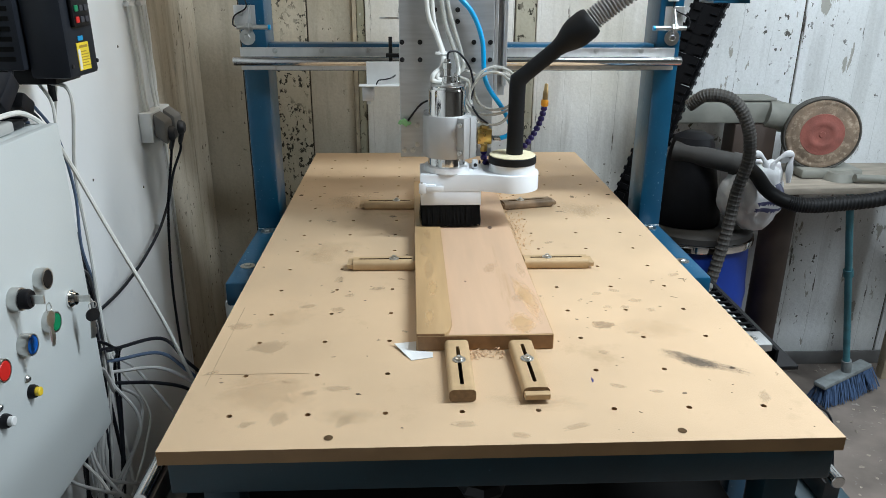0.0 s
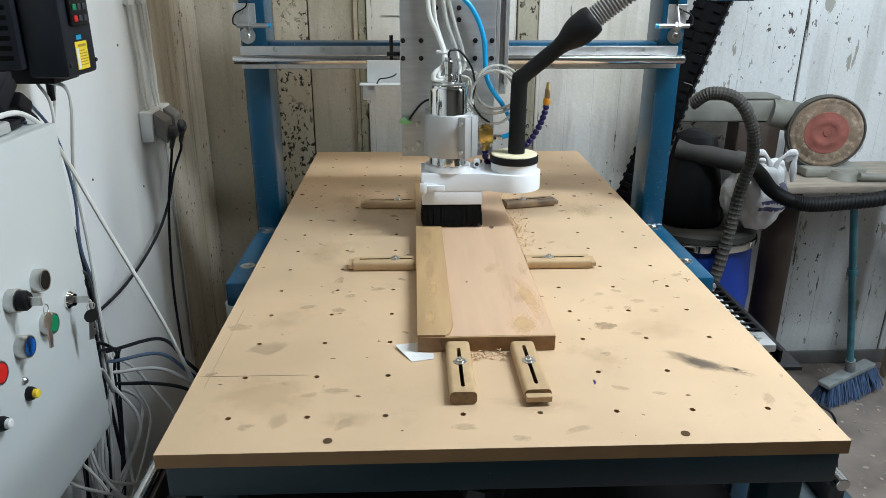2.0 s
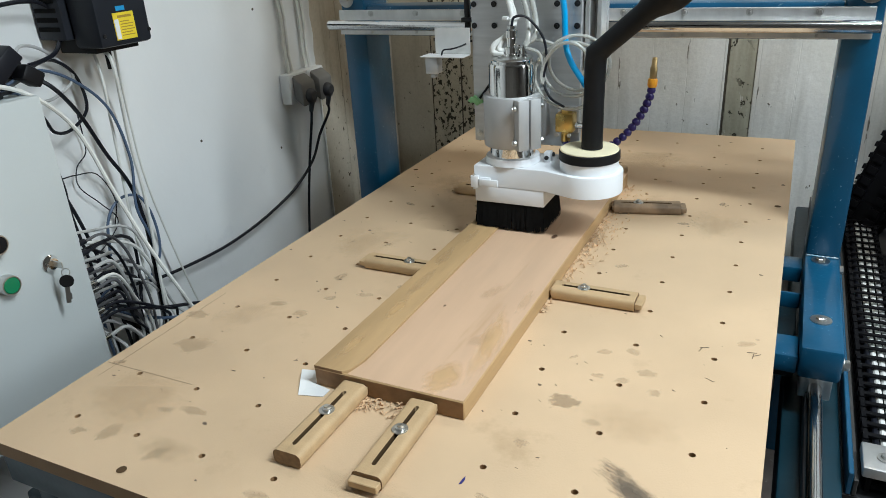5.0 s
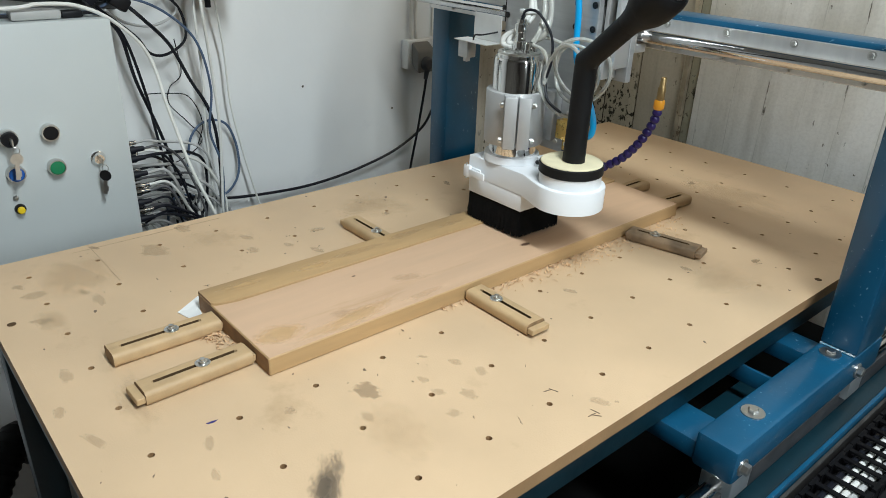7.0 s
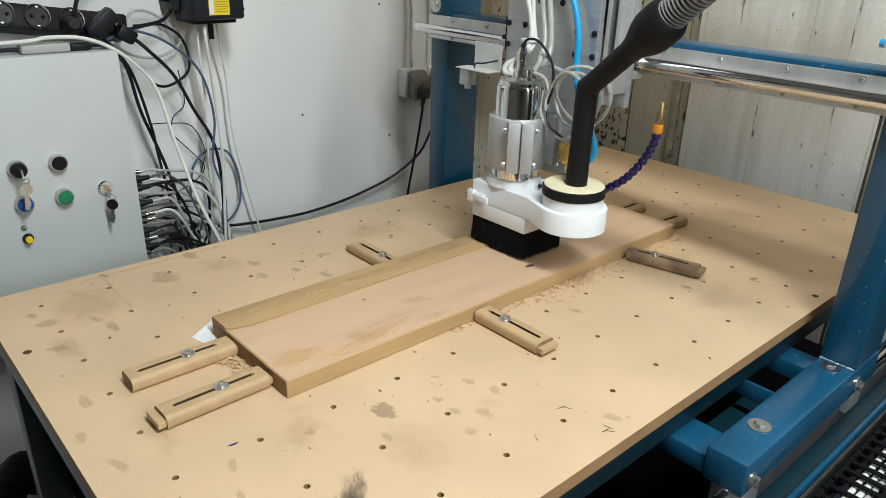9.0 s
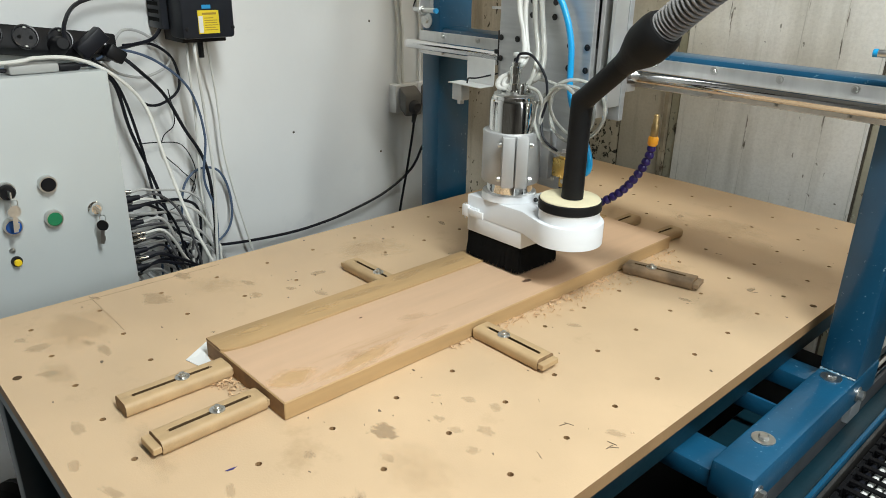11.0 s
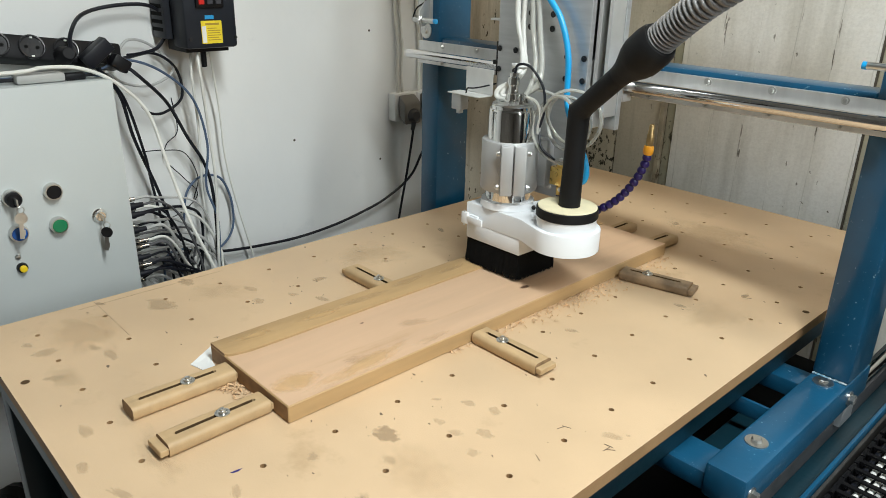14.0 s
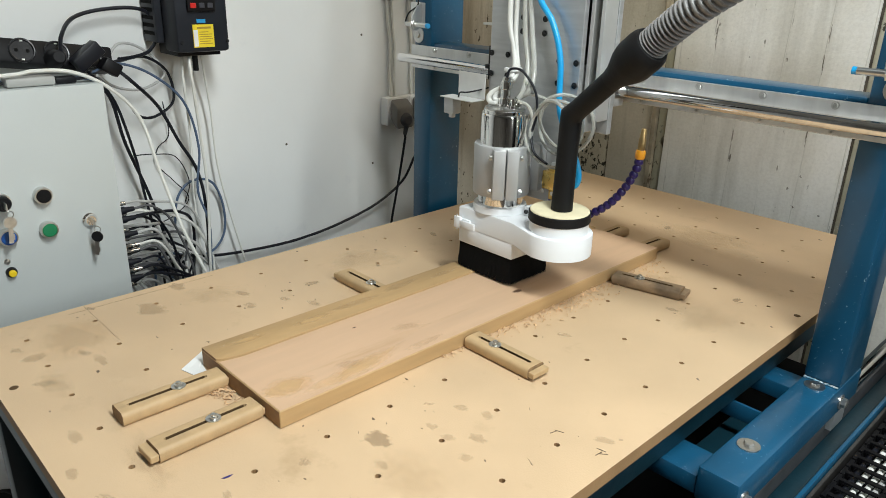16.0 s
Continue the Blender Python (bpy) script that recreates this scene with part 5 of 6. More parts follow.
on_gantry(mesh_thing("cable_tie", bm, M_WHITEP, "white cable tie round the tubes", "cable tie"))
ghose("black sensor cable arching to the clamp", ((SX, SY, 1.174), (-0.034, 0.560, 1.188), (-0.014, 0.568, 1.186), (0.010, 0.575, 1.155), (0.018, 0.572, 1.118), (0.014, 0.568, 1.085), (0.028, 0.560, 1.058), (0.05, 0.57, 1.04)), 0.0022, M_BCAB, "sensor_cable", "cable")
coil = []
for i in range(70):
    a = i / 69 * 2 * math.pi * 3.2
    k = i / 69
    coil.append((0.060 + (0.052 + 0.012 * math.sin(a * 0.63)) * math.cos(a + 2.4), 0.596 - 0.034 * k + 0.008 * math.sin(a * 1.7), 1.102 + (0.048 + 0.008 * math.cos(a * 0.4)) * math.sin(a + 2.4) + 0.010 * math.sin(a * 0.31)))
ghose("coiled clear plastic tube beside the spindle", [(-0.018, 0.566, 1.140), (-0.006, 0.575, 1.150)] + coil + [(0.012, 0.572, 1.10), (0.006, 0.566, 1.13), (-0.014, 0.560, 1.138)], 0.0030, M_CLEAR, "clear_tube", seg=8, n=3)
ghose("black and yellow wire with a green connector", ((-0.052, 0.594, 1.088), (-0.075, 0.60, 1.084), (-0.092, 0.605, 1.075), (-0.108, 0.608, 1.056), (-0.120, 0.606, 1.040)), 0.0022, M_BCAB, "sensor_cable", "cable")
bm = ident()
box(bm, -0.008, 0.008, -0.004, 0.004, -0.006, 0.006, 0.001, m=Matrix.Translation((-0.127, 0.605, 1.036)) @ Matrix.Rotation(radians(35), 4, "Y"))
box(bm, -0.012, -0.004, -0.003, 0.003, -0.010, 0.0, 0.001, m=Matrix.Translation((-0.127, 0.605, 1.036)) @ Matrix.Rotation(radians(35), 4, "Y"))
box(bm, 0.003, 0.012, -0.003, 0.003, -0.009, -0.003, 0.001, m=Matrix.Translation((-0.127, 0.605, 1.036)) @ Matrix.Rotation(radians(-25), 4, "Y"))
on_gantry(mesh_thing("wire_connector", bm, M_GREENW, "pale green plastic wire connector", "connector"))

valve = thing("air_valve", "brass air valve with a jointed violet blow nozzle", "valve", at=(0.045, 0.60 + GY, 1.0))
vo = Matrix.Translation((-0.045, -0.60, -1.0))
bm = ident()
box(bm, 0.030, 0.061, 0.584, 0.612, 0.992, 1.024, 0.002)
rod(bm, (0.0455, 0.598, 1.024), (0.0455, 0.598, 1.030), 0.010, 6)
rod(bm, (0.0455, 0.598, 0.992), (0.0455, 0.598, 0.974), 0.008, 16)
part("body", bm, M_BRASS, valve, "yellow brass block").matrix_local = vo
bm = ident()
rod(bm, (0.061, 0.595, 1.004), (0.068, 0.594, 1.004), 0.0065, 6)
rod(bm, (0.068, 0.594, 1.004), (0.083, 0.592, 1.004), 0.0055, 16, 0.0062)
part("hose_fitting", bm, M_CHROME, valve).matrix_local = vo
bm = ident()
box(bm, 0.026, 0.064, 0.6121, 0.6188, 0.985, 1.032, 0.001)
part("bracket", bm, M_ALU_L, valve).matrix_local = vo
for x in (0.034, 0.056):
    hexbolt(valve, (x, 0.584, 0.988), (0, -1, 0), 0.004, 0.003, 0, M_ZINC, "screw", 12).matrix_local = vo
loc = spline(((0.0455, 0.598, 0.972), (0.047, 0.596, 0.955), (0.060, 0.600, 0.942), (0.085, 0.612, 0.945), (0.112, 0.620, 0.958), (0.143, 0.626, 0.983), (0.165, 0.632, 1.014), (0.178, 0.637, 1.045), (0.182, 0.638, 1.066)), 24)
acc, last = 0.0, loc[0]
for p in loc:
    acc += (p - last).length
    if acc > 0.0112 or p is loc[0]:
        acc = 0.0
        bm = ident()
        nxt = loc[min(loc.index(p) + 2, len(loc) - 1)]
        if (nxt - p).length < 1e-5:
            nxt = p + Vector((0, 0, 0.01))
        turn(bm, [(0.0038, -0.0058), (0.0066, -0.0035), (0.0075, 0.0), (0.0062, 0.0040), (0.0044, 0.0058)], along(p, nxt), 14)
        part("link", bm, M_NAVY, valve).matrix_local = vo
    last = p
bm = ident()
turn(bm, [(0.0062, -0.002), (0.0082, 0.001), (0.0082, 0.010), (0.0068, 0.013)], along((0.182, 0.638, 1.067), (0.184, 0.637, 1.112)), 18)
part("collar", bm, M_ORANGE, valve, "orange collar").matrix_local = vo
bm = ident()
turn(bm, [(0.0056, 0.012), (0.0060, 0.016), (0.0060, 0.031), (0.0050, 0.0325), (0.0042, 0.046), (0.0030, 0.0475), (0.0022, 0.0475), (0.002, 0.044)], along((0.182, 0.638, 1.067), (0.184, 0.637, 1.112)), 18)
part("nozzle", bm, M_BRASS_D, valve).matrix_local = vo

# ---- energy chains ----
def chain(parent, shift, points, w, h, pitch, material, n=60, ref=(0, 0, 1), bar=0.24, teeth=0.0):
    """Links of an energy chain along a line, one part each: two side plates and two crossbars."""
    bm = ident()
    for s in (-1, 1):
        box(bm, s * w / 2 - 0.003, s * w / 2 + 0.003, -pitch * 0.49, pitch * 0.49, -h / 2, h / 2)
        box(bm, s * (w / 2 + 0.002) - 0.002, s * (w / 2 + 0.002) + 0.002, pitch * 0.2, pitch * 0.7, -h / 2 + 0.003, h / 2 - 0.003)
    for z in (-h / 2, h / 2 - 0.003):
        box(bm, -w / 2, w / 2, -pitch * bar, pitch * bar, z, z + 0.003)
    if teeth:
        for s in (-1, 1):
            box(bm, s * w * 0.30 - w * 0.13, s * w * 0.30 + w * 0.13, -pitch * 0.30, pitch * 0.30, -h / 2 - teeth, h / 2 + teeth)
            box(bm, s * (w / 2 + 0.004) - 0.004, s * (w / 2 + 0.004) + 0.004, -pitch * 0.22, pitch * 0.22, -h / 2 - teeth * 0.5, h / 2 + teeth * 0.5)
    link = finish("chain_link", bm, material)
    line = spline(points, n)
    acc, last = pitch, line[0]
    for i, p in enumerate(line[:-1]):
        acc += (p - last).length
        last = p
        if acc < pitch:
            continue
        acc = 0.0
        d = (line[i + 1] - p).normalized()
        side = d.cross(Vector(ref)).normalized()
        up = side.cross(d)
        ob = new("chain_link", link)
        ob.parent = parent
        ob.matrix_local = shift @ Matrix(((side.x, d.x, up.x, p.x), (side.y, d.y, up.y, p.y), (side.z, d.z, up.z, p.z), (0, 0, 0, 1)))


M_CASTD = mat("dull_zinc_strip", (0.075, 0.072, 0.068), 0.55, 0.5, vary=0.25, scale=30)
M_CHAIN = mat("chain_plastic", (0.005, 0.005, 0.006), 0.55, vary=0.2, scale=40, spec=0.12)
lower_chain = thing("energy_chain", "black plastic cable chain lying in a side tray", "cable chain", "cable chains", at=(0.585, 0.9, 0.62))
lo_o = Matrix.Translation((-0.585, -0.9, -0.62))
chain(lower_chain, lo_o, ((0.585, 0.46, 0.622), (0.585, 0.9, 0.622), (0.585, 1.55, 0.622)), 0.060, 0.026, 0.024, M_CHAIN, bar=0.17)
for i, (dx, c) in enumerate(((-0.017, M_BCAB), (-0.006, M_WCAB), (0.007, M_WCAB), (0.018, M_GREYCAB))):
    bm = ident()
    tube(bm, ((0.585 + dx, 0.47, 0.624), (0.585 + dx * 0.8, 0.7, 0.626), (0.585 + dx, 0.9, 0.622), (0.585 + dx * 1.1, 1.2, 0.625), (0.585 + dx, 1.55, 0.624)), 0.0046, 8, 8)
    part("cable", bm, c, lower_chain).matrix_local = lo_o
tray = thing("chain_tray", "dark steel tray with blue lip beside the machine bed", "tray", at=(0.58, 0.8, 0.6))
tr_o = Matrix.Translation((-0.58, -0.8, -0.6))
bm = ident()
box(bm, 0.5255, 0.66, 0.44, 1.56, 0.594, 0.6035, 0.001, seg=1)
part("base", bm, M_BOLT, tray).matrix_local = tr_o
bm = ident()
box(bm, 0.530, 0.5365, 0.44, 1.56, 0.604, 0.640, 0.001, seg=1)
part("lip", bm, M_BLUE, tray).matrix_local = tr_o
bm = ident()
box(bm, 0.5375, 0.543, 0.44, 1.56, 0.6038, 0.630, 0.001, seg=1)
part("inner_strip", bm, M_CASTD, tray).matrix_local = tr_o
bm = ident()
box(bm, 0.545, 0.60, 0.442, 0.50, 0.636, 0.652, 0.002)
part("chain_bracket", bm, M_ALU_L, tray, "small aluminium bracket with a screw").matrix_local = tr_o
hexbolt(tray, (0.572, 0.47, 0.652), (0, 0, 1), 0.006, 0.004, 0.010).matrix_local = tr_o
for y in (0.5, 1.45):
    bm = ident()
    box(bm, 0.59, 0.63, y, y + 0.04, FLOOR, 0.5938, 0.003)
    part("leg", bm, M_BLUE, tray).matrix_local = tr_o
# tray and chain at the top of the gantry
bm = ident()
box(bm, 0.515, 0.59, 0.775, 0.835, 1.292, 1.300, 0.001, seg=1)
box(bm, 0.582, 0.668, 0.760, 0.850, 1.279, 1.284, 0.001, seg=1)
box(bm, 0.582, 0.668, 0.760, 0.764, 1.284, 1.312, 0.001, seg=1)
gpart("chain_arm", bm, M_BLUE)
upper_chain = thing("energy_chain", "long black cable chain sloping down behind the gantry", "cable chain", "cable chains", at=(0.72, 1.2, 0.9))
uc_o = Matrix.Translation((-0.72, -1.2, -0.9))
drop = ((0.90, 1.44, 1.62), (0.845, 1.44, 1.46), (0.798, 1.44, 1.303), (0.70, 1.44, 0.989), (0.648, 1.44, 0.82), (0.593, 1.44, 0.642), (0.56, 1.44, 0.52), (0.545, 1.44, 0.34))
over = ((0.655, 0.850, 1.318), (0.80, 0.850, 1.318), (1.10, 0.852, 1.322), (1.40, 0.88, 1.35), (1.60, 1.05, 1.46), (1.52, 1.28, 1.60), (1.25, 1.40, 1.69), (1.02, 1.44, 1.70), (0.91, 1.44, 1.64))
chain(upper_chain, uc_o, over, 0.070, 0.034, 0.027, M_CHAIN, bar=0.5)
chain(upper_chain, uc_o, drop, 0.086, 0.046, 0.027, M_CHAIN, ref=(-0.6, -1, 0), bar=0.54, teeth=0.006)
for line in (over, drop):
    bm = ident()
    tube(bm, line, 0.012, 8, 10)
    part("cable", bm, M_BCAB, upper_chain).matrix_local = uc_o

# ---- barrel with suction head, bag and hoses ----
M_BARREL = mat("blue_barrel", (0.008, 0.035, 0.25), 0.4, vary=0.2, scale=5, bump=0.05, bscale=20)
M_DUSTY = mat("dusty_plastic", (0.055, 0.053, 0.05), 0.75, vary=0.3, scale=12)
M_HOSE_D = mat("dusty_ribbed_hose", (0.060, 0.056, 0.050), 0.65, vary=0.25, scale=18)
BX, BY = 0.79, 1.36
barrel = thing("dust_barrel", "blue plastic barrel with steel-banded lid and black suction head", "barrel", at=(BX, BY, FLOOR))
ba_o = Matrix.Translation((0, 0, 0))
bm = ident()
turn(bm, [(0.16, 0.0005), (0.172, 0.02), (0.178, 0.15), (0.180, 0.17), (0.180, 0.19), (0.178, 0.21), (0.180, 0.45), (0.182, 0.47), (0.182, 0.49), (0.178, 0.52), (0.172, 0.63), (0.172, 0.655)], None, 40)
part("drum", bm, M_BARREL, barrel)
bm = ident()
turn(bm, [(0.176, 0.645), (0.183, 0.648), (0.184, 0.655), (0.183, 0.668), (0.176, 0.671)], None, 40, False)
part("clamp_band", bm, M_CHROME, barrel, "bright steel clamp band")
bm = ident()
turn(bm, [(0.178, 0.672), (0.178, 0.69), (0.165, 0.697), (0.12, 0.700), (0, 0.701)], None, 40)
part("lid", bm, M_DUSTY, barrel)
bm = ident()
turn(bm, [(0.105, 0.7015), (0.108, 0.72), (0.092, 0.80), (0.070, 0.92), (0.058, 0.97), (0.03, 0.985), (0, 0.986)], Matrix.Translation((-0.035, 0.0, 0)), 28)
part("suction_head", bm, M_PLASTIC_B, barrel)
bm = ident()
rod(bm, (-0.10, -0.02, 0.93), (0.09, -0.13, 0.905), 0.030, 18)
rod(bm, (0.045, -0.105, 0.911), (0.10, -0.135, 0.902), 0.034, 18)
part("duct", bm, M_DUSTY, barrel)

bm = ident()
tube(bm, ((0.66, 1.19, 1.00), (0.70, 1.16, 1.035), (0.765, 1.14, 1.02), (0.815, 1.14, 0.95), (0.835, 1.15, 0.86), (0.82, 1.16, 0.76), (0.805, 1.155, 0.64), (0.78, 1.15, 0.50), (0.74, 1.14, 0.36), (0.70, 1.12, 0.18), (0.68, 1.08, 0.02), (0.66, 0.98, FLOOR + 0.026)), 0.021, 12, 26, radius=lambda i, n: 0.0185 if i % 3 == 1 else 0.0168)
mesh_thing("flexible_hose", bm, M_HOSE_D, "dusty ribbed flexible hose arching beside the barrel", "hose", "shop hoses", smooth=0)
bm = ident()
tube(bm, ((0.870, 1.235, 0.818), (0.885, 1.19, 0.80), (0.905, 1.15, 0.765), (0.945, 1.12, 0.742), (1.00, 1.10, 0.735), (1.10, 1.10, 0.740), (1.22, 1.10, 0.755), (1.40, 1.11, 0.80), (1.62, 1.15, 0.86), (1.9, 1.3, 0.80), (2.1, 1.4, 0.4), (2.15, 1.42, FLOOR + 0.024)), 0.021, 12, 30, radius=lambda i, n: 0.0225 if (i % 3 == 1 and i > 95) else 0.0208)
mesh_thing("flexible_hose", bm, M_RUBBER, "black flexible hose curving away from the barrel", "hose", "shop hoses")

# crumpled carrier bag on the barrel lid
M_BAG = mat("white_bag_film", (0.70, 0.71, 0.72), 0.35, vary=0.12, scale=14, bump=0.3, bscale=40)
bag = thing("carrier_bag", "crumpled white plastic bag with dark print, set on the barrel lid", "plastic bag", at=(0.915, 1.25, 0.61))
bm = ident()
bmesh.ops.create_icosphere(bm, subdivisions=5, radius=1)
for v in bm.verts:
    p = v.co.copy()
    k = 1 + 0.26 * noise.noise(p * 1.7) - 0.16 * abs(noise.noise(Vector((p.x * 3.1, p.y * 3.1, p.z * 1.2)))) - 0.05 * abs(noise.noise(p * 5.0))
    v.co = Vector((p.x * 0.100 * k, p.y * 0.072 * k, (p.z * 0.105 * k) + 0.118))
    if v.co.z < 0.012:
        v.co.z = 0.012 + (v.co.z - 0.012) * 0.05
bag_body = part("bag_body", bm, M_BAG, bag, "", 60)
bag_body.data.materials.append(paint("bag_print", (0.06, 0.065, 0.16), 0.45))
for sx, lean in ((-0.02, -0.010), (0.05, 0.012)):
    bm = ident()
    tube(bm, ((sx - 0.028, -0.030, 0.17), (sx - 0.026, -0.042, 0.215), (sx - 0.008 + lean, -0.046, 0.245), (sx + 0.014 + lean, -0.044, 0.243), (sx + 0.026, -0.038, 0.21), (sx + 0.032, -0.03, 0.16)), 0.010, 10, 10, radius=lambda i, n: 0.0085 + 0.003 * math.sin(i * 0.33))
    for v in bm.verts:
        v.co.y = -0.04 + (v.co.y + 0.04) * 0.5
    part("handle_loop", bm, M_BAG, bag, "", 70)
for f in bag_body.data.polygons:
    x, y, z = f.center
    if y < 0 and ((-0.02 < x < 0.075 and (0.078 < z < 0.090 or 0.100 < z < 0.112)) or (0.035 < x < 0.07 and 0.135 < z < 0.16)):
        f.material_index = 1

# ---- disc sander on its pedestal ----
M_CASTIRON = mat("grey_green_casting", (0.22, 0.22, 0.19), 0.6, vary=0.2, scale=14, bump=0.15, bscale=60)
M_DISC = mat("abrasive_disc", (0.20, 0.145, 0.10), 0.85, vary=0.35, scale=20, bump=0.3, bscale=200, spots=(0.42, 0.34, 0.25), spot_scale=60, spot_lo=0.52, spot_hi=0.72)
M_RIM = mat("dark_guard", (0.075, 0.07, 0.06), 0.6, vary=0.25, scale=20)
M_SHELF = mat("dusty_shelf", (0.30, 0.265, 0.215), 0.85, vary=0.25, scale=12, bump=0.2, bscale=60, stretch=(1, 4, 1))
M_DISC_R = mat("worn_red_abrasive", (0.26, 0.085, 0.065), 0.85, vary=0.25, scale=24, bump=0.3, bscale=200)
M_BROWN = mat("brown_pipe", (0.045, 0.030, 0.022), 0.6, vary=0.3, scale=12)
DXS, DYS, DZS = 1.190, 1.42, 0.872
face = Matrix.Translation((DXS, DYS, DZS)) @ Matrix.Rotation(radians(-14), 4, "Z") @ Matrix.Rotation(radians(90), 4, "X")
sander = thing("disc_sander", "grey disc sander with worn red abrasive on a brown post", "disc sander", at=(1.11, 1.44, FLOOR))
sd_o = Matrix.Translation((-1.11, -1.44, -FLOOR))


def dpart(name, bm, material, label=""):
    ob = part(name, bm, material, sander, label)
    ob.matrix_local = sd_o
    return ob


bm = ident()
turn(bm, [(0.113, -0.03), (0.116, -0.025), (0.116, 0.004), (0.113, 0.007), (0.110, 0.006), (0.109, 0.001), (0, 0.001)], face, 48)
dpart("disc_guard", bm, M_RIM)
bm = ident()
turn(bm, [(0.1075, 0.0015), (0.1075, 0.006), (0.105, 0.0075), (0.098, 0.0076), (0.096, 0.0070), (0.090, 0.0070), (0.088, 0.0082), (0.065, 0.0082), (0, 0.0082)], face, 48)
dk = dpart("sanding_disc", bm, M_DISC, "tan abrasive disc with dust ring")
bm = ident()
turn(bm, [(0.066, 0.0083), (0.065, 0.0092), (0.045, 0.0094), (0.044, 0.0100), (0.030, 0.0102), (0.029, 0.0096), (0.018, 0.0098), (0, 0.0098)], face, 40)
part("worn_centre", bm, M_DISC_R, dk, "red worn centre")
bm = ident()
turn(bm, [(0.010, 0.0099), (0.009, 0.012), (0, 0.0122)], face, 16)
part("centre_screw", bm, M_DISC_R, dk)
bm = ident()
turn(bm, [(0.060, -0.16), (0.065, -0.15), (0.065, -0.06), (0.08, -0.045), (0.085, -0.0302)], face, 32)
dpart("motor", bm, M_CASTIRON)
bm = ident()
box(bm, 0.70, 1.09, 1.475, 1.585, 0.895, 0.965, 0.012)
box(bm, 0.72, 1.06, 1.48, 1.58, 0.966, 0.976, 0.004)
dpart("belt_bed", bm, M_CASTIRON, "grey belt bed reaching sideways")
bm = ident()
rod(bm, (1.03, 1.50, 0.925), (1.13, 1.50, 0.905), 0.048, 24)
dpart("bearing_tube", bm, M_CASTIRON)
bm = ident()
box(bm, 0.93, 1.07, 1.47, 1.56, 0.735, 0.8945, 0.006)
dpart("stand_block", bm, M_BROWN)
bm = ident()
box(bm, 1.02, 1.75, 1.28, 1.60, 0.712, 0.734, 0.004)
dpart("work_table", bm, M_SHELF, "dusty plywood shelf under the disc")
bm = ident()
rod(bm, (1.25, 1.38, 0.7345), (1.25, 1.38, 0.760), 0.05, 20, 0.038)
box(bm, 1.13, 1.33, 1.385, 1.50, 0.735, 0.765, 0.008)
rod(bm, (1.27, 1.33, 0.752), (1.37, 1.33, 0.747), 0.012, 14)
dpart("sander_foot", bm, M_CASTIRON)
bm = ident()
rod(bm, (1.10, 1.43, FLOOR), (1.10, 1.43, 0.7115), 0.052, 28)
dpart("post", bm, M_BROWN, "dark brown tubular post")
bm = ident()
box(bm, 0.985, 1.028, 1.50, 1.54, FLOOR, 0.7115, 0.003)
dpart("leg", bm, M_RUST)
bm = ident()
box(bm, 1.66, 1.70, 1.52, 1.56, FLOOR, 0.7115, 0.003)
dpart("leg", bm, M_RUST)

# ---- broom leaning under the shelf ----
broom = thing("broom", "teal-handled broom with blue bristles standing by the wall", "broom", at=(1.445, 1.42, FLOOR))
broom.rotation_euler.z = radians(24)
bm = ident()
rod(bm, (0, 0, 0.11), (-0.175, 0.01, 0.80), 0.0115, 16)
rod(bm, (-0.095, 0.005, 0.485), (-0.102, 0.006, 0.51), 0.0155, 16)
part("handle", bm, M_TEAL, broom)
bm = ident()
box(bm, -0.125, 0.125, -0.024, 0.024, 0.080, 0.098, 0.006, m=Matrix.Rotation(radians(-7), 4, "Y"))
rod(bm, (0.004, 0, 0.095), (-0.008, 0, 0.145), 0.017, 14)
part("head", bm, mat("dusty_broom_head", (0.19, 0.21, 0.21), 0.8, vary=0.3, scale=30), broom, "dusty grey head")
rng = random.Random(8)
bm = ident()
for i in range(700):
    x, y = rng.uniform(-0.12, 0.12), rng.uniform(-0.022, 0.022)
    zt = 0.082 + x * 0.12
    ex, ey = x * 1.22 + rng.uniform(-0.012, 0.012), y * 1.8 + rng.uniform(-0.01, 0.01) - 0.01
    w = 0.0022
    vs = [bm.verts.new(q) for q in ((x - w, y, zt), (x + w, y, zt), (ex + w, ey, 0.002 + max(0, x) * 0.1 + rng.random() * 0.012), (ex - w, ey, 0.002 + max(0, x) * 0.1 + rng.random() * 0.012))]
    bm.faces.new(vs)
part("bristles", bm, paint("blue_bristle", (0.055, 0.10, 0.20), 0.75, scale=60, vary=0.3), broom, "blue plastic bristles", 0)

# ---- shop vacuum beside the machine ----
VX, VY = 0.835, 0.83
vac = thing("shop_vacuum", "round shop vacuum with orange top and black handle", "vacuum cleaner", at=(VX, VY, FLOOR))
bm = ident()
turn(bm, [(0.10, 0.03), (0.115, 0.05), (0.122, 0.26), (0.128, 0.275), (0.128, 0.29)], None, 36)
part("tank", bm, M_BOLT, vac, "dark metal tank")
bm = ident()
turn(bm, [(0.136, 0.291), (0.140, 0.300), (0.136, 0.325), (0.120, 0.345), (0.09, 0.352), (0, 0.354)], None, 36)
part("lid", bm, M_DUSTY, vac, "dusty grey lid")
bm = ident()
turn(bm, [(0.088, 0.3525), (0.090, 0.365), (0.075, 0.385), (0.04, 0.392), (0, 0.393)], Matrix.Translation((-0.02, -0.005, 0)), 32)
part("motor_cover", bm, paint("orange_cover", (0.75, 0.12, 0.015), 0.45, vary=0.15), vac, "orange plastic motor cover")
bm = ident()
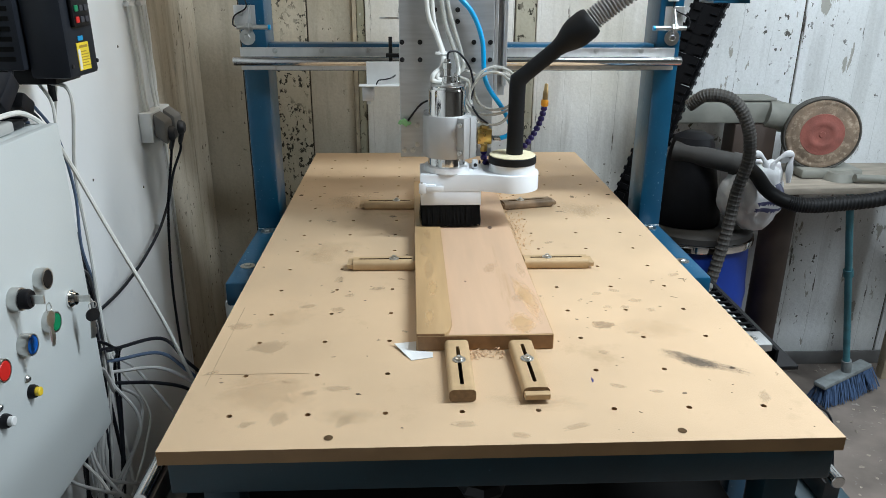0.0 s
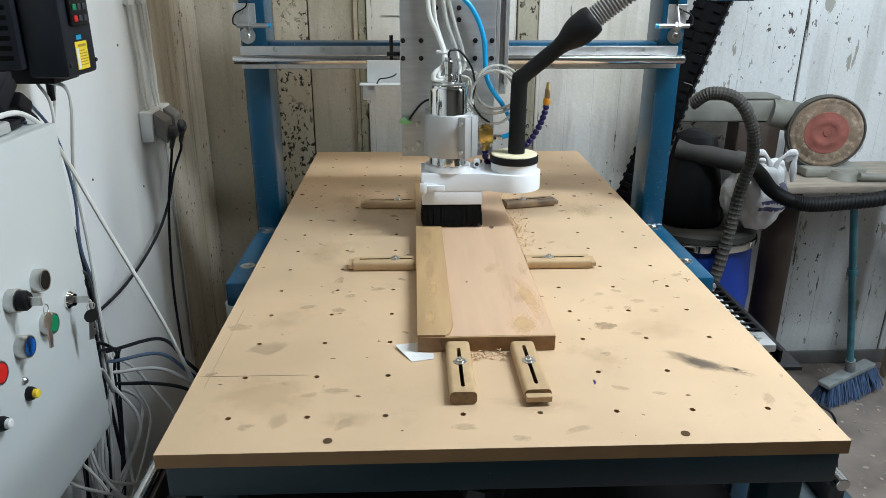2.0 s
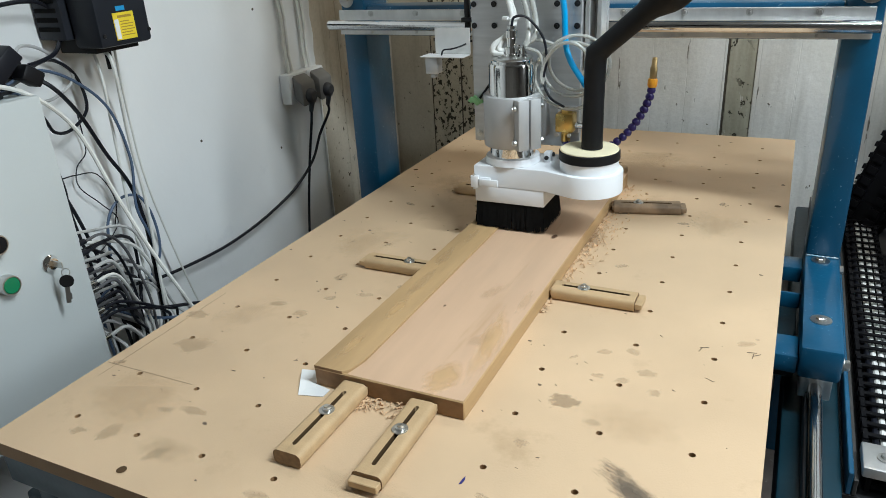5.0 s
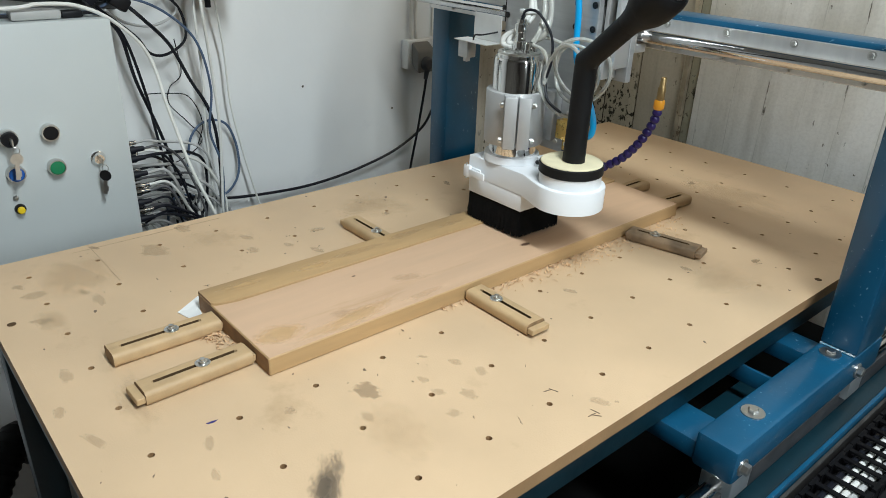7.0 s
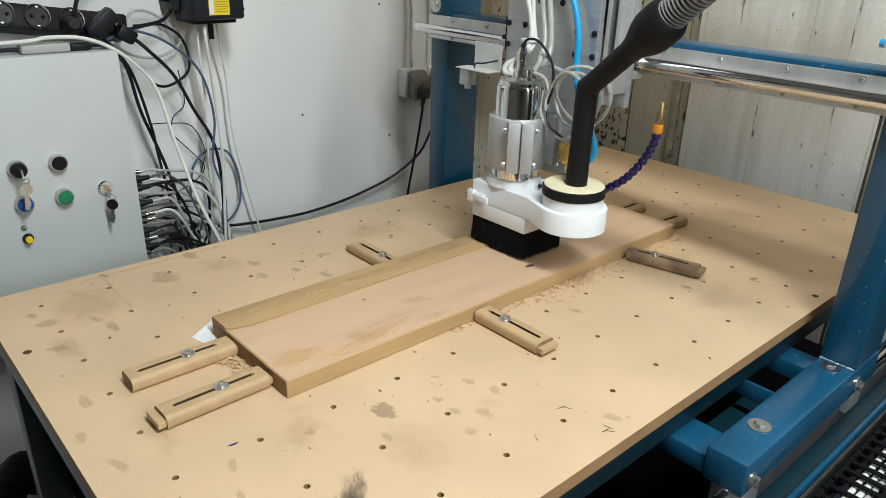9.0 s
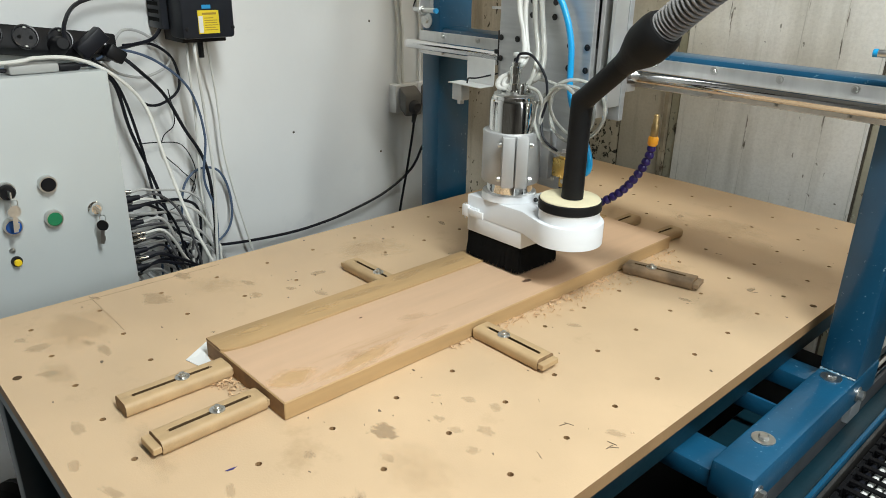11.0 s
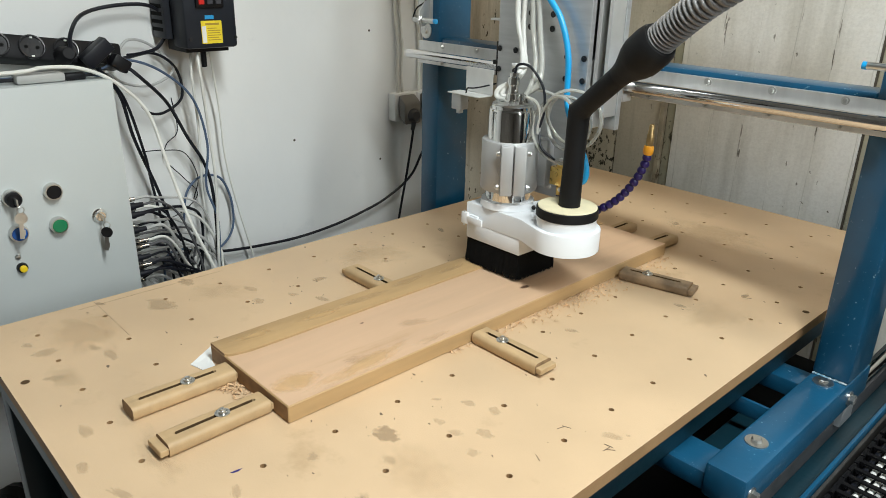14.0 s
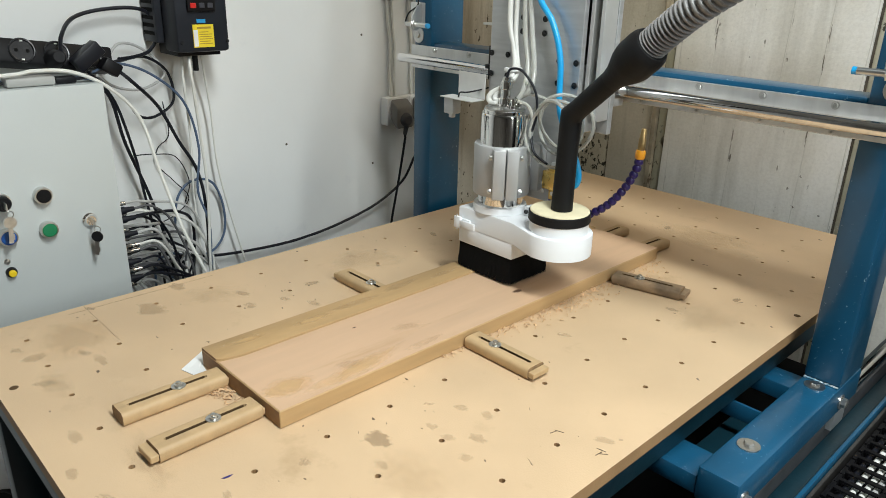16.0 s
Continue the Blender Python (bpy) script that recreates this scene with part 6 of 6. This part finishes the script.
tube(bm, ((-0.10, 0.055, 0.375), (-0.09, 0.05, 0.41), (-0.02, 0.0, 0.420), (0.05, -0.045, 0.41), (0.06, -0.055, 0.375)), 0.014, 10, 8)
part("handle", bm, M_PLASTIC_B, vac)
bm = ident()
box(bm, 0.02, 0.05, -0.142, -0.128, 0.265, 0.315, 0.003)
part("latch", bm, M_ZINC, vac)
for a in range(4):
    bm = ident()
    turn(bm, [(0.018, 0.0), (0.02, 0.015), (0.012, 0.034)], Matrix.Translation((0.085 * math.cos(a * 1.571 + 0.4), 0.085 * math.sin(a * 1.571 + 0.4), 0)), 12)
    part("caster", bm, M_PLASTIC_B, vac)
cable("black mains cable trailing over the floor", ((VX + 0.13, VY, 0.26), (VX + 0.17, VY - 0.03, 0.22), (VX + 0.18, VY - 0.08, 0.05), (VX + 0.17, VY - 0.2, FLOOR + 0.005), (VX + 0.25, VY - 0.5, FLOOR + 0.005)), 0.004, M_BCAB)

# ---- things under and before the table ----
bm = ident()
turn(bm, [(0.034, 0.0), (0.036, 0.006), (0.030, 0.016), (0.012, 0.024), (0.010, 0.04), (0.006, 0.042), (0.006, 0.075)], Matrix.Translation((-0.02, 0.02, 0.666)), 8)
mesh_thing("star_knob", bm, M_BOLT, "black star knob under the table front", "knob")
bm = ident()
tube(bm, ((-0.62, -0.02, 0.30), (-0.55, -0.06, 0.38), (-0.50, -0.13, 0.30), (-0.49, -0.18, 0.12), (-0.50, -0.22, FLOOR + 0.036)), 0.034, 14, 16, radius=lambda i, n: 0.036 if i % 2 else 0.033)
mesh_thing("flexible_hose", bm, M_RUBBER, "thick black hose standing before the table leg", "hose", "shop hoses")
# filler block, added to darken the space beneath the table
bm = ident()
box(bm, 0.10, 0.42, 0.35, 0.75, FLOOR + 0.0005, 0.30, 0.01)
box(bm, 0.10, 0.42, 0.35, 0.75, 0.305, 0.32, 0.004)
mesh_thing("dark_filler_block", bm, M_DARK, "near-black filler block under the table", "crate")

# ---- marks, paper and shavings on the table ----
def stain_mat(name, col, strength, sc, lo=0.06, hi=0.36):
    m = bpy.data.materials.new(name)
    m.use_nodes = True
    nt = m.node_tree
    L = nt.links.new
    bs = nt.nodes["Principled BSDF"]
    bs.inputs["Base Color"].default_value, bs.inputs["Roughness"].default_value = (*col, 1), 0.65
    tc, oi = nt.nodes.new("ShaderNodeTexCoord"), nt.nodes.new("ShaderNodeObjectInfo")
    mp = nt.nodes.new("ShaderNodeMapping")
    mp.inputs["Location"].default_value = (-0.5, -0.5, -0.5)
    L(tc.outputs["Generated"], mp.inputs[0])
    ln = nt.nodes.new("ShaderNodeVectorMath")
    ln.operation = "LENGTH"
    flat = nt.nodes.new("ShaderNodeVectorMath")
    flat.operation = "MULTIPLY"
    flat.inputs[1].default_value = (1.55, 1.55, 0)
    L(mp.outputs[0], flat.inputs[0])
    L(flat.outputs[0], ln.inputs[0])
    nz = nt.nodes.new("ShaderNodeTexNoise")
    nz.noise_dimensions = "4D"
    nz.inputs["Scale"].default_value, nz.inputs["Detail"].default_value, nz.inputs["Roughness"].default_value = sc, 7, 0.65
    ws = nt.nodes.new("ShaderNodeMath")
    ws.operation = "MULTIPLY"
    ws.inputs[1].default_value = 40
    L(oi.outputs["Random"], ws.inputs[0])
    L(ws.outputs[0], nz.inputs["W"])
    L(tc.outputs["Generated"], nz.inputs["Vector"])
    sub = nt.nodes.new("ShaderNodeMath")
    sub.operation = "SUBTRACT"
    L(nz.outputs[0], sub.inputs[0])
    L(ln.outputs["Value"], sub.inputs[1])
    rg = nt.nodes.new("ShaderNodeMapRange")
    rg.interpolation_type = "SMOOTHSTEP"
    rg.inputs[1].default_value, rg.inputs[2].default_value, rg.inputs[4].default_value = lo, hi, strength
    L(sub.outputs[0], rg.inputs[0])
    L(rg.outputs[0], bs.inputs["Alpha"])
    return m


M_ST_D = stain_mat("dark_smear", (0.10, 0.075, 0.05), 0.85, 3.5)
M_ST_L = stain_mat("grey_smudge", (0.25, 0.185, 0.11), 0.36, 3.2, 0.10, 0.30)
M_ST_S = stain_mat("oil_spot", (0.20, 0.14, 0.08), 0.6, 4.0, 0.08, 0.25)
M_ST_W = stain_mat("board_smudge", (0.30, 0.20, 0.10), 0.26, 2.6)
M_ST_Y = stain_mat("yellow_grain", (0.46, 0.305, 0.14), 0.75, 2.0, 0.10, 0.42)
M_KNOT = stain_mat("wood_knot", (0.07, 0.030, 0.012), 1.0, 2.5)


def stain(x, y, rx, ry, deg, material, z=TOP + 0.0006, parent=None, local=None):
    rx, ry = 1.3 * rx, 1.3 * ry
    bm = ident()
    vs = [bm.verts.new(v) for v in ((-rx, -ry, 0), (rx, -ry, 0), (rx, ry, 0), (-rx, ry, 0))]
    bm.faces.new(vs)
    ob = part("stain", bm, material, parent or table, "", 0)
    ob.matrix_local = (local if local is not None else table_o) @ pose(x, y, z, 0, 0, deg)
    ob.visible_shadow = False
    return ob


stain(0.312, 0.118, 0.085, 0.026, -32, M_ST_D)
stain(0.305, 0.112, 0.045, 0.020, -30, M_ST_D, TOP + 0.0009)
stain(0.195, 0.243, 0.030, 0.022, 20, M_ST_S)
for x, y, rx, ry, d in ((-0.335, 0.185, 0.045, 0.026, 20), (-0.285, -0.01, 0.03, 0.02, 70), (-0.325, -0.02, 0.02, 0.02, 0), (-0.20, -0.015, 0.03, 0.018, 60), (-0.395, 0.255, 0.03, 0.02, 0),
                        (-0.236, 0.315, 0.024, 0.016, 0), (-0.224, 0.374, 0.016, 0.010, 30), (-0.292, 0.330, 0.030, 0.014, 15), (0.250, 0.382, 0.016, 0.014, 0), (0.216, 0.369, 0.015, 0.013, 20), (0.181, 0.342, 0.012, 0.006, 60), (-0.22, 0.06, 0.03, 0.012, 0), (-0.255, 0.05, 0.02, 0.012, 30), (0.17, 0.055, 0.02, 0.009, -20), (0.22, 0.04, 0.018, 0.007, -10), (0.25, 0.31, 0.018, 0.012, 20), (0.275, 0.335, 0.02, 0.014, 0),
                        (0.295, 0.30, 0.018, 0.013, 40), (0.22, 0.31, 0.014, 0.01, 0), (0.235, 0.215, 0.02, 0.012, 0), (0.36, 0.02, 0.03, 0.012, 70), (0.385, 0.45, 0.022, 0.012, 30), (-0.05, -0.03, 0.03, 0.012, 0), (0.09, -0.04, 0.03, 0.010, 20), (0.02, -0.055, 0.02, 0.01, 0)):
    stain(x, y, rx, ry, d, M_ST_L)
# grime smudges that also bring down the too bright left of the board
M_GRIME = stain_mat("grime_and_tone", (0.34, 0.25, 0.145), 0.36, 1.8, 0.24, 0.52)
for x, y, rx, ry, dg in ((-0.30, 0.05, 0.16, 0.13, 0), (-0.32, 0.30, 0.15, 0.16, 20), (-0.20, -0.01, 0.14, 0.07, 0), (-0.30, 0.60, 0.14, 0.20, 0), (0.28, 0.22, 0.13, 0.10, 0), (-0.27, 0.95, 0.16, 0.22, 10), (0.05, 0.02, 0.16, 0.07, 0), (0.30, 0.85, 0.11, 0.2, 0), (0.1, 1.25, 0.3, 0.2, 0)):
    stain(x, y, rx, ry, dg, M_GRIME, TOP + 0.0003)
rng = random.Random(31)
for i in range(26):
    x, y = rng.uniform(-0.41, 0.41), rng.uniform(-0.06, 1.45)
    if -0.12 < x < 0.11 and 0.15 < y < 1.06:
        continue
    s = rng.uniform(0.004, 0.014)
    stain(x, y, s * rng.uniform(1, 2.2), s, rng.uniform(0, 180), rng.choice((M_ST_L, M_ST_L, M_ST_S)), TOP + 0.0005 + rng.random() * 0.0004)
stain(0.053, 0.663, 0.018, 0.009, 80, M_KNOT, TOP + 0.0263, wp, wp_o)
stain(0.078, 0.30, 0.14, 0.030, 97, M_ST_Y, TOP + 0.0261, wp, wp_o)
stain(0.055, 0.205, 0.055, 0.036, 75, M_ST_Y, TOP + 0.0260, wp, wp_o)
stain(0.03, 0.43, 0.05, 0.02, 80, M_ST_W, TOP + 0.0262, wp, wp_o)
stain(0.065, 0.30, 0.04, 0.02, 70, M_ST_W, TOP + 0.0262, wp, wp_o)
stain(-0.085, 0.42, 0.07, 0.016, 90, M_ST_W, TOP + 0.0293, wp, wp_o)
stain(-0.082, 0.62, 0.05, 0.014, 90, M_ST_W, TOP + 0.0293, wp, wp_o)
stain(-0.02, 0.37, 0.006, 0.003, 90, M_KNOT, TOP + 0.0263, wp, wp_o)

for x, y, rx, ry, dg in ((-0.088, 0.22, 0.05, 0.013, 90), (-0.080, 0.33, 0.06, 0.016, 88), (-0.090, 0.52, 0.05, 0.014, 92), (-0.085, 0.72, 0.06, 0.016, 90), (0.085, 0.42, 0.05, 0.012, 92)):
    stain(x, y, rx, ry, dg, M_ST_Y if y < 0.4 else M_ST_W, TOP + 0.0295 if x < 0 else TOP + 0.0264, wp, wp_o)

# pencil lines, a blue dash and small nicks
bm = ident()
for x0, x1, y0, y1 in ((-0.416, -0.262, 0.1045, 0.1051), (-0.40015, -0.39985, 0.075, 0.33)):
    box(bm, x0, x1, y0, y1, TOP + 0.0002, TOP + 0.0005)
tpart("pencil_line", bm, paint("pencil_grey", (0.27, 0.195, 0.12), 0.7))
bm = ident()
slab(bm, [(0.1365, 0.066), (0.1390, 0.068), (0.1400, 0.074), (0.1385, 0.0795), (0.1372, 0.075)], TOP + 0.0002, TOP + 0.0006)
tpart("ink_mark", bm, paint("blue_ink", (0.02, 0.02, 0.16), 0.6))
rng = random.Random(17)
bm = ident()
for i in range(150):
    x, y, a, l = rng.uniform(-0.41, 0.41), rng.uniform(-0.06, 1.3), rng.uniform(0, 180), rng.uniform(0.0008, 0.0040) * (1.5 if i % 9 == 0 else 1)
    if -0.12 < x < 0.11 and 0.1 < y < 1.06:
        continue
    w = l * rng.uniform(0.12, 0.6)
    slab(bm, [(x + l * rng.uniform(0.7, 1.2) * math.cos(k + radians(a)) * (1 if j % 2 else 0.6), y + w * math.sin(k) + l * 0.4 * math.sin(radians(a)) * math.cos(k)) for j, k in enumerate([6.283 * q / 7 for q in range(7)])], TOP + 0.0002, TOP + 0.0005)
# scribbled nicks near the long edge
for x, y, a in ((0.335, 0.424, 20), (0.331, 0.418, 75), (0.393, 0.432, 10), (0.395, 0.424, 85), (0.399, 0.427, 40), (0.31, 0.975, 60), (0.18, 1.095, 10)):
    box(bm, -0.006, 0.006, -0.0005, 0.0005, 0, 0.0004, m=pose(x, y, TOP + 0.0002, 0, 0, a))
tpart("surface_wear", bm, M_STAIN)["kind"] = "stuff"
bm = ident()
slab(bm, [(-0.142, 0.182), (-0.116, 0.136), (-0.084, 0.144), (-0.084, 0.160), (-0.109, 0.1645), (-0.1085, 0.195)], TOP + 0.0003, TOP + 0.0012)
paper = mesh_thing("paper_scrap", bm, M_WHITEP, "torn white paper scrap beside the board", "paper")
for v in paper.data.vertices:
    v.co.z += max(0, -0.128 - v.co.x) * 0.25

M_SHAVE = mat("wood_shavings", (0.62, 0.41, 0.23), 0.7, vary=0.25, scale=90)


def shavings(places, count, seed):
    rng = random.Random(seed)
    bm = ident()
    for i in range(count):
        x0, x1, y0, y1 = places[rng.randrange(len(places))]
        x = x0 + (x1 - x0) * rng.random() ** 1.8 if x0 < 0.12 else rng.uniform(x0, x1)
        y = rng.uniform(y0, y1)
        l, w, a = rng.uniform(0.003, 0.011), rng.uniform(0.0004, 0.0012), rng.uniform(0, 6.28)
        cx, sx = math.cos(a), math.sin(a)
        hgt = rng.uniform(0.0008, 0.004)
        pts = []
        for k in range(4):
            t = k / 3 - 0.5
            px, py, pz = x + cx * l * t, y + sx * l * t, TOP + 0.0006 + hgt * (1 - 4 * t * t) + rng.random() * 0.0015
            pts.append((bm.verts.new((px - sx * w, py + cx * w, pz)), bm.verts.new((px + sx * w, py - cx * w, pz + rng.uniform(0, 0.001)))))
        for (p, q), (r, s) in zip(pts, pts[1:]):
            bm.faces.new((p, q, s, r))
    return bm


mesh_thing("wood_shavings", shavings(((0.1015, 0.145, 0.58, 1.04), (0.1015, 0.112, 0.44, 0.60), (0.1015, 0.14, 0.62, 0.88), (0.1015, 0.16, 0.70, 1.0), (0.1015, 0.13, 0.5, 0.9), (0.1015, 0.12, 0.60, 1.04), (-0.030, 0.024, 0.135, 0.164)), 430, 3), M_SHAVE, "pale wood shavings scattered along the board", "shavings", "", "stuff", 0)

rng = random.Random(41)
bm = ident()
for i in range(420):
    x, y = rng.uniform(0.66, 1.75), rng.uniform(0.2, 1.62)
    l, w, a = rng.uniform(0.003, 0.012), rng.uniform(0.002, 0.006), rng.uniform(0, 6.28)
    c, q = math.cos(a), math.sin(a)
    vs = [bm.verts.new((x + c * u * l - q * v * w, y + q * u * l + c * v * w, FLOOR + 0.001 + 0.003 * rng.random())) for u, v in ((-1, -0.6), (0.3, -1), (1, 0.2), (0.1, 1), (-0.8, 0.5))]
    bm.faces.new(vs)
mesh_thing("floor_litter", bm, mat("pale_litter", (0.36, 0.31, 0.25), 0.8, vary=0.4, scale=50), "pale chips and sawdust scattered on the floor", "litter", "", "stuff", 0)

# drilled grid of the spoilboard: every hole is cut through its own square of the top sheet
bm = ident()
ev = [(1, 0), (1, 1), (0, 1), (-1, 1), (-1, 0), (-1, -1), (0, -1), (1, -1)]
HR, HALF = 0.0040, 0.05
for r in range(15):
    for c in range(8):
        cx, cy = (c - 3.5) * 0.1, r * 0.1
        outer = []
        for a, b in ev:
            px = X0 if c == 0 and a < 0 else X1 if c == 7 and a > 0 else cx + HALF * a
            py = Y0 if r == 0 and b < 0 else Y1 if r == 14 and b > 0 else cy + HALF * b
            outer.append(bm.verts.new((px, py, TOP)))
        inner = [bm.verts.new((cx + HR * math.cos(k * math.pi / 4), cy + HR * math.sin(k * math.pi / 4), TOP)) for k in range(8)]
        low = [bm.verts.new((v.co.x, v.co.y, TOP - 0.010)) for v in inner]
        for k in range(8):
            j = (k + 1) % 8
            bm.faces.new((outer[k], outer[j], inner[j], inner[k]))
            bm.faces.new((inner[k], inner[j], low[j], low[k]))
        bm.faces.new(low)
bmesh.ops.remove_doubles(bm, verts=bm.verts, dist=0.0002)
rim = bmesh.ops.extrude_edge_only(bm, edges=[e for e in bm.edges if len(e.link_faces) == 1])
for v in rim["geom"]:
    if isinstance(v, bmesh.types.BMVert):
        v.co.z = TOP - 0.0105
top_sheet = tpart("drilled_top", bm, M_MDF, "", 0)
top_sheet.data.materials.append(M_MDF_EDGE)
# hole bottoms get the near-black shade colour
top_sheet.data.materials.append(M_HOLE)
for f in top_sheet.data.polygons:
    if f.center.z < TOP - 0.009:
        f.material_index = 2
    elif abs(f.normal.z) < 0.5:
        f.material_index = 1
# flat dark brown discs; the depth of these holes is only coloured
for x, y in ((-0.218, -0.052), (0.222, -0.052), (-0.40, 1.014), (0.40, 1.0)):
    bm = ident()
    turn(bm, [(0.0058, 0.0005), (0.0052, 0.0006), (0.0, 0.0003)], Matrix.Translation((x, y, TOP)), 18)
    tpart("screw_hole", bm, M_SLOT)
